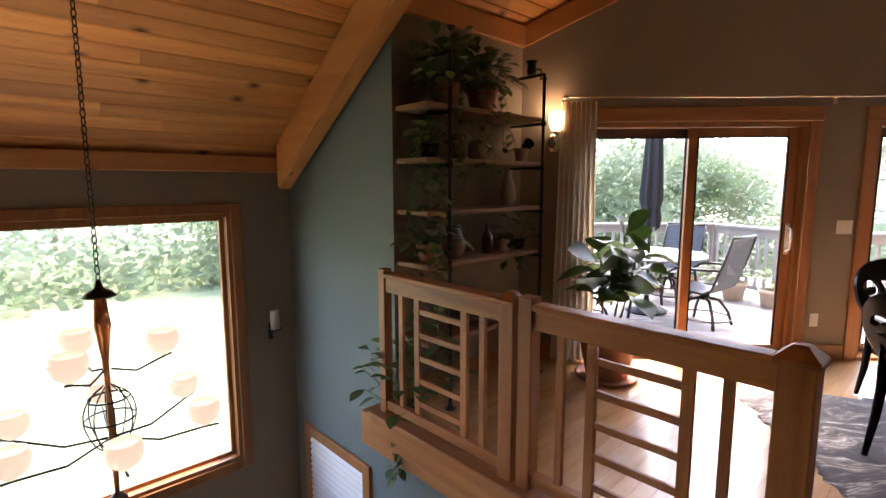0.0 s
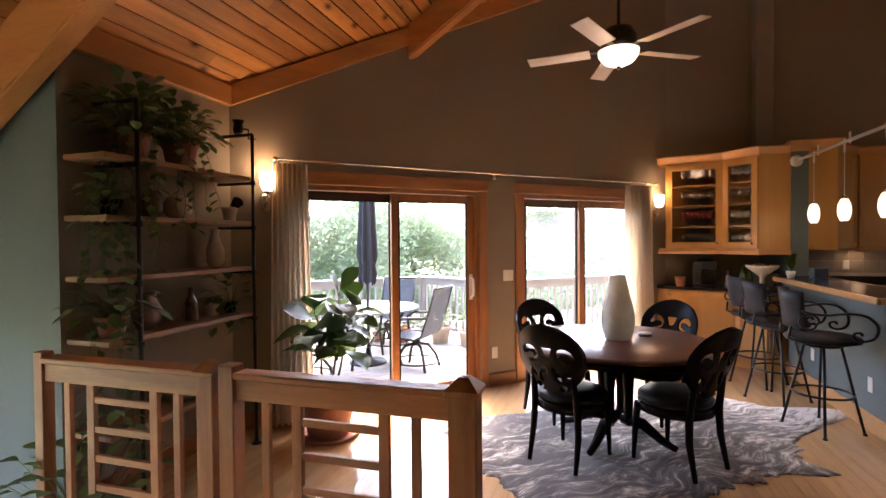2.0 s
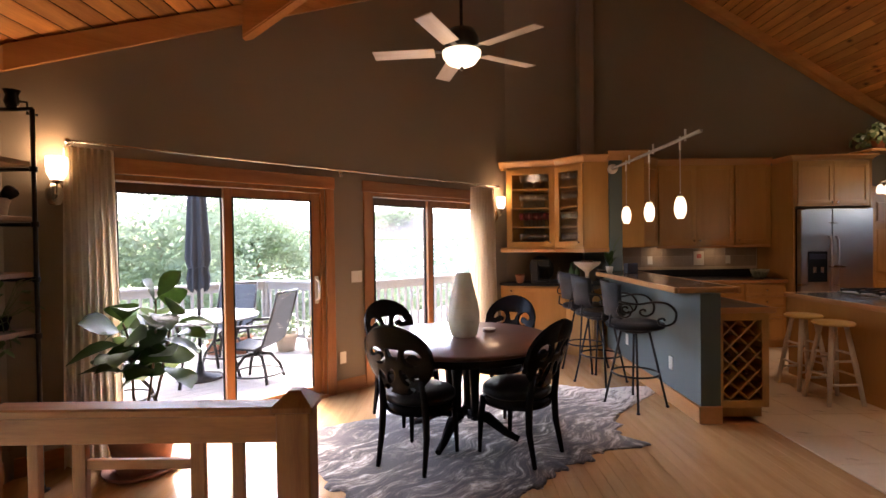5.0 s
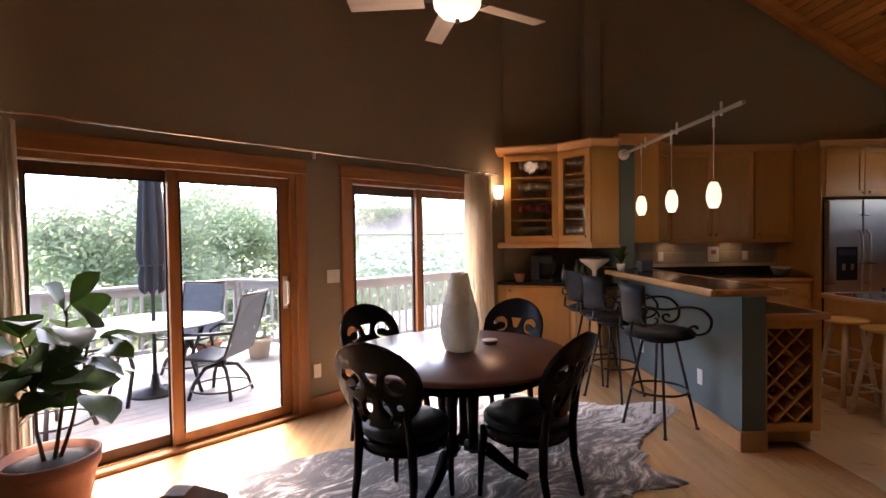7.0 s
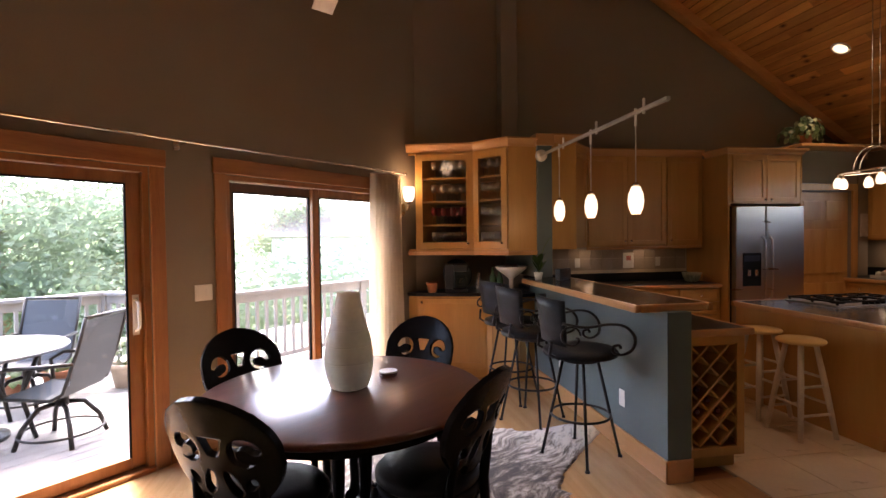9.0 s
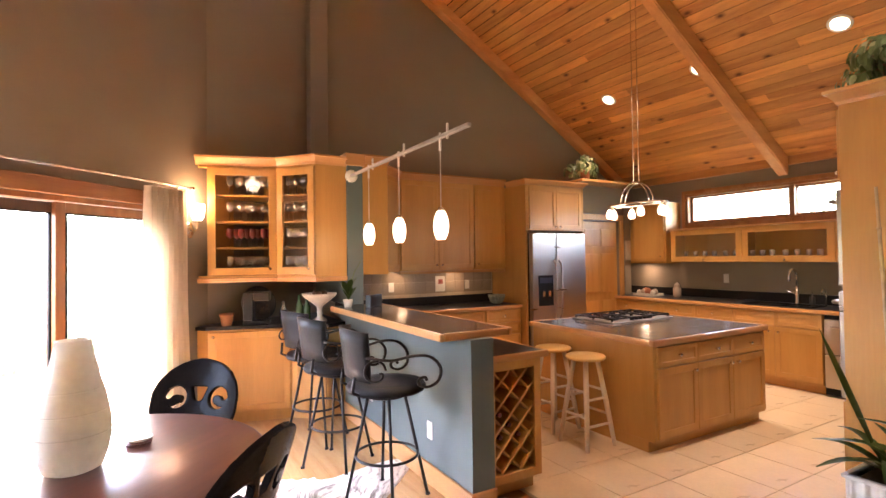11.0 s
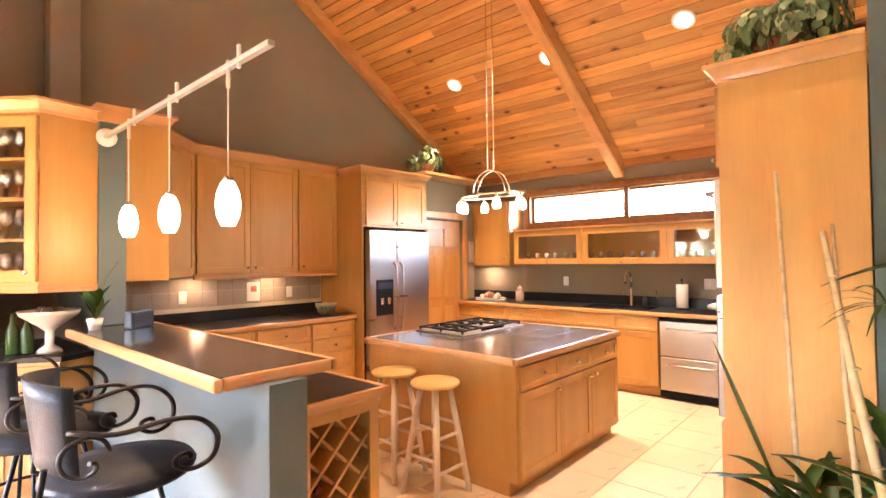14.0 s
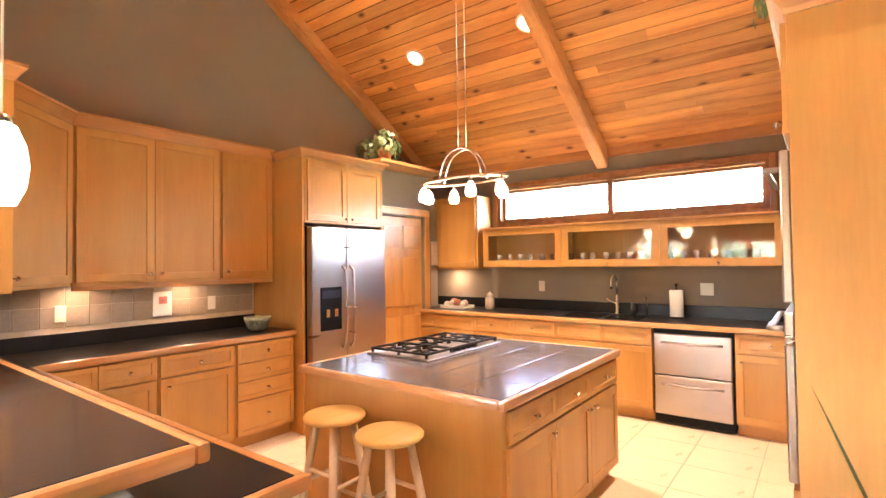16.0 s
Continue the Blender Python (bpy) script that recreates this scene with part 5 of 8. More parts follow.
def dining_chair():
    c = thing("dining_chair", "black lacquered dining chair with a carved round back", "chair", group="chairs round the table")
    back = plate_mask(0.26, 0.27, 0.0065, carved, 0.026)
    for v in back.verts:
        v.co.y -= 0.045 * (1 - (v.co.x / 0.24) ** 2) - 0.02
    part("backrest", back, M_BLACK, c, "carved oval back with scroll openings", pose(0, -0.272, 0.728, 19))
    s = bmesh.new()
    prof = [(0.10, 0.405), (0.225, 0.41), (0.245, 0.43), (0.245, 0.455), (0.225, 0.475), (0.12, 0.49), (0.001, 0.492)]
    lathe(s, prof, 32)
    for v in s.verts:
        v.co.y *= 0.96
        if v.co.y < -0.1:
            v.co.x *= 0.93
    part("seat", s, M_SEAT, c, "padded black leather seat")
    part("seat_frame", lathe(bmesh.new(), [(0.20, 0.345), (0.232, 0.35), (0.238, 0.405), (0.2, 0.405)], 32), M_BLACK, c)
    for sx in (-1, 1):
        part("leg", tube(bmesh.new(), [(sx * 0.165, 0.165, 0.39), (sx * 0.178, 0.18, 0.25), (sx * 0.185, 0.19, 0.0)], [0.026, 0.022, 0.014], 10), M_BLACK, c)
        part("leg", tube(bmesh.new(), [(sx * 0.15, -0.235, 0.60), (sx * 0.16, -0.2, 0.40), (sx * 0.17, -0.205, 0.22), (sx * 0.175, -0.25, 0.0)], [0.018, 0.026, 0.022, 0.015], 10), M_BLACK, c)
    return c


TC = Vector((3.165, 2.905, 0))
RUGZ = 0.012
ch = dining_chair()
spots = [(2.665, 2.835, -73), (3.20, 2.42, 3), (3.13, 3.50, 176), (3.79, 3.08, 99)]
ch.matrix_basis = pose(spots[0][0], spots[0][1], RUGZ, 0, 0, spots[0][2])
for x, y, r in spots[1:]:
    copy_thing(ch, pose(x, y, RUGZ, 0, 0, r))

tb = thing("dining_table", "round dark mahogany dining table on a black pedestal", "table", Matrix.Translation((TC.x, TC.y, RUGZ)))
part("tabletop", lathe(bmesh.new(), [(0.001, 0.705), (0.67, 0.705), (0.693, 0.712), (0.70, 0.722), (0.693, 0.736), (0.68, 0.742), (0.001, 0.742)], 72), M_TABLE, tb)
part("apron", lathe(bmesh.new(), [(0.57, 0.64), (0.60, 0.64), (0.60, 0.705), (0.57, 0.705)], 48, caps=False), M_BLACK, tb)
part("hub", lathe(bmesh.new(), [(0.17, 0.66), (0.17, 0.70), (0.05, 0.704)], 24), M_BLACK, tb)
for i in range(4):
    a = math.radians(20 + 90 * i)
    cx, cy = math.cos(a), math.sin(a)
    part("column", lathe(bmesh.new(), [(0.03, 0.12), (0.042, 0.16), (0.03, 0.22), (0.036, 0.4), (0.045, 0.52), (0.03, 0.58), (0.045, 0.66)], 14, (cx * 0.10, cy * 0.10, 0)), M_BLACK, tb)
    part("foot", tube(bmesh.new(), [(cx * 0.05, cy * 0.05, 0.16), (cx * 0.2, cy * 0.2, 0.15), (cx * 0.34, cy * 0.34, 0.06), (cx * 0.44, cy * 0.44, 0.022)], [0.04, 0.042, 0.03, 0.022], 10), M_BLACK, tb)

vs = thing("vase", "tall frosted glass vase with pale horizontal bands on the table", "vase", Matrix.Translation((3.18, 2.895, RUGZ + 0.742)))
VP = [(0.075, 0.0), (0.095, 0.01), (0.112, 0.06), (0.122, 0.12), (0.121, 0.18), (0.108, 0.26), (0.086, 0.34), (0.067, 0.42), (0.056, 0.48), (0.050, 0.48), (0.061, 0.42), (0.08, 0.34), (0.10, 0.2), (0.06, 0.03)]
part("body", lathe(bmesh.new(), VP, 40), M_VASE, vs)
for z, r in ((0.14, 0.1225), (0.22, 0.1155), (0.30, 0.098)):
    part("band", tube(bmesh.new(), ring(r - 0.002, z, 40), 0.003, 6, True), M_VASE, vs)
cs = thing("coaster_stack", "small dark stack of wooden coasters on the table", "coaster", Matrix.Translation((3.45, 2.875, RUGZ + 0.742)))
for i in range(3):
    part("coaster", lathe(bmesh.new(), [(0.048, 0), (0.05, 0.003), (0.05, 0.007), (0.048, 0.009)], 24, (0.002 * i, 0, 0.0095 * i)), M_TABLE if i < 2 else M_WHITE, cs)

# cowhide rug: an uneven outline on the oak floor
bm = bmesh.new()
rr = random.Random(8)
rim = []
N = 320
cen = (3.40, 2.84)
LOBES = ((-14.5, 0.62, 8), (-64, 0.26, 6), (-37, -0.06, 9), (35, 0.3, 13), (142, 0.42, 15), (178, -0.06, 10), (212, 0.26, 14), (256, -0.06, 10))   # legs and hollows of the hide
for i in range(N):
    d = 360 * i / N
    a = math.radians(d)
    r = 1.0 / math.hypot(math.cos(a) / 1.44, math.sin(a) / 0.86)
    for c, w, k in LOBES:
        q = (d - c + 180) % 360 - 180
        r += w * math.exp(-(q / k) ** 2)
    r += 0.018 * math.sin(23 * a) + 0.014 * math.sin(41 * a + 1) + rr.uniform(-0.016, 0.016)
    rim.append((cen[0] + r * math.cos(a), cen[1] + r * math.sin(a), 0))
layers = []
for f in (0.02, 0.25, 0.5, 0.75, 0.97, 1.0):
    layers.append([bm.verts.new((cen[0] + (x - cen[0]) * f, cen[1] + (y - cen[1]) * f, 0.003 if f == 1.0 else 0.010 + 0.0015 * math.sin(9 * f + 5 * i * 0.1))) for i, (x, y, _) in enumerate(rim)])
for a, b in zip(layers, layers[1:]):
    for i in range(N):
        bm.faces.new((a[i], b[i], b[(i + 1) % N], a[(i + 1) % N])).smooth = True
bm.faces.new(layers[0])
low = [bm.verts.new((x, y, 0.0012)) for x, y, _ in rim]
for i in range(N):
    bm.faces.new((layers[-1][i], low[i], low[(i + 1) % N], layers[-1][(i + 1) % N]))
M_HIDE = mat("cowhide", (0.3, 0.24, 0.2), 0.85)
t_, n_, l_, b_ = nodes_of(M_HIDE)
tc, mp = n_.new("ShaderNodeTexCoord"), n_.new("ShaderNodeMapping")
mp.inputs["Rotation"].default_value = (0, 0, 0.35)
mp.inputs["Scale"].default_value = (1.0, 3.4, 1.0)
warp = n_.new("ShaderNodeTexNoise")
warp.inputs["Scale"].default_value, warp.inputs["Detail"].default_value = 1.6, 2
wm = n_.new("ShaderNodeMix")
wm.data_type, wm.blend_type = "RGBA", "LINEAR_LIGHT"
wm.inputs[0].default_value = 0.35
l_.new(tc.outputs["Object"], warp.inputs["Vector"]), l_.new(tc.outputs["Object"], wm.inputs[6]), l_.new(warp.outputs["Color"], wm.inputs[7])
l_.new(wm.outputs[2], mp.inputs[0])
st = n_.new("ShaderNodeTexNoise")
st.inputs["Scale"].default_value, st.inputs["Detail"].default_value, st.inputs["Roughness"].default_value = 4.6, 9, 0.76
l_.new(mp.outputs[0], st.inputs["Vector"])
pr = ramp(n_, [(0.44, (0.028, 0.020, 0.015)), (0.52, (0.13, 0.10, 0.078)), (0.58, (0.38, 0.33, 0.275)), (0.67, (0.76, 0.70, 0.62))])
big = n_.new("ShaderNodeTexNoise")
big.inputs["Scale"].default_value, big.inputs["Detail"].default_value = 0.9, 3
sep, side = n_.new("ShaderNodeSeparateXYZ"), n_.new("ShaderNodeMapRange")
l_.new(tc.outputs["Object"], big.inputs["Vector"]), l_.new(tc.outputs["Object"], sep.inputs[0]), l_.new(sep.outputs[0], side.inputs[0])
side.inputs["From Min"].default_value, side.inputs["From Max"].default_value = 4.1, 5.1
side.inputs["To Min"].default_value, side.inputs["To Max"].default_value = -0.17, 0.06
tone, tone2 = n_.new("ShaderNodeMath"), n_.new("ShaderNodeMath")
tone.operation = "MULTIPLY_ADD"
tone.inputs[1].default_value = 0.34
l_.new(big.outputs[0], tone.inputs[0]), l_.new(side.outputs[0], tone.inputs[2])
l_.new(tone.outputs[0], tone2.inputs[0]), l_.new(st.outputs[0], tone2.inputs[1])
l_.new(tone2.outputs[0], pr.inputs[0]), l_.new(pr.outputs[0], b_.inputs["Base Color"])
fb = n_.new("ShaderNodeTexNoise")
fb.inputs["Scale"].default_value = 260
bp = n_.new("ShaderNodeBump")
bp.inputs["Strength"].default_value = 0.5
l_.new(mp.outputs[0], fb.inputs["Vector"]), l_.new(fb.outputs[0], bp.inputs["Height"]), l_.new(bp.outputs[0], b_.inputs["Normal"])
b_.inputs["Sheen Weight"].default_value = 0.2
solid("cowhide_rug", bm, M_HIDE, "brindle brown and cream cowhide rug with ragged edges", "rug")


# ---- plants ----
def leaf(bm, base, way, up, length, width, bend=0.25, fold=0.15, wide_at=0.55):
    way, up = Vector(way).normalized(), Vector(up)
    side = way.cross(up)
    if side.length < 1e-3:
        side = way.orthogonal()
    side.normalize()
    nrm = side.cross(way)
    rows = []
    for k in range(6):
        s = k / 5
        w = width / 2 * max(0.02, math.sin(math.pi * s ** (0.75 if wide_at < 0.5 else 1.15)) ** 0.8)
        p = Vector(base) + way * (length * s) - nrm * 0 + Vector((0, 0, -bend * length * s * s))
        rows.append((bm.verts.new(p - side * w + nrm * fold * w), bm.verts.new(p), bm.verts.new(p + side * w + nrm * fold * w)))
    for a, b in zip(rows, rows[1:]):
        for q in ((a[0], a[1], b[1], b[0]), (a[1], a[2], b[2], b[1])):
            bm.faces.new(q).smooth = True


def turned_pot(p, r, h, material, name="pot", soil=True):
    part(name, lathe(bmesh.new(), [(r * 0.68, 0), (r * 0.72, 0.004), (r * 0.95, h * 0.78), (r * 1.04, h * 0.79), (r * 1.06, h), (r * 0.96, h), (r * 0.9, h * 0.86), (r * 0.6, h * 0.5)], 28), material, p)
    if soil:
        part("soil", lathe(bmesh.new(), [(r * 0.86, h * 0.8), (r * 0.6, h * 0.86), (0.001, h * 0.88)], 20), M_SOIL, p)


fg = thing("fiddle_leaf_fig", "fiddle leaf fig in a terracotta pot beside the patio door", "plant", Matrix.Translation((1.30, 4.06, 0)))
part("saucer", lathe(bmesh.new(), [(0.18, 0.0), (0.225, 0.005), (0.24, 0.03), (0.23, 0.03), (0.21, 0.012), (0.001, 0.012)], 30), M_TERRA, fg)
pot = part("pot", lathe(bmesh.new(), [(0.15, 0.013), (0.155, 0.02), (0.21, 0.29), (0.222, 0.295), (0.228, 0.365), (0.208, 0.365), (0.196, 0.32), (0.12, 0.28)], 32), M_TERRA, fg)
part("soil", lathe(bmesh.new(), [(0.199, 0.322), (0.12, 0.338), (0.001, 0.34)], 20), M_SOIL, fg)
rr = random.Random(12)
for k, (dx, dy, top) in enumerate(((-0.07, 0.0, 0.98), (0.06, -0.03, 1.12), (0.14, 0.0, 1.0))):
    pts = [(dx * 0.3, dy * 0.3, 0.325), (dx * 0.7, dy * 0.7, 0.5), (dx + 0.02, dy, 0.8), (dx * 1.4, dy * 1.5, top)]
    part("stem", tube(bmesh.new(), pts, [0.011, 0.009, 0.008, 0.005], 8), M_STEM, fg)
    n_leaf = 16
    for i in range(n_leaf):
        z = 0.62 + (top - 0.60) * (i / n_leaf)
        a = i * 2.4 + k * 1.3 + rr.uniform(-0.3, 0.3)
        el = rr.uniform(-0.1, 0.6) + (0.9 if i > n_leaf - 3 else 0)
        w = Vector((math.cos(a) * math.cos(el), math.sin(a) * math.cos(el), math.sin(el)))
        bm = bmesh.new()
        f = (z - 0.5) / (top - 0.5)
        b0 = Vector((dx * (1 + 0.4 * f), dy * (1 + 0.5 * f), z))
        leaf(bm, b0 + w * 0.03, w, (rr.uniform(-0.7, 0.7), rr.uniform(-0.9, 0.3), 1), rr.uniform(0.22, 0.31), rr.uniform(0.15, 0.22), rr.uniform(0.2, 0.6), 0.2)
        tube(bm, [b0, b0 + w * 0.035], 0.004, 5)
        part("leaf", bm, M_LEAF, fg)

# ---- pipe shelf against the shelf wall (kitchen axes) ----
ps = thing("pipe_shelf", "black iron pipe shelf with five rough pine boards", "shelf", KM)
PV0, PV1, PUA, PUB = SHV + 0.02, SHV + 0.33, 2.52, 3.50
for u in (PUA, PUB):
    part("upright", tube(bmesh.new(), [(PV1, u, 0.0), (PV1, u, 2.30)], 0.013, 8), M_PIPE, ps)
    part("top_arm", tube(bmesh.new(), [(PV1, u, 2.30), (PV0, u, 2.30)], 0.013, 8), M_PIPE, ps)
    part("flange", lathe(bmesh.new(), [(0.04, 0), (0.04, 0.006), (0.018, 0.012), (0.018, 0.03)], 16, (PV1, u, 0)), M_PIPE, ps)
SHZ = (1.955, 1.625, 1.295, 0.955, 0.45)
for z in SHZ:
    part("board", boxes((PV0 - 0.01, PV1 + 0.02 - 0.035, 2.34, PUB - 0.0, z, z + 0.032, 0.005)), M_BOARD, ps, "rough pine board")
    for u in (PUA, PUB):
        part("bracket", tube(bmesh.new(), [(PV1, u, z - 0.014), (PV0, u, z - 0.014)], 0.012, 8), M_PIPE, ps)
        part("coupling", lathe(bmesh.new(), [(0.02, -0.03), (0.021, -0.028), (0.021, 0.0), (0.02, 0.002)], 12, (PV1, u, z)), M_PIPE, ps)


def trailing(name, label, at, n, reach, drop, seed, spread=0.25, size=0.055, pot_r=0.07, pot_h=0.11, pot_mat=None, bush=26, group=""):
    """A potted trailing plant: a bushy head and long vines with small leaves."""
    p = thing(name, label, "plant", Matrix.Translation(at), group)
    r = random.Random(seed)
    turned_pot(p, pot_r, pot_h, pot_mat or M_TERRA)
    bm = bmesh.new()
    for i in range(bush):
        a, el = r.uniform(0, 6.28), r.uniform(0.1, 1.3)
        d = Vector((math.cos(a) * math.cos(el), math.sin(a) * math.cos(el), math.sin(el)))
        L = r.uniform(0.4, 1.0) * spread
        q = Vector((0, 0, pot_h)) + d * L
        tube(bm, [(0, 0, pot_h * 0.8), q * 0.6 + Vector((0, 0, 0.02)), q], 0.0018, 4)
        leaf(bm, q, d + Vector((0, 0, -0.5)), (0, 0, 1), r.uniform(0.8, 1.5) * size * 1.25, r.uniform(0.7, 1.2) * size, 0.3)
    part("foliage", bm, M_LEAFP, p)
    for k in range(n):
        a = r.uniform(*reach)
        d = Vector((math.cos(a), math.sin(a), 0))
        L = drop * r.uniform(0.45, 1.0)
        pts = [Vector((0, 0, pot_h)), d * (pot_r + 0.03) + Vector((0, 0, pot_h + 0.03))]
        q = pts[-1].copy()
        steps = max(4, int(L / 0.05))
        for s in range(steps):
            q = q + Vector((r.uniform(-0.016, 0.016), r.uniform(-0.016, 0.016), -0.05)) + d * 0.006
            pts.append(q.copy())
        bm = bmesh.new()
        tube(bm, pts, 0.0022, 4)
        for s in range(2, len(pts)):
            if r.random() < 0.8:
                b = r.uniform(0, 6.28)
                leaf(bm, pts[s], Vector((math.cos(b), math.sin(b), -0.4)), (0, 0, 1), r.uniform(0.7, 1.3) * size, r.uniform(0.5, 0.9) * size, 0.3)
        part("vine", bm, M_LEAFP, p)
    return p


def onshelf(v, u, k):
    return K(v, u, SHZ[k] + 0.032)


pv = (PV0 + PV1) / 2
out = (math.radians(-160), math.radians(-20))
trailing("pothos", "bushy trailing pothos in a clay pot on the top shelf", onshelf(pv, 2.62, 0), 9, out, 1.25, 3, 0.33, 0.065, 0.10, 0.15, bush=150)
trailing("pothos", "leafy trailing plant in a round orange pot on the top shelf", onshelf(pv, 2.98, 0), 6, out, 0.75, 5, 0.29, 0.06, 0.11, 0.17, bush=130)
trailing("pothos", "small potted vine on a dark pot, hanging past the second shelf", onshelf(pv + 0.02, 2.46, 1), 4, out, 0.7, 6, 0.15, 0.06, 0.06, 0.09, M_BLACK)
trailing("pothos", "trailing plant on the fourth shelf with long vines", onshelf(pv + 0.03, 2.45, 3), 6, out, 1.0, 9, 0.22, 0.065, 0.08, 0.12, bush=36)
trailing("spider_plant", "small potted plant by the curtain on the fourth shelf", onshelf(pv, 3.42, 3), 3, out, 0.2, 19, 0.22, 0.07, 0.05, 0.08, M_BLACK)
trailing("wall_vine", "leggy trailing vine in a pot on the railing ledge", K(-2.42, RU + 0.11, 0.0), 7, (math.radians(190), math.radians(290)), 0.5, 14, 0.50, 0.07, 0.07, 0.12, bush=60)


def jar(name, label, cat, prof, at, material, n=24):
    p = thing(name, label, cat, Matrix.Translation(at))
    part("body", lathe(bmesh.new(), prof, n), material, p)
    return p


M_CLAYP = mottled("pale_clay", (0.45, 0.36, 0.28), 0.2, 0.6, 9, 0.2)
M_BROWNG = mottled("brown_glaze", (0.10, 0.05, 0.03), 0.4, 0.3, 12, 0.1)
jar("clay_vase", "slim pale clay vase on the third shelf", "vase", [(0.035, 0), (0.06, 0.05), (0.062, 0.12), (0.035, 0.2), (0.026, 0.24), (0.036, 0.27), (0.03, 0.27), (0.02, 0.23)], onshelf(pv, 3.28, 2), M_CLAYP)
jar("brown_jar", "brown glazed jar on the second shelf", "jar", [(0.05, 0), (0.07, 0.05), (0.065, 0.11), (0.04, 0.14), (0.045, 0.16), (0.035, 0.16)], onshelf(pv, 2.74, 1), M_BROWNG)
jar("round_jar", "round speckled jar on the second shelf", "jar", [(0.045, 0), (0.085, 0.04), (0.09, 0.09), (0.06, 0.14), (0.03, 0.15), (0.02, 0.14)], onshelf(pv, 2.95, 1), M_CLAYP)
jar("bottle", "dark bottle on the fourth shelf", "bottle", [(0.04, 0), (0.042, 0.12), (0.018, 0.17), (0.015, 0.22), (0.012, 0.22)], onshelf(pv, 3.05, 3), M_BROWNG)
jar("painted_vase", "brown and white painted vase on the fourth shelf", "vase", [(0.05, 0), (0.08, 0.06), (0.085, 0.12), (0.05, 0.19), (0.06, 0.22), (0.05, 0.22), (0.04, 0.19)], onshelf(pv, 2.70, 3), M_BROWNG)
jar("mug", "pale mug on the fourth shelf", "mug", [(0.04, 0), (0.045, 0.01), (0.045, 0.09), (0.04, 0.09), (0.038, 0.015)], onshelf(pv, 3.24, 3), M_CLAYP)
bk = thing("woven_basket", "dark woven basket on the bottom shelf", "basket", Matrix.Translation(onshelf(pv, 3.0, 4)))
part("body", lathe(bmesh.new(), [(0.10, 0), (0.13, 0.02), (0.15, 0.16), (0.14, 0.16), (0.12, 0.02)], 26), M_STEM, bk)
for z in (0.04, 0.08, 0.12, 0.155):
    part("band", tube(bmesh.new(), ring(0.132 + 0.12 * z, z, 28), 0.006, 6, True), M_STEM, bk)
gm = thing("meat_grinder", "old black hand grinder clamped on the pipe arm", "grinder", Matrix.Translation(K(PV1 - 0.12, PUB, 2.314)))
part("body", lathe(bmesh.new(), [(0.03, 0), (0.04, 0.03), (0.03, 0.07), (0.045, 0.10), (0.04, 0.10)], 16), M_IRON, gm)
part("crank", tube(bmesh.new(), [(0, 0, 0.04), (0.07, 0, 0.04), (0.07, 0, -0.03), (0.12, 0, -0.03)], 0.008, 8), M_IRON, gm)
pt = thing("flower_pot", "small clay pot with a dark cup lying in it", "pot", Matrix.Translation(onshelf(pv + 0.06, 3.36, 1)))
turned_pot(pt, 0.055, 0.10, M_CLAYP)
part("cup", lathe(bmesh.new(), [(0.03, 0), (0.04, 0.06), (0.036, 0.06)], 16), M_BLACK, pt, m=pose(0.03, 0, 0.11, 60, 0, 30))


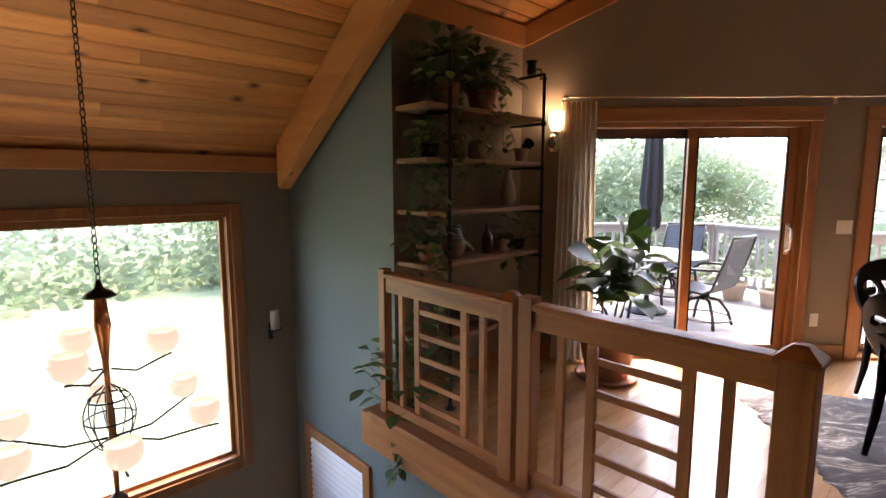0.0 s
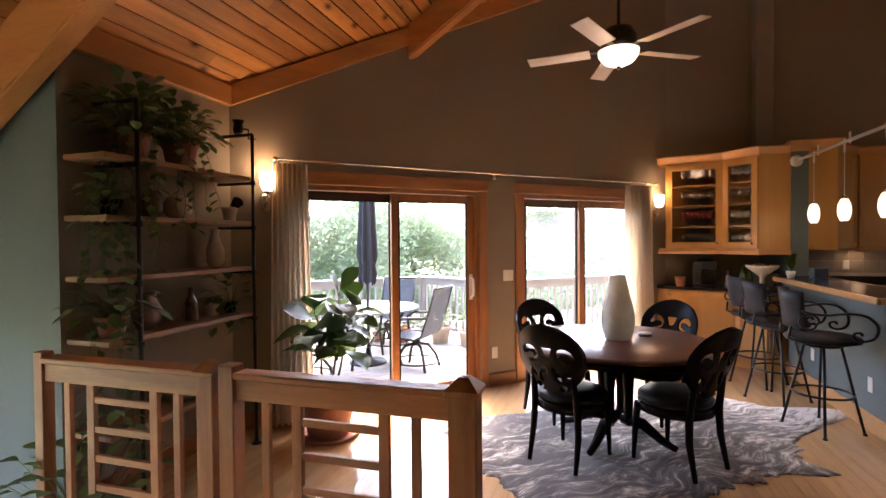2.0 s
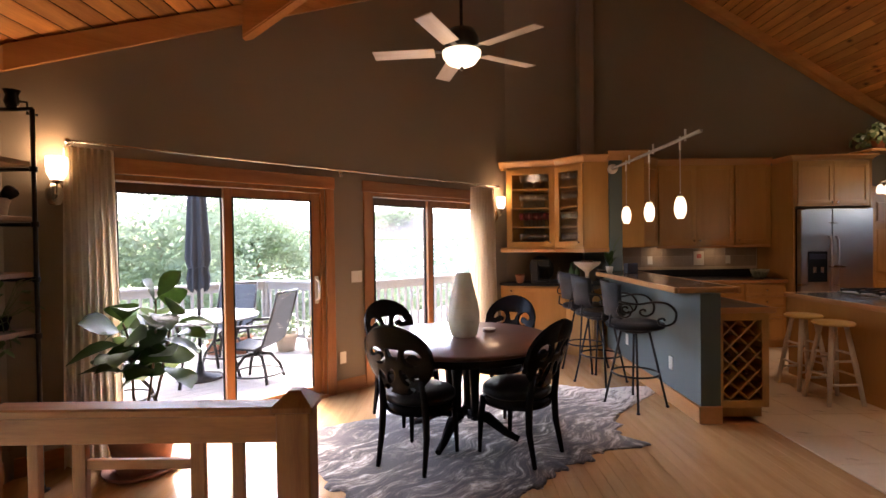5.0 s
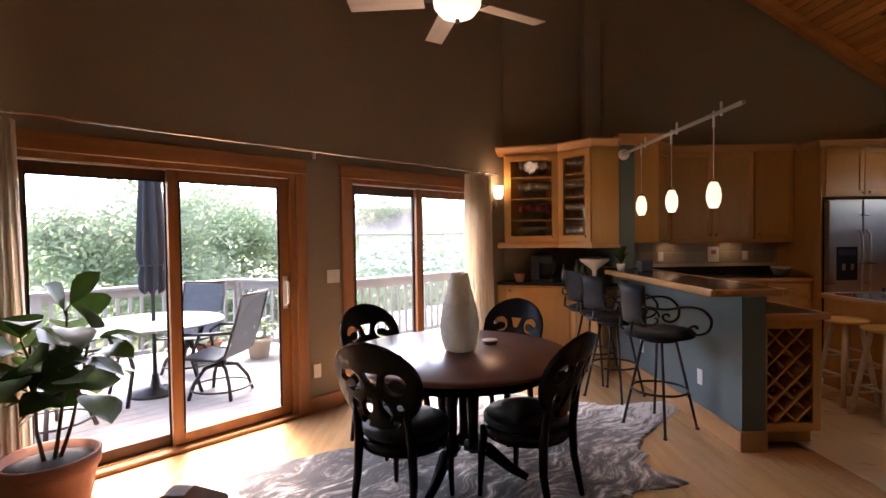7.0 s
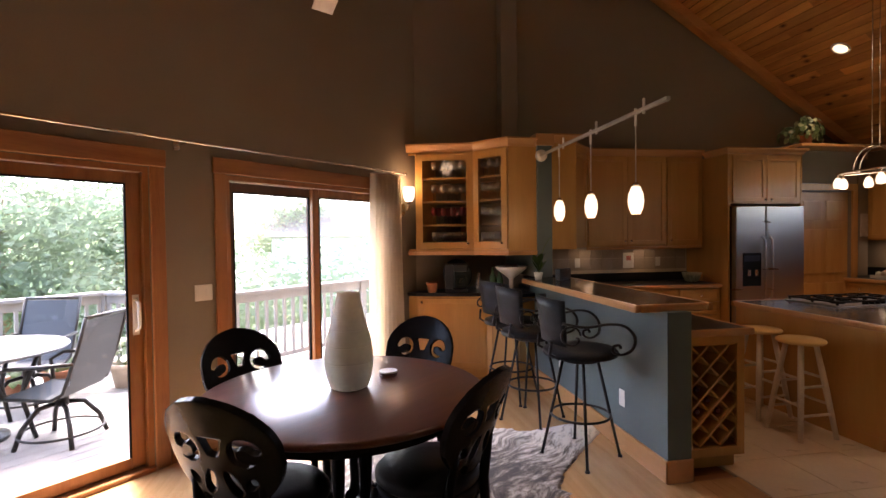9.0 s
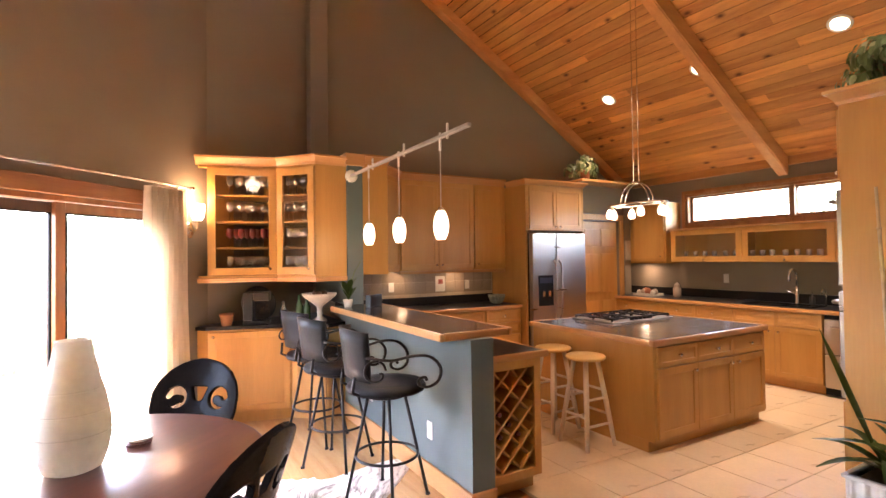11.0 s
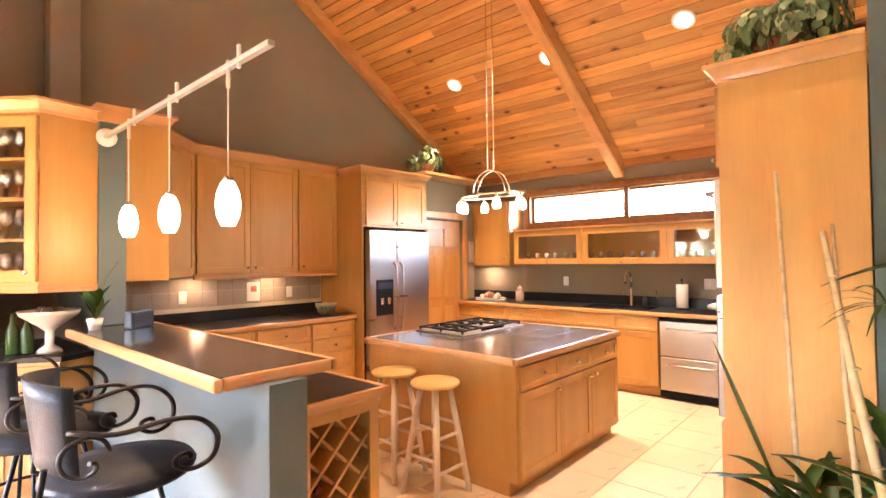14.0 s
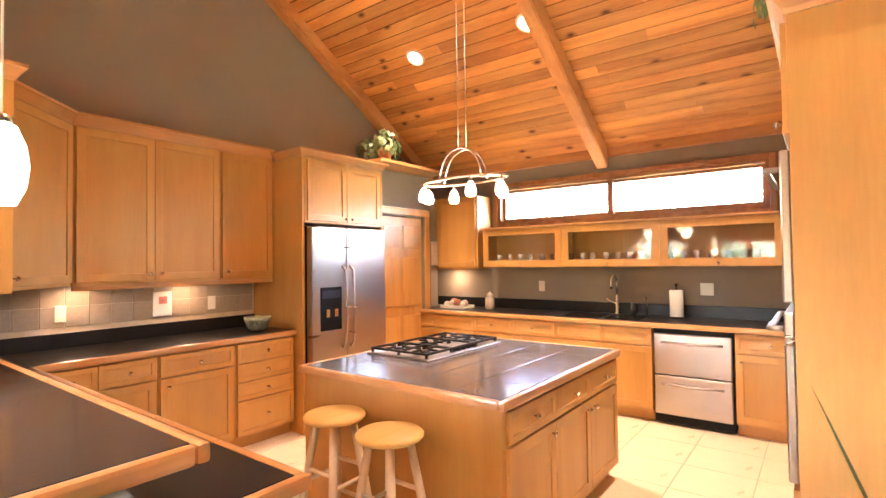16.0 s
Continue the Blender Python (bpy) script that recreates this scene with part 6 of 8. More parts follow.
# ---- stools ----
def bar_stool():
    c = thing("bar_stool", "black wrought iron bar stool with scrolled arms", "stool", group="stools at the bar")
    low = Matrix.Translation((0, 0, -0.035)) @ Matrix.Diagonal((1.2, 1.2, 1, 1))
    part("seat", lathe(bmesh.new(), [(0.17, 0.725), (0.205, 0.735), (0.212, 0.755), (0.20, 0.775), (0.12, 0.785), (0.001, 0.786)], 32), M_SEAT, c, "round black cushioned seat", low)
    part("swivel", lathe(bmesh.new(), [(0.10, 0.69), (0.12, 0.70), (0.12, 0.724), (0.10, 0.7245)], 20), M_IRON, c, m=low)
    for i in range(4):
        a = math.radians(80 + 90 * i)
        part("leg", tube(bmesh.new(), [(0.115 * math.cos(a), 0.115 * math.sin(a), 0.665), (0.195 * math.cos(a), 0.195 * math.sin(a), 0.3), (0.262 * math.cos(a), 0.262 * math.sin(a), 0.0)], 0.0105, 8), M_IRON, c)
        part("foot_pad", lathe(bmesh.new(), [(0.016, 0), (0.016, 0.012), (0.011, 0.016)], 10, (0.262 * math.cos(a), 0.262 * math.sin(a), 0)), M_IRON, c)
    part("foot_ring", tube(bmesh.new(), ring(0.197, 0.29, 36), 0.009, 8, True), M_IRON, c)
    bm = bmesh.new()
    rows = []
    for j in range(5):
        z = 0.83 + 0.30 * j / 4
        for rad in (0.215, 0.203):
            rows.append([bm.verts.new(((rad + 0.03 * j / 4) * math.sin(t), -(rad + 0.03 * j / 4) * math.cos(t), z + 0.012 * math.cos(2.2 * t))) for t in [math.radians(-52 + 104 * k / 12) for k in range(13)]])
    o, i_ = rows[0::2], rows[1::2]
    for s in (o, i_):
        for a, b in zip(s, s[1:]):
            for k in range(12):
                q = (a[k], a[k + 1], b[k + 1], b[k])
                bm.faces.new(q if s is o else q[::-1]).smooth = True
    for k in range(12):
        bm.faces.new((o[-1][k], o[-1][k + 1], i_[-1][k + 1], i_[-1][k]))
        bm.faces.new((o[0][k + 1], o[0][k], i_[0][k], i_[0][k + 1]))
    for j in range(4):
        bm.faces.new((o[j + 1][0], i_[j + 1][0], i_[j][0], o[j][0]))
        bm.faces.new((o[j][-1], i_[j][-1], i_[j + 1][-1], o[j + 1][-1]))
    part("backrest", bm, M_SEAT, c, "curved black leather back", low)
    for sx in (-1, 1):
        part("back_support", tube(bmesh.new(), [(sx * 0.10, -0.15, 0.73), (sx * 0.12, -0.21, 0.77), (sx * 0.125, -0.20, 0.86)], 0.009, 8), M_IRON, c, m=low)
        pts = [(sx * 0.175, -0.155, 0.98), (sx * 0.235, -0.05, 0.965), (sx * 0.255, 0.06, 0.985), (sx * 0.255, 0.15, 0.97), (sx * 0.25, 0.205, 0.90), (sx * 0.235, 0.20, 0.82), (sx * 0.225, 0.15, 0.785), (sx * 0.222, 0.105, 0.80), (sx * 0.224, 0.10, 0.835), (sx * 0.226, 0.13, 0.845), (sx * 0.226, 0.14, 0.825)]
        part("arm", tube(bmesh.new(), smooth(pts), 0.009, 8), M_IRON, c, "scrolled iron arm", low)
        sp = [(sx * (0.185 + 0.01 * q), -0.13 + 0.07 * math.cos(0.62 * q) * (1 - q / 16), 0.90 + 0.075 * math.sin(0.62 * q) * (1 - q / 16)) for q in range(13)]
        part("scroll", tube(bmesh.new(), smooth(sp, 3), 0.007, 6), M_IRON, c, m=low)
    return c


bs_ = bar_stool()
bar_spots = [(1.74, 4.93, -96), (1.66, 5.66, -86), (1.66, 6.22, -80)]
v, u, r = bar_spots[0]
bs_.matrix_basis = KM @ pose(v, u, 0.0, 0, 0, r)
for v, u, r in bar_spots[1:]:
    copy_thing(bs_, KM @ pose(v, u, 0.0, 0, 0, r))


def wood_stool():
    c = thing("wooden_stool", "round birch stool with whitewashed legs", "stool", group="stools at the island")
    part("seat", lathe(bmesh.new(), [(0.10, 0.685), (0.15, 0.687), (0.16, 0.698), (0.16, 0.708), (0.15, 0.717), (0.001, 0.72)], 32), M_STOOLT, c, "honey coloured round seat")
    for i in range(4):
        a = math.radians(45 + 90 * i)
        part("leg", tube(bmesh.new(), [(0.09 * math.cos(a), 0.09 * math.sin(a), 0.69), (0.152 * math.cos(a), 0.152 * math.sin(a), 0.36), (0.215 * math.cos(a), 0.215 * math.sin(a), 0.0)], [0.019, 0.022, 0.017], 10), M_STOOLW, c)
    for z, pair in ((0.18, 0), (0.25, 1), (0.38, 0), (0.44, 1)):
        rad = 0.215 - 0.178 * z
        for s in (0, 2):
            a, b = math.radians(45 + 90 * (s + pair)), math.radians(135 + 90 * (s + pair))
            part("rung", tube(bmesh.new(), [(rad * math.cos(a), rad * math.sin(a), z), (rad * math.cos(b), rad * math.sin(b), z)], 0.011, 8), M_STOOLW, c)
    return c


ws = wood_stool()
ws.matrix_basis = KM @ pose(3.56, 5.39, 0.0, 0, 0, 0)
copy_thing(ws, KM @ pose(3.515, 4.957, 0.0, 0, 0, 0))

# ---- lamps ----
fan = thing("ceiling_fan", "five-blade ceiling fan with a lit frosted bowl", "fan", Matrix.Translation((3.135, 2.84, 2.905)))
top = roof((3.135 - 2.84) / R2) - 2.905
part("downrod", tube(bmesh.new(), [(0, 0, 0.1), (0, 0, top)], 0.012, 10), M_IRON, fan)
part("canopy", lathe(bmesh.new(), [(0.03, top - 0.09), (0.075, top - 0.02), (0.075, top)], 20), M_IRON, fan)
part("motor", lathe(bmesh.new(), [(0.02, 0.14), (0.10, 0.12), (0.13, 0.06), (0.125, 0.0), (0.10, -0.03), (0.09, -0.04)], 28), M_IRON, fan)
part("light_bowl", lathe(bmesh.new(), [(0.10, -0.03), (0.145, -0.035), (0.14, -0.07), (0.105, -0.115), (0.05, -0.14), (0.001, -0.145)], 28), M_GLOWW, fan, "glowing frosted glass bowl")
part("finial", lathe(bmesh.new(), [(0.012, -0.145), (0.016, -0.155), (0.006, -0.17), (0.001, -0.172)], 12), M_IRON, fan)
M_BLADE = wood("fan_blade", (0.50, 0.40, 0.30), (0.40, 0.30, 0.21), 0.4, 0, 9, 0, False, 0.05)
for i in range(5):
    a = 129.4 + 72 * i
    b = part("blade", boxes((0.20, 0.66, -0.062, 0.062, -0.004, 0.004, 0.003)), M_BLADE, fan, m=pose(0, 0, -0.03, 0, 0, a) @ pose(0, 0, 0, 9))
    part("blade_iron", boxes((0.10, 0.25, -0.02, 0.02, 0.004, 0.010, 0.002)), M_IRON, b)
lamp("fan_light", "POINT", (3.135, 2.84, 2.645), 0.7, (1.0, 0.74, 0.48), 0.10)

M_TRACK = mat("grey_track", (0.42, 0.40, 0.37), 0.4, 0.4)
tk = thing("track_light", "pale grey track light bar with three pendants by the post", "lamp", KM)
TZ = 2.325
part("track", boxes((2.095, 2.125, 4.49, PU - 0.03, TZ - 0.012, TZ + 0.012, 0.003)), M_TRACK, tk)
part("canopy", lathe(bmesh.new(), [(0.06, 0), (0.06, 0.02), (0.04, 0.035), (0.001, 0.036)], 22), M_WHITE, tk, m=Matrix.Translation((2.12, PU - 0.001, TZ)) @ pose(0, 0, 0, 90))
for u in (4.848, 5.50, 6.13):
    part("clip", boxes((2.103, 2.117, u - 0.008, u + 0.008, TZ - 0.09, TZ + 0.03, 0.002)), M_WHITE, tk)
    part("clip", boxes((2.103, 2.117, u - 0.105, u - 0.089, TZ - 0.03, TZ + 0.07, 0.002)), M_WHITE, tk)
    pn = part("pendant", lathe(bmesh.new(), [(0.028, 0.0), (0.046, 0.04), (0.052, 0.09), (0.046, 0.14), (0.028, 0.185), (0.022, 0.185), (0.04, 0.14), (0.046, 0.09), (0.04, 0.04), (0.024, 0.006)], 22, (2.11, u, 1.645), caps=False), M_GLOWW, tk, "glowing amber-white glass barrel shade")
    part("cord", tube(bmesh.new(), [(2.11, u, 1.83), (2.11, u, TZ - 0.085)], 0.003, 6), M_WHITE, pn)
    part("cap", lathe(bmesh.new(), [(0.022, 0.185), (0.022, 0.205), (0.008, 0.215)], 14, (2.11, u, 1.645)), M_CHROME, pn)
    lamp("pendant_light", "POINT", K(2.11, u, 1.60), 0.25, (1.0, 0.74, 0.44), 0.05)

kc = thing("island_chandelier", "nickel oval chandelier with small glass spots above the island", "lamp", KM)
cv, cu, cz = 4.36, 5.11, 2.00
part("ring_bar", tube(bmesh.new(), [(cv + 0.13 * math.cos(a), cu + 0.31 * math.sin(a), cz) for a in [k * 2 * math.pi / 36 for k in range(36)]], 0.010, 8, True), M_CHROME, kc)
for s in (-0.03, 0.03):
    part("arch", tube(bmesh.new(), [(cv + s, cu - 0.16, cz)] + [(cv + s, cu + 0.16 * -math.cos(a), cz + 0.20 * math.sin(a)) for a in [k * math.pi / 10 for k in range(1, 10)]] + [(cv + s, cu + 0.16, cz)], 0.007, 8), M_CHROME, kc)
    part("rod", tube(bmesh.new(), [(cv, cu + s, cz + 0.20), (cv, cu + s, roof(cv))], 0.004, 6), M_CHROME, kc)
for a in (0.5, 1.3, 2.2, 3.6, 4.4, 5.4):
    x, y = cv + 0.13 * math.cos(a), cu + 0.31 * math.sin(a)
    sp = part("spot_holder", tube(bmesh.new(), [(x, y, cz), (x, y, cz - 0.04)], 0.010, 8), M_CHROME, kc)
    part("spot_glass", lathe(bmesh.new(), [(0.014, -0.035), (0.028, -0.06), (0.034, -0.095), (0.026, -0.12), (0.001, -0.125)], 14, (x, y, cz)), M_GLOWW, sp, "glowing glass spot")
for dy in (-0.25, 0.25):
    lamp("chandelier_light", "POINT", K(cv, cu + dy, cz - 0.16), 0.38, (1.0, 0.76, 0.50), 0.06)

# the last light is added out of view to brighten the island front
for v, u in ((5.757, 6.654), (5.774, 5.377), (5.808, 4.052), (3.30, 3.80)):
    z = roof(v)
    cn = thing("recessed_light", "round recessed ceiling light, lit; the last of the four is added", "lamp", KM @ Matrix.Translation((v, u, z - 0.012)) @ pose(0, 0, 0, 0, math.degrees(math.atan(S2)), 0), "recessed lights")
    part("trim", lathe(bmesh.new(), [(0.075, -0.006), (0.095, -0.006), (0.10, 0.0), (0.075, 0.004)], 26, caps=False), M_WHITE, cn)
    part("lens", lathe(bmesh.new(), [(0.001, -0.004), (0.075, -0.004), (0.075, 0.003)], 24), M_GLOWW, cn, "glowing lens")
    lamp("can_light", "SPOT", K(v - 0.03, u, z - 0.05), 13.0, (1.0, 0.78, 0.54), 0.07, K(v - 0.03, u, 0))

for v, u, p in ((3.1, 7.57, 0.10), (3.9, 7.57, 0.10)):
    lamp("under_cabinet_light", "AREA", K(v, u, ZU0 - 0.02), p, (1.0, 0.70, 0.40), 0.12, K(v, u + 0.02, 0))
lamp("under_cabinet_light", "AREA", K(7.1, 7.2, 1.38), 0.22, (1.0, 0.74, 0.46), 0.12, K(7.12, 7.2, 0))

M_COPPER = mottled("copper", (0.55, 0.22, 0.09), 0.2, 0.3, 8, 0.1, 60, 0.8)
sc = thing("stair_chandelier", "iron stairwell chandelier with frosted tulip shades, lit", "lamp", Matrix.Translation((-1.515, 2.50, 0.05)))
topz = roof((-1.515 - 2.50) / R2) - 0.05
for i in range(int((topz - 1.02) / 0.035)):
    z = 1.02 + i * 0.035
    part("chain_link", tube(bmesh.new(), [((0.011 * math.cos(a) if i % 2 else 0), (0 if i % 2 else 0.011 * math.cos(a)), z + 0.022 * math.sin(a)) for a in [k * math.pi / 4 for k in range(8)]], 0.003, 5, True), M_IRON, sc)
part("hood", lathe(bmesh.new(), [(0.07, 0.93), (0.055, 0.95), (0.02, 0.97), (0.008, 1.01)], 18), M_IRON, sc)
part("column", lathe(bmesh.new(), [(0.010, -0.08), (0.016, 0.2), (0.011, 0.45), (0.015, 0.62), (0.036, 0.80), (0.024, 0.93)], 14), M_COPPER, sc)
part("bottom_finial", lathe(bmesh.new(), [(0.001, -0.15), (0.012, -0.13), (0.03, -0.11), (0.045, -0.075), (0.015, -0.04)], 14), M_BROWNG, sc)
for zr, rr_ in ((0.44, 0.085), (0.34, 0.105)):
    part("hoop", tube(bmesh.new(), ring(rr_, zr, 24), 0.005, 6, True), M_IRON, sc)
for i in range(8):                     # bars of the small cage round the column
    a = math.radians(45 * i)
    part("cage_bar", tube(bmesh.new(), smooth([(rr_ * math.cos(a), rr_ * math.sin(a), zr) for rr_, zr in ((0.02, 0.50), (0.085, 0.44), (0.108, 0.34), (0.07, 0.22), (0.02, 0.17))], 3), 0.0035, 5), M_IRON, sc)
M_TULIP = mat("lit_tulip_glass", (0.85, 0.78, 0.66), 0.5, 0, (1.0, 0.82, 0.60), 0.046)
for tier, (n, rad, z, ph) in enumerate(((6, 0.42, 0.26, 0.2), (3, 0.24, 0.60, 0.6))):
    for i in range(n):
        a = ph + 2 * math.pi * i / n
        c_, s_ = math.cos(a), math.sin(a)
        arm = part("arm", tube(bmesh.new(), [(0.02 * c_, 0.02 * s_, z - 0.02), (rad * 0.5 * c_, rad * 0.5 * s_, z - 0.05), (rad * c_, rad * s_, z), (rad * 1.15 * c_, rad * 1.15 * s_, z + 0.01)], 0.006, 6), M_IRON, sc)
        part("shade", lathe(bmesh.new(), [(0.02, 0.0), (0.06, 0.03), (0.075, 0.08), (0.065, 0.12), (0.06, 0.12), (0.068, 0.08), (0.05, 0.035)], 16, (rad * c_, rad * s_, z + 0.012), caps=False), M_TULIP, arm, "frosted tulip shade")
lamp("stair_light", "SPOT", (-1.515, 2.50, 0.75), 5.0, (1.0, 0.66, 0.36), 0.2, (-1.515, 2.50, 3.0))


# ---- small things in the kitchen ----
M_WINE = glass("wine_glass_clear", (0.86, 0.86, 0.84), 0.25, 0.42)
M_REDG = mottled("ruby_glass", (0.20, 0.025, 0.03), 0.2, 0.15, 8, 0.02)
M_CREAM = mottled("cream_ceramic", (0.62, 0.58, 0.50), 0.1, 0.3, 8, 0.1)
M_BLKP = mottled("black_plastic", (0.02, 0.02, 0.022), 0.3, 0.35, 8, 0.1)
M_GRN = mottled("green_glass_bottle", (0.05, 0.10, 0.03), 0.2, 0.15, 6, 0.02)
M_PAPER = mottled("paper_towel", (0.78, 0.76, 0.72), 0.04, 0.9, 8, 0.4, 120)


def stemware(at, material, label, h=0.18, r=0.034):
    g = thing("wine_glass", label, "glass", Matrix.Translation(at), "glasses in the cabinet")
    part("bowl", lathe(bmesh.new(), [(0.004, h * 0.45), (r * 0.8, h * 0.55), (r, h * 0.72), (r * 0.8, h), (r * 0.75, h), (r * 0.94, h * 0.72), (r * 0.74, h * 0.57)], 16, caps=False), material, g)
    part("stem", lathe(bmesh.new(), [(0.03, 0), (0.03, 0.003), (0.004, 0.01), (0.003, h * 0.45)], 14), M_WINE, g)
    return g


first = {}
for k, z in enumerate((ZG0 + 0.021, 1.649, 1.899, 2.149)):
    red = k == 1
    for row, (x0, y0, x1, y1, n) in enumerate(((5.78, 4.31, 6.0, 3.97, 4), (6.0, 3.80, 5.985, 3.52, 3), (5.90, 4.32, 6.12, 4.0, 4), (6.12, 3.82, 6.1, 3.52, 3))):
        for i in range(n):
            f = (i + 0.5) / n
            at = (x0 + (x1 - x0) * f, y0 + (y1 - y0) * f, z)
            key = red and row in (0, 2)
            if key not in first:
                first[key] = stemware(at, M_REDG if key else M_WINE, "red wine glass standing on a cabinet shelf" if key else "clear stemmed wine glass standing on a cabinet shelf")
            else:
                copy_thing(first[key], Matrix.Translation(at))

tm = thing("tumbler", "clear glass tumbler in the wall cabinet", "glass", KM @ Matrix.Translation((7.1, 3.8, gz0 + 0.021)), "tumblers in the wall cabinet")
part("body", lathe(bmesh.new(), [(0.028, 0), (0.036, 0.13), (0.034, 0.13), (0.026, 0.006)], 14), M_WINE, tm)
rq = random.Random(2)
for i in range(21):
    copy_thing(tm, KM @ pose(7.06 + rq.uniform(-0.02, 0.1), 3.9 + i * 0.127, gz0 + 0.021) @ Matrix.Diagonal((1, 1, 1, 1)))

# counter below the glass cabinet
CT = 0.9155
p = thing("clay_cup", "small orange terracotta pot on the counter", "pot", Matrix.Translation((5.72, 4.24, CT)))
part("body", lathe(bmesh.new(), [(0.045, 0), (0.06, 0.09), (0.064, 0.09), (0.064, 0.115), (0.056, 0.115), (0.05, 0.03)], 22), M_TERRA, p)
p = thing("coffee_maker", "black coffee maker with a glass jug", "coffee maker", pose(5.93, 4.06, CT, 0, 0, 30))
part("base", boxes((-0.10, 0.10, -0.12, 0.12, 0, 0.035, 0.008)), M_BLKP, p)
part("tower", boxes((-0.10, 0.10, 0.03, 0.12, 0.036, 0.30, 0.01)), M_BLKP, p)
part("head", boxes((-0.10, 0.10, -0.12, 0.03, 0.22, 0.30, 0.012)), M_BLKP, p)
part("jug", lathe(bmesh.new(), [(0.05, 0.037), (0.065, 0.08), (0.06, 0.14), (0.045, 0.18), (0.04, 0.18), (0.055, 0.13), (0.06, 0.08)], 20, (0, -0.05, 0)), M_GLASSD, p)
p = thing("serving_tray", "round black tray leaning against the wall", "tray", pose(6.12, 4.18, CT + 0.17, 78, 0, -30))
part("disc", lathe(bmesh.new(), [(0.001, 0), (0.17, 0), (0.18, 0.012), (0.17, 0.02), (0.16, 0.008), (0.001, 0.008)], 36), M_BLKP, p)
for i, (x, y, h, mt, lb) in enumerate(((6.12, 3.72, 0.26, M_GRN, "tall green glass bottle on the counter"), (6.16, 3.66, 0.24, M_GRN, "green glass bottle on the counter"), (6.06, 3.86, 0.2, M_WINE, "clear glass carafe on the counter"))):
    jar("bottle", lb, "bottle", [(0.034, 0), (0.036, 0.01), (0.036, h * 0.6), (0.014, h * 0.78), (0.013, h), (0.010, h), (0.010, h * 0.8)], (x, y, CT), mt, 18)
p = thing("pedestal_bowl", "cream pedestal bowl with dark fruit", "bowl", Matrix.Translation((6.16, 3.52, CT)))
part("body", lathe(bmesh.new(), [(0.07, 0), (0.065, 0.02), (0.025, 0.05), (0.025, 0.14), (0.07, 0.18), (0.155, 0.245), (0.17, 0.275), (0.158, 0.273), (0.06, 0.20)], 28), M_CREAM, p)
for i in range(4):
    part("fruit", lathe(bmesh.new(), [(0.002, -0.03), (0.022, -0.022), (0.032, 0), (0.022, 0.024), (0.002, 0.03)], 12, (0.045 * math.cos(i * 1.7), 0.045 * math.sin(i * 1.7), 0.272)), M_BROWNG, p)

# on the bar
BTZ = 1.0785
p = thing("orchid", "orchid with thick leaves in a small white pot on the bar", "plant", KM @ Matrix.Translation((2.02, 6.45, BTZ)))
part("pot", lathe(bmesh.new(), [(0.032, 0), (0.045, 0.07), (0.04, 0.07), (0.03, 0.01)], 20), M_WHITE, p)
for i in range(7):
    a = i * 0.95
    bm = bmesh.new()
    leaf(bm, (0, 0, 0.05 + 0.015 * i), (math.cos(a) * 0.45, math.sin(a) * 0.45, 0.9), (0, 0, 1), 0.20, 0.065, 0.2)
    part("leaf", bm, M_LEAF, p)
part("stalk", tube(bmesh.new(), [(0, 0, 0.05), (0.02, 0.0, 0.2), (0.06, -0.02, 0.33), (0.11, -0.05, 0.42)], 0.003, 5), M_LEAFP, p)
p = thing("radio", "small grey table radio on the bar", "radio", KM @ pose(2.24, 6.36, BTZ, 0, 0, 35))
part("case", boxes((-0.10, 0.10, -0.03, 0.03, 0, 0.11, 0.012)), M_BLKP, p)
part("speaker", boxes((-0.085, 0.085, -0.033, -0.0305, 0.015, 0.095, 0.003)), M_BLKP, p)

# gable counter and backsplash
p = thing("mosaic_bowl", "pale green patterned bowl on the worktop", "bowl", KM @ Matrix.Translation((4.36, 7.34, 0.9125)))
part("body", lathe(bmesh.new(), [(0.05, 0), (0.08, 0.02), (0.11, 0.09), (0.115, 0.12), (0.105, 0.12), (0.07, 0.03)], 26), mottled("mosaic_glaze", (0.30, 0.34, 0.26), 0.5, 0.3, 30, 0.1), p)
for v, z, nm in ((3.02, 1.10, 0), (4.14, 1.10, 0), (3.72, 1.08, 1)):
    if nm:
        p = thing("notice_tile", "white decorated tile hanging on the backsplash", "tile", KM)
        part("board", boxes((v - 0.075, v + 0.075, GAB - 0.022, GAB - 0.0135, z, z + 0.20, 0.003)), M_WHITE, p)
        part("picture", boxes((v - 0.03, v + 0.035, GAB - 0.0235, GAB - 0.022, z + 0.1, z + 0.16)), mottled("red_print", (0.5, 0.15, 0.12), 0.5, 0.6, 40), p)
    else:
        p = thing("outlet_plate", "white outlet plate on the tile backsplash", "outlet", KM)
        part("plate", boxes((v - 0.036, v + 0.036, GAB - 0.02, GAB - 0.0135, z, z + 0.118, 0.003)), M_WHITE, p)
        for dz in (0.035, 0.083):
            part("socket", boxes((v - 0.016, v + 0.016, GAB - 0.022, GAB - 0.0195, z + dz - 0.014, z + dz + 0.014, 0.002)), M_WHITE, p)

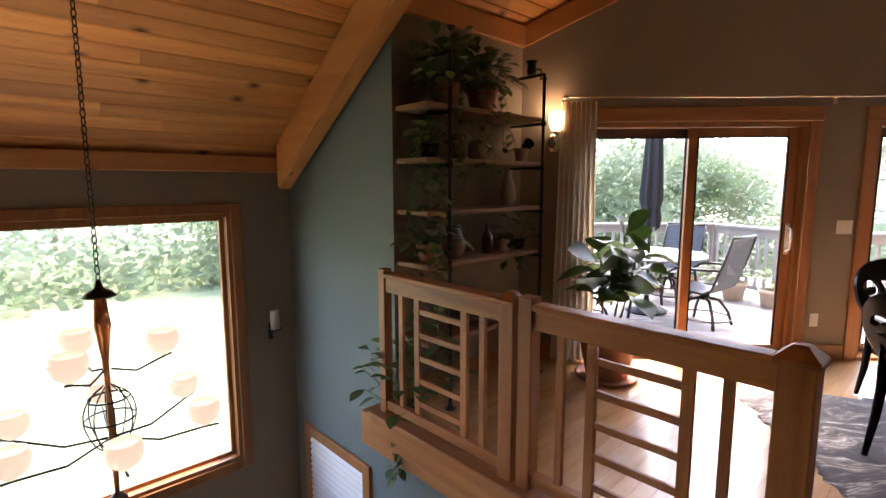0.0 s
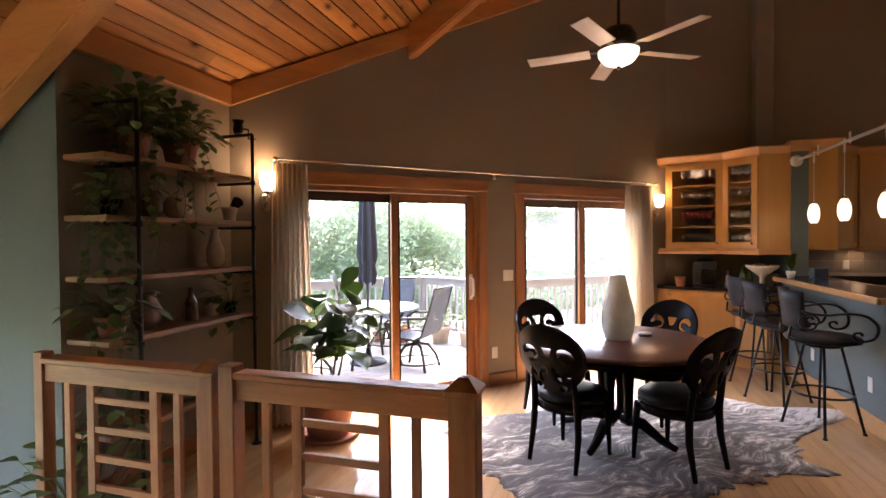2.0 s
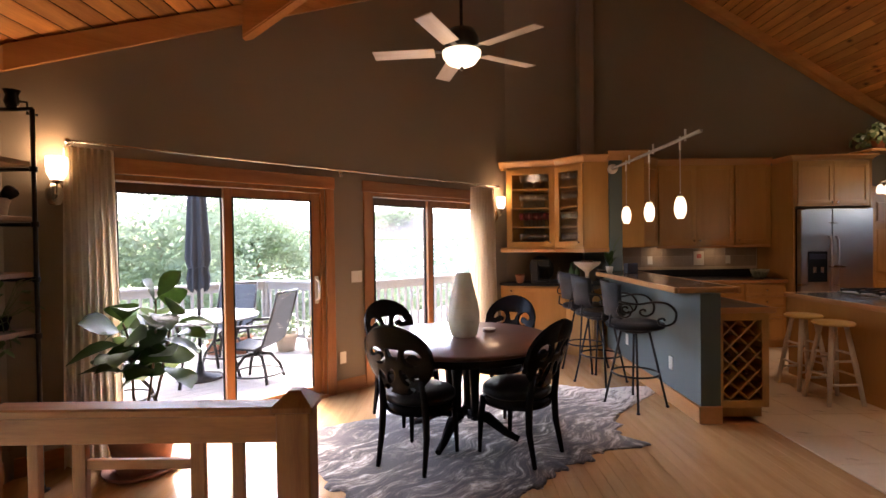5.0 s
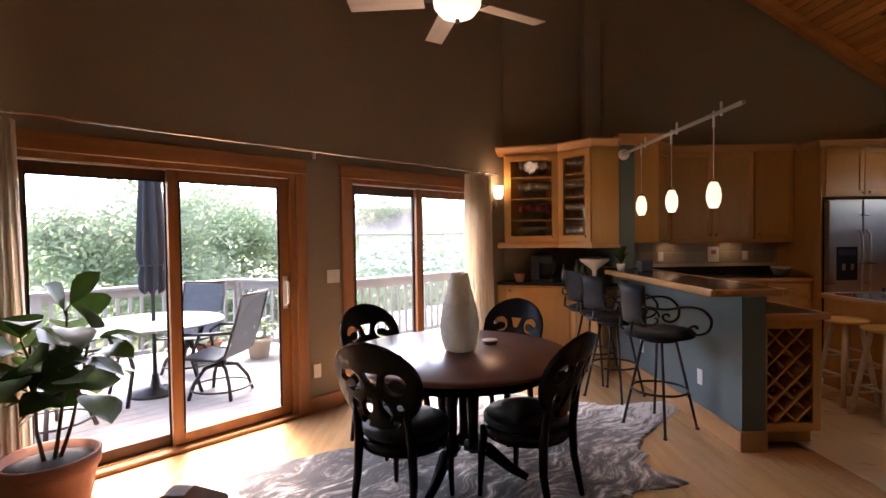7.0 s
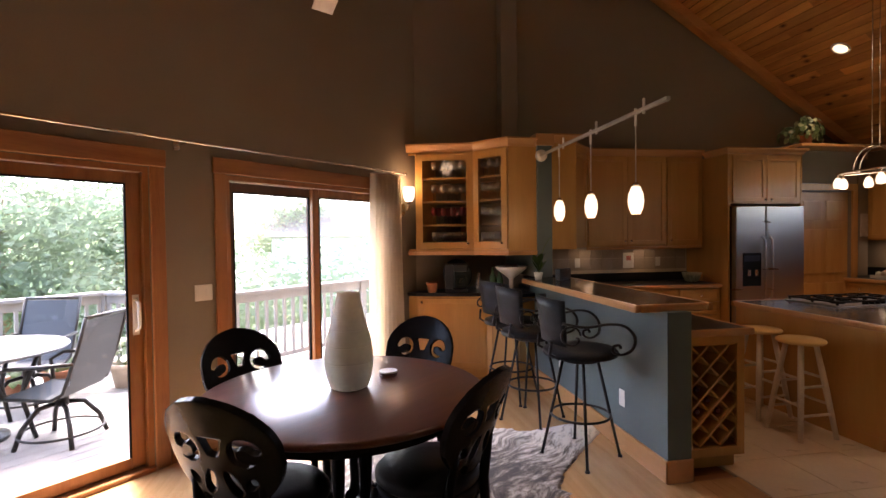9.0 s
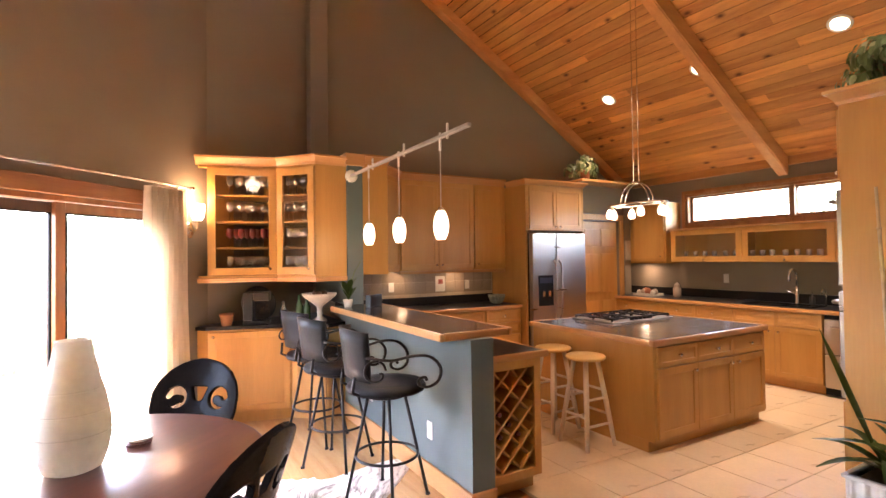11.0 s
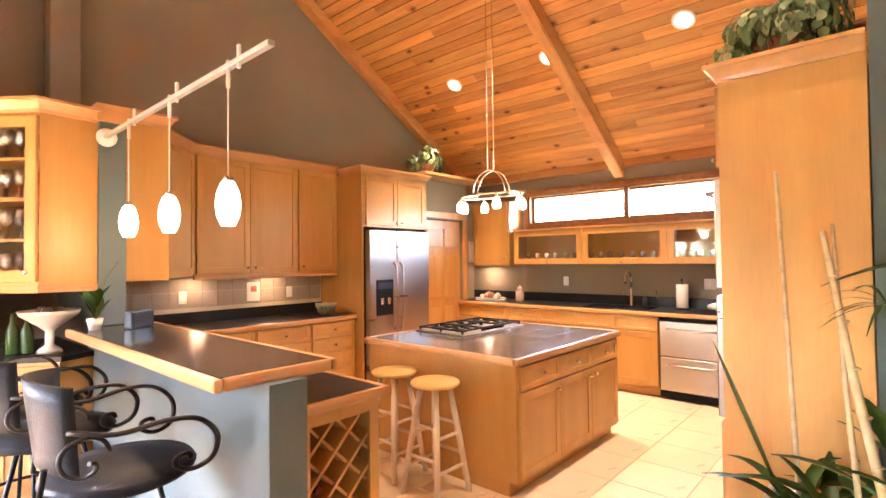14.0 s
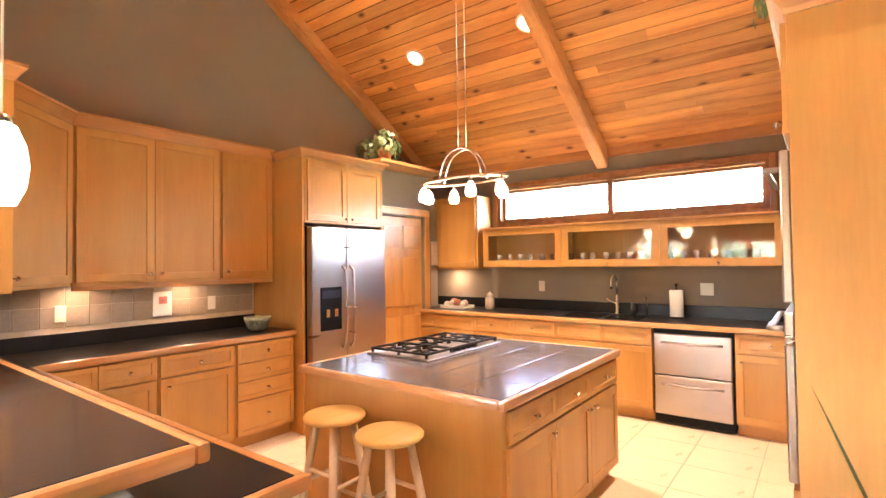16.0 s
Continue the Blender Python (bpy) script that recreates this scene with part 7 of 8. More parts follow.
# sink worktop
WZ = 0.9125
for u, w in ((6.0, 0.075), (4.24, 0.12)):
    p = thing("outlet_plate", "white outlet plate above the sink worktop", "outlet", KM)
    part("plate", boxes((SINK - 0.008, SINK - 0.001, u - w / 2, u + w / 2, 1.13, 1.25, 0.003)), M_WHITE, p)
    part("socket", boxes((SINK - 0.011, SINK - 0.0075, u - 0.016, u + 0.016, 1.155, 1.225, 0.002)), M_WHITE, p)
p = thing("paper_towel", "paper towel roll on an upright dark holder", "paper towel", KM @ Matrix.Translation((7.08, 4.48, WZ)))
part("base", lathe(bmesh.new(), [(0.075, 0), (0.075, 0.012), (0.02, 0.016)], 24), M_IRON, p)
part("roll", lathe(bmesh.new(), [(0.02, 0.017), (0.06, 0.017), (0.062, 0.02), (0.062, 0.27), (0.06, 0.275), (0.02, 0.275)], 30), M_PAPER, p)
part("rod", lathe(bmesh.new(), [(0.006, 0.016), (0.006, 0.31), (0.014, 0.32), (0.014, 0.335), (0.001, 0.342)], 12), M_IRON, p)
p = thing("fruit_tray", "white tray of pale fruit and shells in the corner", "tray", KM @ Matrix.Translation((6.93, 7.0, WZ)))
part("tray", boxes((-0.11, 0.11, -0.17, 0.17, 0, 0.012, 0.004), (-0.12, -0.108, -0.18, 0.18, 0.0, 0.04, 0.003), (0.108, 0.12, -0.18, 0.18, 0.0, 0.04, 0.003)), M_CREAM, p)
for i in range(7):
    s = 0.038 + 0.008 * (i % 3)
    part("fruit", lathe(bmesh.new(), [(0.002, -s), (s * 0.75, -s * 0.7), (s, 0), (s * 0.72, s * 0.72), (0.002, s)], 14, (-0.05 + 0.1 * (i % 2), -0.12 + 0.04 * i, 0.012 + s)), (M_CREAM, M_CLAYP, M_TERRA)[i % 3], p)
jar("cookie_jar", "glass jar with a lid and brown contents", "jar", [(0.05, 0), (0.055, 0.01), (0.055, 0.13), (0.035, 0.15), (0.04, 0.16), (0.035, 0.19), (0.012, 0.2), (0.012, 0.215), (0.001, 0.216)], K(6.98, 6.55, WZ), M_CLAYP)
p = thing("soap_bottle", "small dark soap bottle behind the sink", "bottle", KM @ Matrix.Translation((7.16, 4.92, WZ)))
part("body", lathe(bmesh.new(), [(0.026, 0), (0.028, 0.09), (0.01, 0.11), (0.01, 0.13)], 16), M_BLKP, p)
part("pump", tube(bmesh.new(), [(0, 0, 0.13), (0, 0, 0.15), (-0.03, 0, 0.15)], 0.004, 6), M_CHROME, p)
p = thing("wall_phone", "small framed panel on the wall beside the pantry door", "panel", KM)
part("frame", boxes((6.77, 6.88, 7.26, 7.28, 1.45, 1.75, 0.004)), M_CLAYP, p)
part("back_board", boxes((6.752, 6.9, 7.281, 7.30, 0.93, 2.3)), M_WALL, p)

# plants on the cabinets
M_IVY = mottled("ivy_leaf", (0.115, 0.165, 0.062), 0.55, 0.45, 14, 0.2, 60)
translucent(M_IVY, (0.18, 0.25, 0.08), 0.25)
M_IVYP = mottled("ivy_leaf_pale", (0.36, 0.38, 0.20), 0.4, 0.45, 14, 0.2, 60)
translucent(M_IVYP, (0.40, 0.42, 0.20), 0.25)


def ivy_bush(label, at, rx, ry, rz, n, seed, pot_r=0.10):
    """A mound of small broad leaves that face outwards, with short runners over the edge."""
    p = thing("ivy", label, "plant", KM @ Matrix.Translation(at))
    r = random.Random(seed)
    turned_pot(p, pot_r, 0.15, M_TERRA)
    green, pale, stems = bmesh.new(), bmesh.new(), bmesh.new()
    lumps = [(r.uniform(-0.55, 0.55), r.uniform(-0.6, 0.6), r.uniform(-0.1, 0.45), r.uniform(0.45, 0.7)) for _ in range(9)]
    for i in range(n):
        lx, ly, lz, ls = r.choice(lumps)
        a, el = r.uniform(0, 6.283), r.uniform(-0.35, 1.5)
        d = Vector((math.cos(a) * math.cos(el), math.sin(a) * math.cos(el), math.sin(el)))
        f = ls * r.uniform(0.75, 1.08)
        q = Vector(((lx + d.x * f) * rx, (ly + d.y * f) * ry, max(0.015, 0.12 + (lz + d.z * f) * rz)))
        way = Vector((r.uniform(-0.7, 0.7), r.uniform(-0.7, 0.7), -0.9))
        way = way - d * way.dot(d) * 0.8
        w = r.uniform(0.032, 0.055)
        leaf(pale if r.random() < 0.28 else green, q, way, d, w * 1.15, w, r.uniform(0.05, 0.35), 0.18, 0.4)
        if i % 6 == 0:
            tube(stems, [(0, 0, 0.13), q * 0.5 + Vector((0, 0, 0.07)), q], 0.0022, 4)
    part("stems", stems, M_STEM, p)
    part("foliage", green, M_IVY, p)
    part("pale_foliage", pale, M_IVYP, p, "cream-edged young leaves")
    return p


ivy_bush("leafy variegated ivy on the ledge above the fridge", (5.86, 7.20, 2.60), 0.27, 0.22, 0.25, 640, 33, 0.08)
ivy_bush("dense rounded ivy bush on top of the oven cabinet", (4.38, 3.19, 2.53), 0.25, 0.30, 0.25, 1150, 31)
tp = thing("flower_pot", "terracotta pot on top of the oven cabinet", "pot", KM @ Matrix.Translation((4.52, 2.90, 2.53)))
turned_pot(tp, 0.085, 0.17, M_TERRA)

# planter with canes beside the oven cabinet
p = thing("metal_planter", "corrugated zinc planter box filled with soil", "planter", KM)
bm = bmesh.new()
a0, a1, b0, b1, hz = 3.52, 3.98, 2.20, 3.19, 0.39
loop = []
for (x0, y0), (x1, y1) in (((a0, b0), (a1, b0)), ((a1, b0), (a1, b1)), ((a1, b1), (a0, b1)), ((a0, b1), (a0, b0))):
    L = math.hypot(x1 - x0, y1 - y0)
    n = int(L / 0.011)
    dx, dy = (x1 - x0) / L, (y1 - y0) / L
    for i in range(n):
        s = i / n * L
        o = 0.007 * math.sin(2 * math.pi * s / 0.065)
        loop.append((x0 + dx * s - dy * o, y0 + dy * s + dx * o))
lo = [bm.verts.new((x, y, 0.0)) for x, y in loop]
hi = [bm.verts.new((x, y, hz)) for x, y in loop]
for i in range(len(loop)):
    j = (i + 1) % len(loop)
    bm.faces.new((lo[j], lo[i], hi[i], hi[j])).smooth = True
part("side", bm, M_ZINC, p)
part("rim", boxes((a0 - 0.015, a0 + 0.012, b0 - 0.015, b1 + 0.015, hz - 0.012, hz + 0.008, 0.004), (a1 - 0.012, a1 + 0.015, b0 - 0.015, b1 + 0.015, hz - 0.012, hz + 0.008, 0.004), (a0 + 0.012, a1 - 0.012, b0 - 0.015, b0 + 0.012, hz - 0.012, hz + 0.008, 0.004), (a0 + 0.012, a1 - 0.012, b1 - 0.012, b1 + 0.015, hz - 0.012, hz + 0.008, 0.004)), M_ZINC, p)
part("soil", boxes((a0 + 0.014, a1 - 0.014, b0 + 0.014, b1 - 0.014, 0.02, hz - 0.03)), M_SOIL, p)


def cane(pts, r, label):
    c = thing("bamboo_cane", label, "cane", KM, "canes in the planter")
    P = [Vector(q) for q in pts]
    part("pole", tube(bmesh.new(), P, [r, r * 0.85, r * 0.6][:len(P)] if len(P) == 3 else r, 9), M_CANE, c)
    for i in range(1, 7):
        q = P[0].lerp(P[-1], i / 7)
        part("node", lathe(bmesh.new(), [(r * 0.7, -0.006), (r * 1.15, 0), (r * 0.7, 0.006)], 10, q), M_CANE, c)


cane([(3.78, 3.06, 0.34), (3.775, 3.09, 1.1), (3.77, 3.12, 1.87)], 0.012, "tall thin bamboo cane standing in the planter")
cane([(3.60, 2.74, 0.34), (3.63, 2.87, 1.05), (3.66, 2.95, 1.59)], 0.019, "thick leaning bamboo cane in the planter")
cane([(3.58, 2.84, 0.34), (3.62, 2.89, 1.0), (3.68, 2.92, 1.62)], 0.012, "thin leaning bamboo cane in the planter")


def strap_plant(at, n, L, w, seed, label, name="dracaena", droop=0.45, rise=(0.5, 1.35)):
    c = thing(name, label, "plant", KM @ Matrix.Translation(at), "plants in the planter")
    r = random.Random(seed)
    for i in range(n):
        a = i * 2.4 + r.uniform(-0.4, 0.4)
        el = r.uniform(*rise)
        d = Vector((math.cos(a) * math.cos(el), math.sin(a) * math.cos(el), math.sin(el)))
        side = Vector((-math.sin(a), math.cos(a), 0))
        ln, bm, rows = L * r.uniform(0.6, 1.0), bmesh.new(), []
        for k in range(9):
            s = k / 8
            q = d * ln * s + Vector((math.cos(a) * 0.25, math.sin(a) * 0.25, -droop)) * ln * s ** 2.4
            h = w / 2 * max(0.05, math.sin(math.pi * min(0.98, 0.12 + 0.86 * s)) ** 0.7)
            rows.append((bm.verts.new(q - side * h + Vector((0, 0, h * 0.35))), bm.verts.new(q), bm.verts.new(q + side * h + Vector((0, 0, h * 0.35)))))
        for x, y in zip(rows, rows[1:]):
            for f in ((x[0], x[1], y[1], y[0]), (x[1], x[2], y[2], y[1])):
                bm.faces.new(f).smooth = True
        part("leaf", bm, M_LEAF, c)
    return c


sz = hz - 0.03
strap_plant((3.74, 3.06, sz), 7, 0.50, 0.065, 51, "strap-leaved green plant in the zinc planter")
strap_plant((3.72, 2.80, sz), 8, 0.62, 0.085, 52, "broad-leaved corn plant in the zinc planter")
strap_plant((3.70, 2.50, sz), 9, 0.66, 0.08, 53, "dense strap-leaved plant in the zinc planter")
strap_plant((3.72, 2.30, sz), 8, 0.55, 0.08, 54, "green strap-leaved plant at the end of the planter")
strap_plant((3.66, 2.95, sz), 7, 0.50, 0.06, 58, "leafy green dracaena shoots in the zinc planter", droop=0.25, rise=(0.8, 1.45))
strap_plant((3.78, 2.66, sz), 9, 0.78, 0.085, 59, "tall dense dracaena leaves in the zinc planter", droop=0.3, rise=(0.9, 1.5))
strap_plant((3.62, 2.58, sz), 8, 0.72, 0.085, 60, "broad dark green dracaena in the zinc planter", droop=0.35, rise=(0.8, 1.4))
c = strap_plant((3.64, 2.76, 1.30), 22, 0.26, 0.012, 55, "spiky tufted dracaena head on a thin stalk", droop=0.6, rise=(0.0, 1.2))
part("stalk", tube(bmesh.new(), [(0, 0, 0), (0.02, -0.03, -0.3), (0.04, -0.06, -0.95)], 0.008, 6), M_STEM, c)
c = strap_plant((3.60, 2.46, 1.48), 16, 0.42, 0.09, 56, "broad glossy dracaena crown on a tall stalk", droop=0.35, rise=(-0.1, 1.0))
part("stalk", tube(bmesh.new(), [(0, 0, 0), (0.0, 0.02, -0.6), (0.04, 0.0, -1.13)], 0.016, 8), M_STEM, c)
# one long leaf reaching over the planter's corner
c = thing("agave_leaf", "single long green strap leaf leaning out of the planter", "plant", KM)
bm = bmesh.new()
leaf(bm, (3.74, 3.09, sz), (-0.03, 0.33, 0.94), (0, 1, 0.3), 0.86, 0.075, 0.08)
part("blade", bm, M_LEAF, c)

# ---- stairwell details ----
p = thing("candle_sconce", "white pillar candle on a small iron wall bracket", "candle", KM @ Matrix.Translation((WINV + 0.10, 2.10, 0.257)))
part("bracket", boxes((-0.099, -0.09, -0.02, 0.02, -0.1, 0.05, 0.003), (-0.09, 0.03, -0.008, 0.008, -0.012, 0.0, 0.002)), M_IRON, p)
part("dish", lathe(bmesh.new(), [(0.02, 0), (0.055, 0.006), (0.06, 0.015), (0.05, 0.012)], 20), M_IRON, p)
part("candle", lathe(bmesh.new(), [(0.036, 0.012), (0.037, 0.17), (0.03, 0.175), (0.002, 0.165)], 20), M_CREAM, p)
p = thing("louvred_door", "white louvred panel in a fir frame on the stair wall", "door", KM)
q0, q1, zt = -4.02, -3.03, -0.61
part("frame", boxes((q0, q0 + 0.09, GRU - 0.03, GRU - 0.001, -2.59, zt, 0.004), (q1 - 0.09, q1, GRU - 0.03, GRU - 0.001, -2.59, zt, 0.004), (q0 + 0.09, q1 - 0.09, GRU - 0.03, GRU - 0.001, zt - 0.09, zt, 0.004)), M_TRIM, p)
part("back", boxes((q0 + 0.09, q1 - 0.09, GRU - 0.01, GRU - 0.001, -2.59, zt - 0.09)), M_WHITE, p)
for i in range(34):
    z = zt - 0.12 - i * 0.055
    part("louvre", (lambda g: (hexa(g, [(q0 + 0.095, GRU - 0.028, z - 0.02), (q1 - 0.095, GRU - 0.028, z - 0.02), (q1 - 0.095, GRU - 0.012, z + 0.01), (q0 + 0.095, GRU - 0.012, z + 0.01), (q0 + 0.095, GRU - 0.028, z - 0.012), (q1 - 0.095, GRU - 0.028, z - 0.012), (q1 - 0.095, GRU - 0.012, z + 0.018), (q0 + 0.095, GRU - 0.012, z + 0.018)]), g)[1])(bmesh.new()), M_WHITE, p)
# a flight of steps from the hall floor down to the entry
st_ = struct("stairs", boxes((-1.45, -0.55, -2.3, -2.1, LOW, LOW + 0.1)), M_RAIL, "oak stairs down to the entry", KM)
for i in range(14):
    z = -0.19 - i * 0.172
    part("step", boxes((-1.45, -0.55, -0.0 - (i + 1) * 0.0 + (1.0 - i * 0.25) - 0.27, 1.0 - i * 0.25, z - 0.04, z, 0.006)), M_RAIL, st_)


# ---- terrace and outdoors ----
GZ = -1.3
bm = bmesh.new()
prism(bm, [(-400, -400), (400, -400), (400, 400), (-400, 400)], GZ - 3.0, GZ - 1.4)
struct("ground", bm, M_GRASS, "green lawn reaching to the trees")
deck = struct("terrace_deck", boxes((-0.6, 9.0, 4.72, 8.6, -0.30, -0.09)), M_DARK, "raised grey timber deck outside the doors")
for i in range(28):
    y = 4.70 + i * 0.14
    part("board", boxes((-0.6, 9.0, y, y + 0.134, -0.088, -0.062, 0.003)), M_DECK, deck)
rail_pts = [(-0.55, 8.0), (4.0, 7.9), (4.6, 6.4), (9.0, 6.3)]
dr = thing("deck_railing", "weathered pale timber deck railing with thin balusters", "railing")
for (x0, y0), (x1, y1) in zip(rail_pts, rail_pts[1:]):
    L = math.hypot(x1 - x0, y1 - y0)
    m = pose(x0, y0, -0.06, 0, 0, math.degrees(math.atan2(y1 - y0, x1 - x0)))
    part("top_rail", boxes((0, L, -0.07, 0.07, 0.92, 0.96, 0.005)), M_DECK, dr, m=m)
    part("side_rail", boxes((0, L, -0.02, 0.02, 0.82, 0.9195, 0.004)), M_DECK, dr, m=m)
    part("bottom_rail", boxes((0, L, -0.02, 0.02, 0.08, 0.14, 0.004)), M_DECK, dr, m=m)
    n = max(2, int(L / 1.6) + 1)
    for i in range(n):
        x = L * i / (n - 1) if n > 1 else 0
        part("post", boxes((x - 0.045, x + 0.045, -0.045, 0.045, 0.0, 0.919, 0.004)), M_DECK, dr, m=m)
    me = mesh_of("baluster", boxes((-0.017, 0.017, -0.017, 0.017, 0.14, 0.82)), M_DECK)
    for i in range(int(L / 0.13)):
        o = new("baluster", me)
        o.parent = dr
        o.matrix_basis = m @ Matrix.Translation((0.065 + i * 0.13, 0, 0))

DZ = -0.062
pt = thing("patio_table", "round patio table with a pale top", "table", Matrix.Translation((2.45, 6.35, DZ)))
M_PALE = mottled("grey_tabletop", (0.15, 0.15, 0.15), 0.1, 0.5, 5, 0.1)
part("tabletop", lathe(bmesh.new(), [(0.001, 0.70), (0.64, 0.70), (0.65, 0.71), (0.64, 0.725), (0.001, 0.725)], 48), M_PALE, pt)
for i in range(4):
    a = math.radians(45 + 90 * i)
    part("leg", tube(bmesh.new(), [(0.5 * math.cos(a), 0.5 * math.sin(a), 0.70), (0.36 * math.cos(a), 0.36 * math.sin(a), 0.35), (0.46 * math.cos(a), 0.46 * math.sin(a), 0.0)], 0.018, 8), M_IRON, pt)
um = thing("patio_umbrella", "closed dark grey umbrella through the patio table", "umbrella", Matrix.Translation((2.45, 6.35, DZ)))
part("base", lathe(bmesh.new(), [(0.24, 0), (0.24, 0.03), (0.05, 0.07), (0.03, 0.2)], 24), M_IRON, um)
part("pole", tube(bmesh.new(), [(0, 0, 0.05), (0, 0, 2.75)], 0.02, 10), M_IRON, um)
bm = bmesh.new()
rows = []
for k in range(16):
    z = 1.02 + 1.62 * k / 15
    s = k / 15
    r0 = 0.135 * (1 - 0.55 * s) * (0.75 + 0.25 * min(1, s * 6)) * (0.78 if 0.12 < s < 0.2 else 1)
    rows.append([bm.verts.new((r0 * (1 + 0.22 * math.cos(8 * a + 0.6 * s)) * math.cos(a), r0 * (1 + 0.22 * math.cos(8 * a + 0.6 * s)) * math.sin(a), z + 0.03 * math.cos(8 * a) * (1 - s))) for a in [2 * math.pi * q / 48 for q in range(48)]])
for a, b in zip(rows, rows[1:]):
    for q in range(48):
        bm.faces.new((a[q], a[(q + 1) % 48], b[(q + 1) % 48], b[q])).smooth = True
bm.faces.new(rows[-1])
part("canopy", bm, M_UMB, um, "folded canvas")
part("strap", tube(bmesh.new(), ring(0.10, 1.28, 24), 0.012, 6, True), M_UMB, um)


def patio_chair():
    c = thing("patio_chair", "grey sling swivel patio chair with curved arms", "chair", group="patio chairs")
    def sling(pts, w):
        bm = bmesh.new()
        for s in (0, 0.012):
            rows = [[bm.verts.new((x, y, z - s)) for x in (-w / 2, 0, w / 2)] for y, z in pts]
            for a, b in zip(rows, rows[1:]):
                for k in range(2):
                    q = (a[k], a[k + 1], b[k + 1], b[k])
                    bm.faces.new(q if s == 0 else q[::-1]).smooth = True
        return bm
    part("seat", sling([(0.24, 0.42), (0.1, 0.40), (-0.05, 0.395), (-0.16, 0.41)], 0.5), M_MESH, c)
    part("backrest", sling([(-0.16, 0.41), (-0.23, 0.5), (-0.30, 0.75), (-0.36, 0.98)], 0.5), M_MESH, c, "grey mesh back")
    for sx in (-1, 1):
        part("side_rail", tube(bmesh.new(), [(sx * 0.26, 0.26, 0.41), (sx * 0.26, -0.1, 0.39), (sx * 0.26, -0.19, 0.44), (sx * 0.26, -0.30, 0.75), (sx * 0.26, -0.37, 1.0)], 0.014, 8), M_IRON, c)
        part("arm", tube(bmesh.new(), [(sx * 0.27, -0.28, 0.66), (sx * 0.30, -0.05, 0.65), (sx * 0.30, 0.18, 0.64), (sx * 0.29, 0.28, 0.58), (sx * 0.26, 0.24, 0.42)], 0.015, 8), M_IRON, c)
    part("top_bar", tube(bmesh.new(), [(-0.26, -0.37, 1.0), (0.26, -0.37, 1.0)], 0.014, 8), M_IRON, c)
    part("swivel", lathe(bmesh.new(), [(0.05, 0.28), (0.05, 0.37), (0.1, 0.38)], 16), M_IRON, c)
    for i in range(4):
        a = math.radians(45 + 90 * i)
        part("leg", tube(bmesh.new(), [(0.04 * math.cos(a), 0.04 * math.sin(a), 0.30), (0.15 * math.cos(a), 0.15 * math.sin(a), 0.28), (0.25 * math.cos(a), 0.25 * math.sin(a), 0.15), (0.30 * math.cos(a), 0.30 * math.sin(a), 0.0)], 0.018, 8), M_IRON, c)
    part("foot_ring", tube(bmesh.new(), ring(0.28, 0.09, 32), 0.010, 6, True), M_IRON, c)
    return c


pc = patio_chair()
pc.matrix_basis = pose(2.88, 5.80, DZ, 0, 0, 38)
for x, y, r in ((1.55, 5.85, -60), (1.45, 6.95, -120), (3.0, 7.0, 130)):
    copy_thing(pc, pose(x, y, DZ, 0, 0, r))
for x, y, s, mt in ((3.35, 7.35, 0.15, M_TERRA), (3.85, 7.0, 0.16, M_CLAYP), (4.1, 6.6, 0.14, M_CLAYP), (4.55, 5.9, 0.17, M_CLAYP), (3.05, 7.55, 0.12, M_TERRA)):
    trailing("potted_plant", "potted green plant standing on the deck", (x, y, DZ), 0, (0, 6.28), 0.1, int(x * 100), 0.30, 0.08, s, s * 1.6, mt, 50, "pots on the deck")


def tree(x, y, h, spread, seed, material, n=1500, trunk=0.16, z0=GZ - 1.4):
    t = thing("tree", "leafy green deciduous tree beyond the deck", "tree", Matrix.Translation((x, y, z0)), "trees")
    r = random.Random(seed)
    part("trunk", tube(bmesh.new(), [(0, 0, 0), (0.05, 0.05, h * 0.3), (-0.08, 0.02, h * 0.55), (0, 0, h * 0.85)], [trunk, trunk * 0.8, trunk * 0.55, trunk * 0.15], 9), M_STEM, t)
    tips = []
    for i in range(13):
        a, z = i * 2.4 + r.uniform(-0.3, 0.3), h * r.uniform(0.3, 0.78)
        L = spread * r.uniform(0.5, 1.0) * (1.15 - 0.7 * z / h)
        e = Vector((math.cos(a) * L, math.sin(a) * L, z + L * r.uniform(0.1, 0.5)))
        part("limb", tube(bmesh.new(), [(0, 0, z), e * 0.5 + Vector((0, 0, z * 0.5 + 0.1)), e], [trunk * 0.35, trunk * 0.22, trunk * 0.06], 6), M_STEM, t)
        tips += [e, e * 0.7 + Vector((0, 0, z * 0.3))]
    tips.append(Vector((0, 0, h)))
    bm = bmesh.new()
    size = 0.11
    for i in range(n):
        c = r.choice(tips)
        d = Vector((r.gauss(0, 1), r.gauss(0, 1), r.gauss(0, 0.6))) * spread * 0.20
        p = c + d
        ax = Vector((r.uniform(-1, 1), r.uniform(-1, 1), r.uniform(-0.6, 0.6))).normalized()
        sd = ax.orthogonal().normalized()
        s = size * r.uniform(0.6, 1.4)
        q = [bm.verts.new(p + ax * s), bm.verts.new(p + sd * s * 0.55), bm.verts.new(p - ax * s), bm.verts.new(p - sd * s * 0.55)]
        bm.faces.new(q)
    part("crown", bm, material, t)
    return t


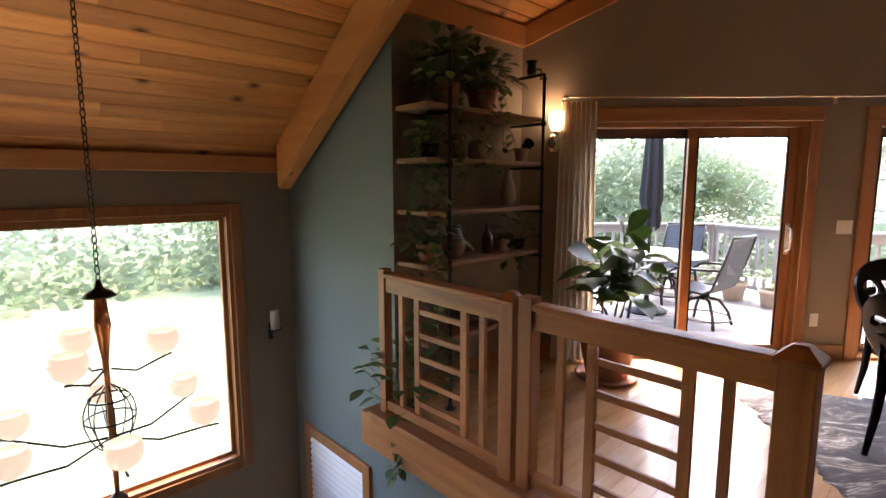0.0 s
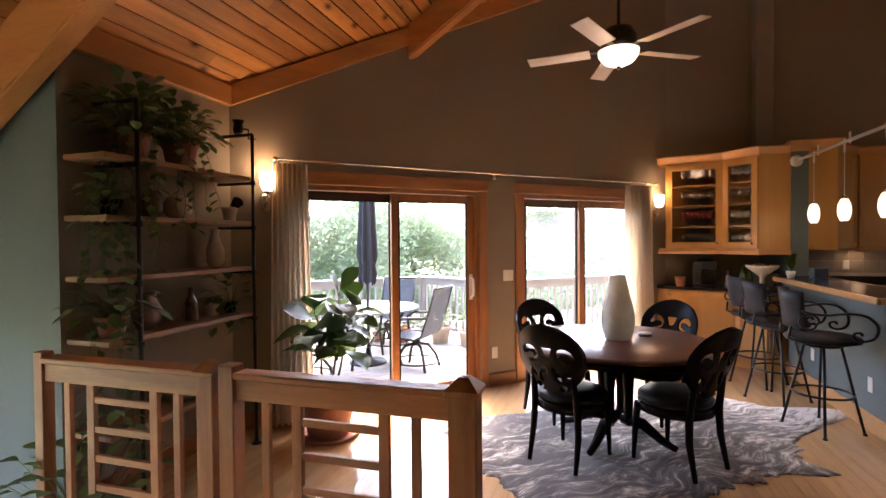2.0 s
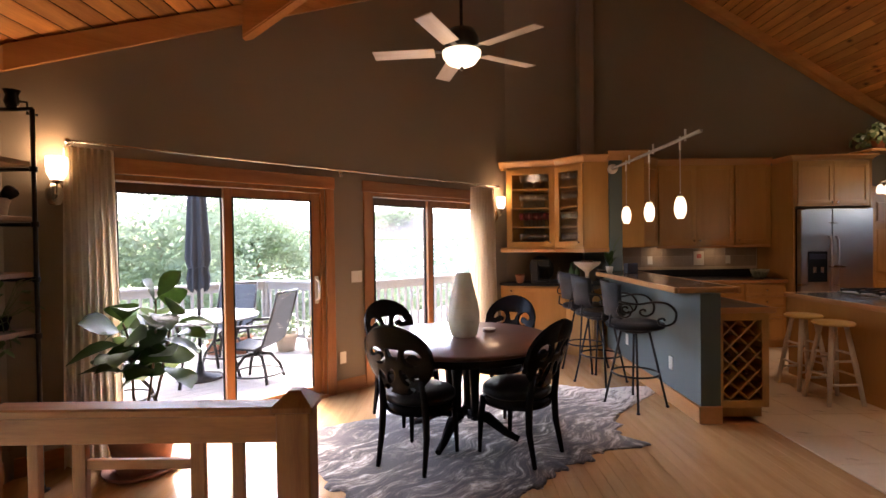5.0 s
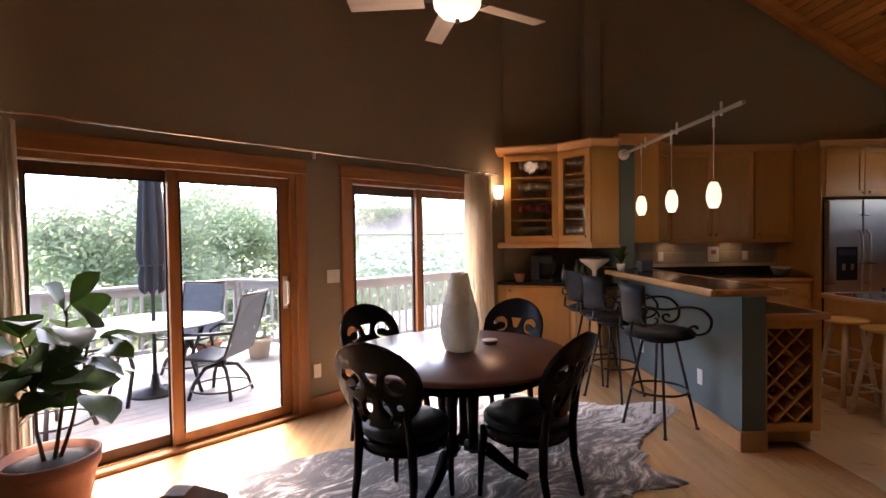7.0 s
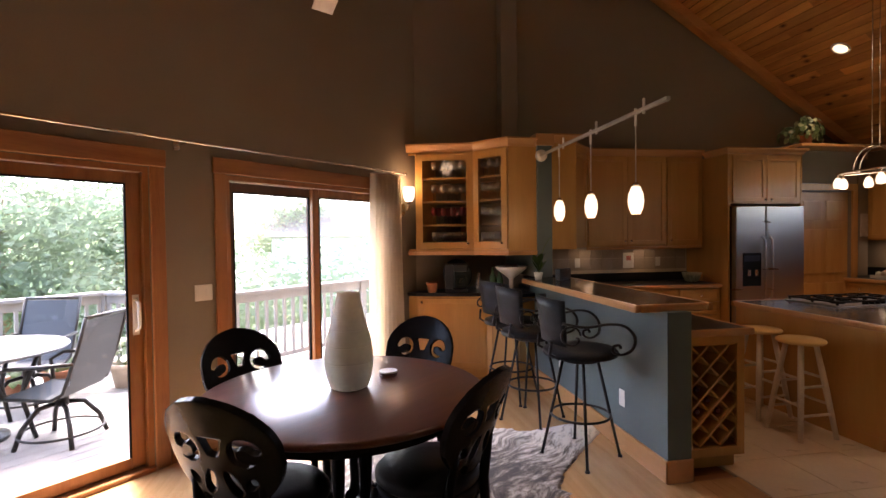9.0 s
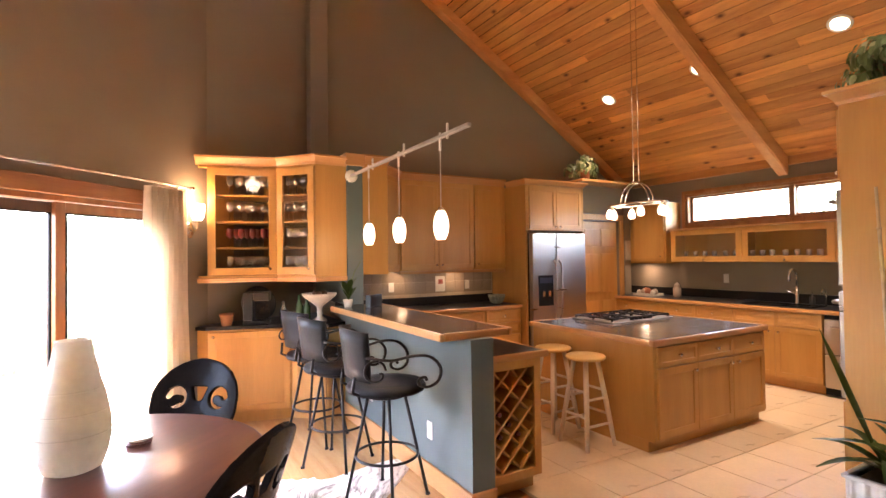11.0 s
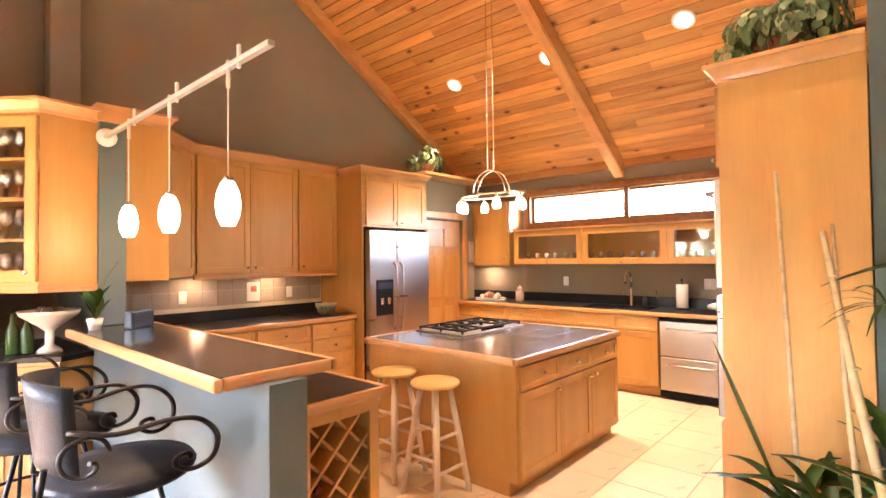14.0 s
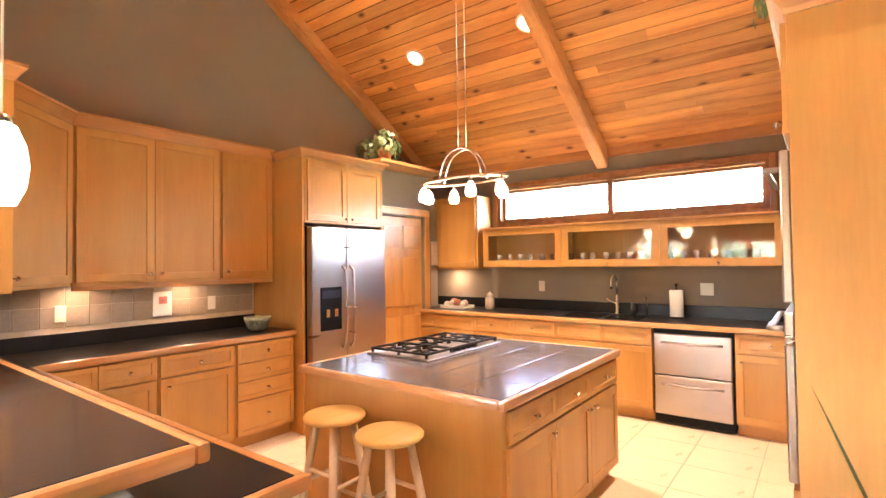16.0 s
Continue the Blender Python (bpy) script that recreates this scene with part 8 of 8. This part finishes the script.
M_GREEN2 = mottled("tree_foliage_pale", (0.115, 0.145, 0.105), 0.5, 0.8, 3, 0.3)
translucent(M_GREEN2, (0.29, 0.38, 0.22), 0.55)
for i, (x, y, top, s) in enumerate(((-7, 22, 0.10, 3.6), (0, 28, 0.07, 4.2), (6.5, 22, 0.17, 3.6), (11, 27, 0.13, 3.8), (14, 30, 0.12, 4), (34, 18, 0.12, 4.5), (-14, 28, 0.11, 4.5), (3, 36, 0.08, 5), (28, 34, 0.14, 5), (16, 38, 0.12, 5), (-3, 24, 0.08, 3.5))):
    tree(x, y, top * math.hypot(x - 1, y - 1) + 1.5 + 1.4 - GZ - 0.35 * s, s, 40 + i, M_GREEN if i % 2 else M_GREEN2, 14000)
for i, (x, y, h, s) in enumerate(((24, -20, 10, 5), (17, -15, 8, 4), (30, -12, 11, 5))):
    tree(x, y, h, s, 70 + i, M_GREEN2, 3500)
for i, (x, y) in enumerate(((-30, 14), (-27, 20), (-22, 27), (-34, 7))):
    tree(x, y, 7, 5, 90 + i, M_GREEN, 4000)
bm = bmesh.new()
r = random.Random(77)
for i in range(22000):
    a = r.uniform(0.2, 2.9)
    d = r.uniform(20, 27)
    p = Vector((3 + d * math.cos(a), 4 + d * math.sin(a), GZ - 1.4 + abs(r.gauss(0, 1.5))))
    ax = Vector((r.uniform(-1, 1), r.uniform(-1, 1), r.uniform(-0.6, 0.6))).normalized()
    sd = ax.orthogonal().normalized()
    s = r.uniform(0.12, 0.28)
    bm.faces.new([bm.verts.new(p + ax * s), bm.verts.new(p + sd * s * 0.5), bm.verts.new(p - ax * s), bm.verts.new(p - sd * s * 0.5)])
solid("hedge", bm, M_GREEN2, "dense shrubs along the far edge of the garden", "shrubs", kind="stuff")

# neighbouring house seen past the second door
hs = thing("house", "white clapboard neighbouring house among the trees", "house", pose(30, 31, GZ - 2.4, 0, 0, -45))
M_SIDING = mottled("white_siding", (0.72, 0.70, 0.66), 0.05, 0.7, 3, 0.3, 40, 0, (0.2, 0.2, 6))
M_ROOFS = mottled("asphalt_shingle", (0.12, 0.11, 0.10), 0.3, 0.9, 6, 0.4)
part("wall", boxes((-5, 5, -3.5, 3.5, 0, 5.4)), M_SIDING, hs)
bm = bmesh.new()
hexa(bm, [(-5.4, -4, 5.4), (5.4, -4, 5.4), (5.4, 4, 5.4), (-5.4, 4, 5.4), (-5.4, -0.05, 7.6), (5.4, -0.05, 7.6), (5.4, 0.05, 7.6), (-5.4, 0.05, 7.6)])
part("roof", bm, M_ROOFS, hs)
for z in (1.0, 3.6):
    for x in (-3.6, -1.2, 1.2, 3.6):
        w = part("window", boxes((x - 0.5, x + 0.5, -3.56, -3.50, z, z + 1.3)), M_WHITE, hs)
        part("pane", boxes((x - 0.42, x + 0.42, -3.58, -3.561, z + 0.08, z + 1.22)), M_CHROME, w, "window pane mirroring the sky")


# ---- floor pieces ----
oak = struct("floor_oak", boxes((-0.40, 2.0, -2.9, 2.0, -0.0199, -0.015)), M_OAKF, "honey oak strip floor", KM)
rng = random.Random(21)
count = 0
rest = bmesh.new()
PW = 0.083
v = SHV + 0.02
while v < 2.55:
    lo = 2.12 if v < -0.42 else -2.9
    hi = min(GAB - 0.02, v + PW + YD * R2 - 0.004) if v < 0.9 else (GAB - 0.4 if v < 2.09 else 4.45)
    u = lo
    while u < hi - 0.05:
        e = min(hi, u + rng.uniform(0.9, 2.1))
        w = min(PW, 2.105 - v) if v < 2.09 else min(PW, 2.555 - v)
        if 1.6 < u < 6.5 and count < 290:
            part("plank", boxes((v + 0.0006, v + w - 0.0006, u + 0.0006, e - 0.0006, -0.015, 0.0)), M_OAKF, oak)
            count += 1
        else:
            box(rest, v + 0.0006, v + w - 0.0006, u + 0.0006, e - 0.0006, -0.015, 0.0)
        u = e
    v = v + PW if v >= 2.105 or v + PW < 2.105 else 2.105
part("more_planks", rest, M_OAKF, oak)["kind"] = "stuff"
bm = boxes((2.56, 4.09, -2.9, 2.78, -0.015, -0.0))
struct("floor_hall", bm, M_TILE, "cream tiled floor of the passage", KM)
tf = struct("floor_tiles", boxes((2.56, SINK - 0.01, 2.79, GAB - 0.01, -0.0199, -0.006)), M_GROUT, "cream stone tile floor of the kitchen", KM)
T = 0.46
me = mesh_of("tile", boxes((0.003, T - 0.003, 0.003, T - 0.003, 0, 0.006, 0.001)), M_TILE)
for i in range(11):
    for j in range(11):
        a, b = 2.563 + i * T, 2.80 + j * T
        if b + T > GAB or a + T > SINK:
            continue
        o = new("tile", me)
        o.parent = tf
        o.location = (a, b, -0.0058)
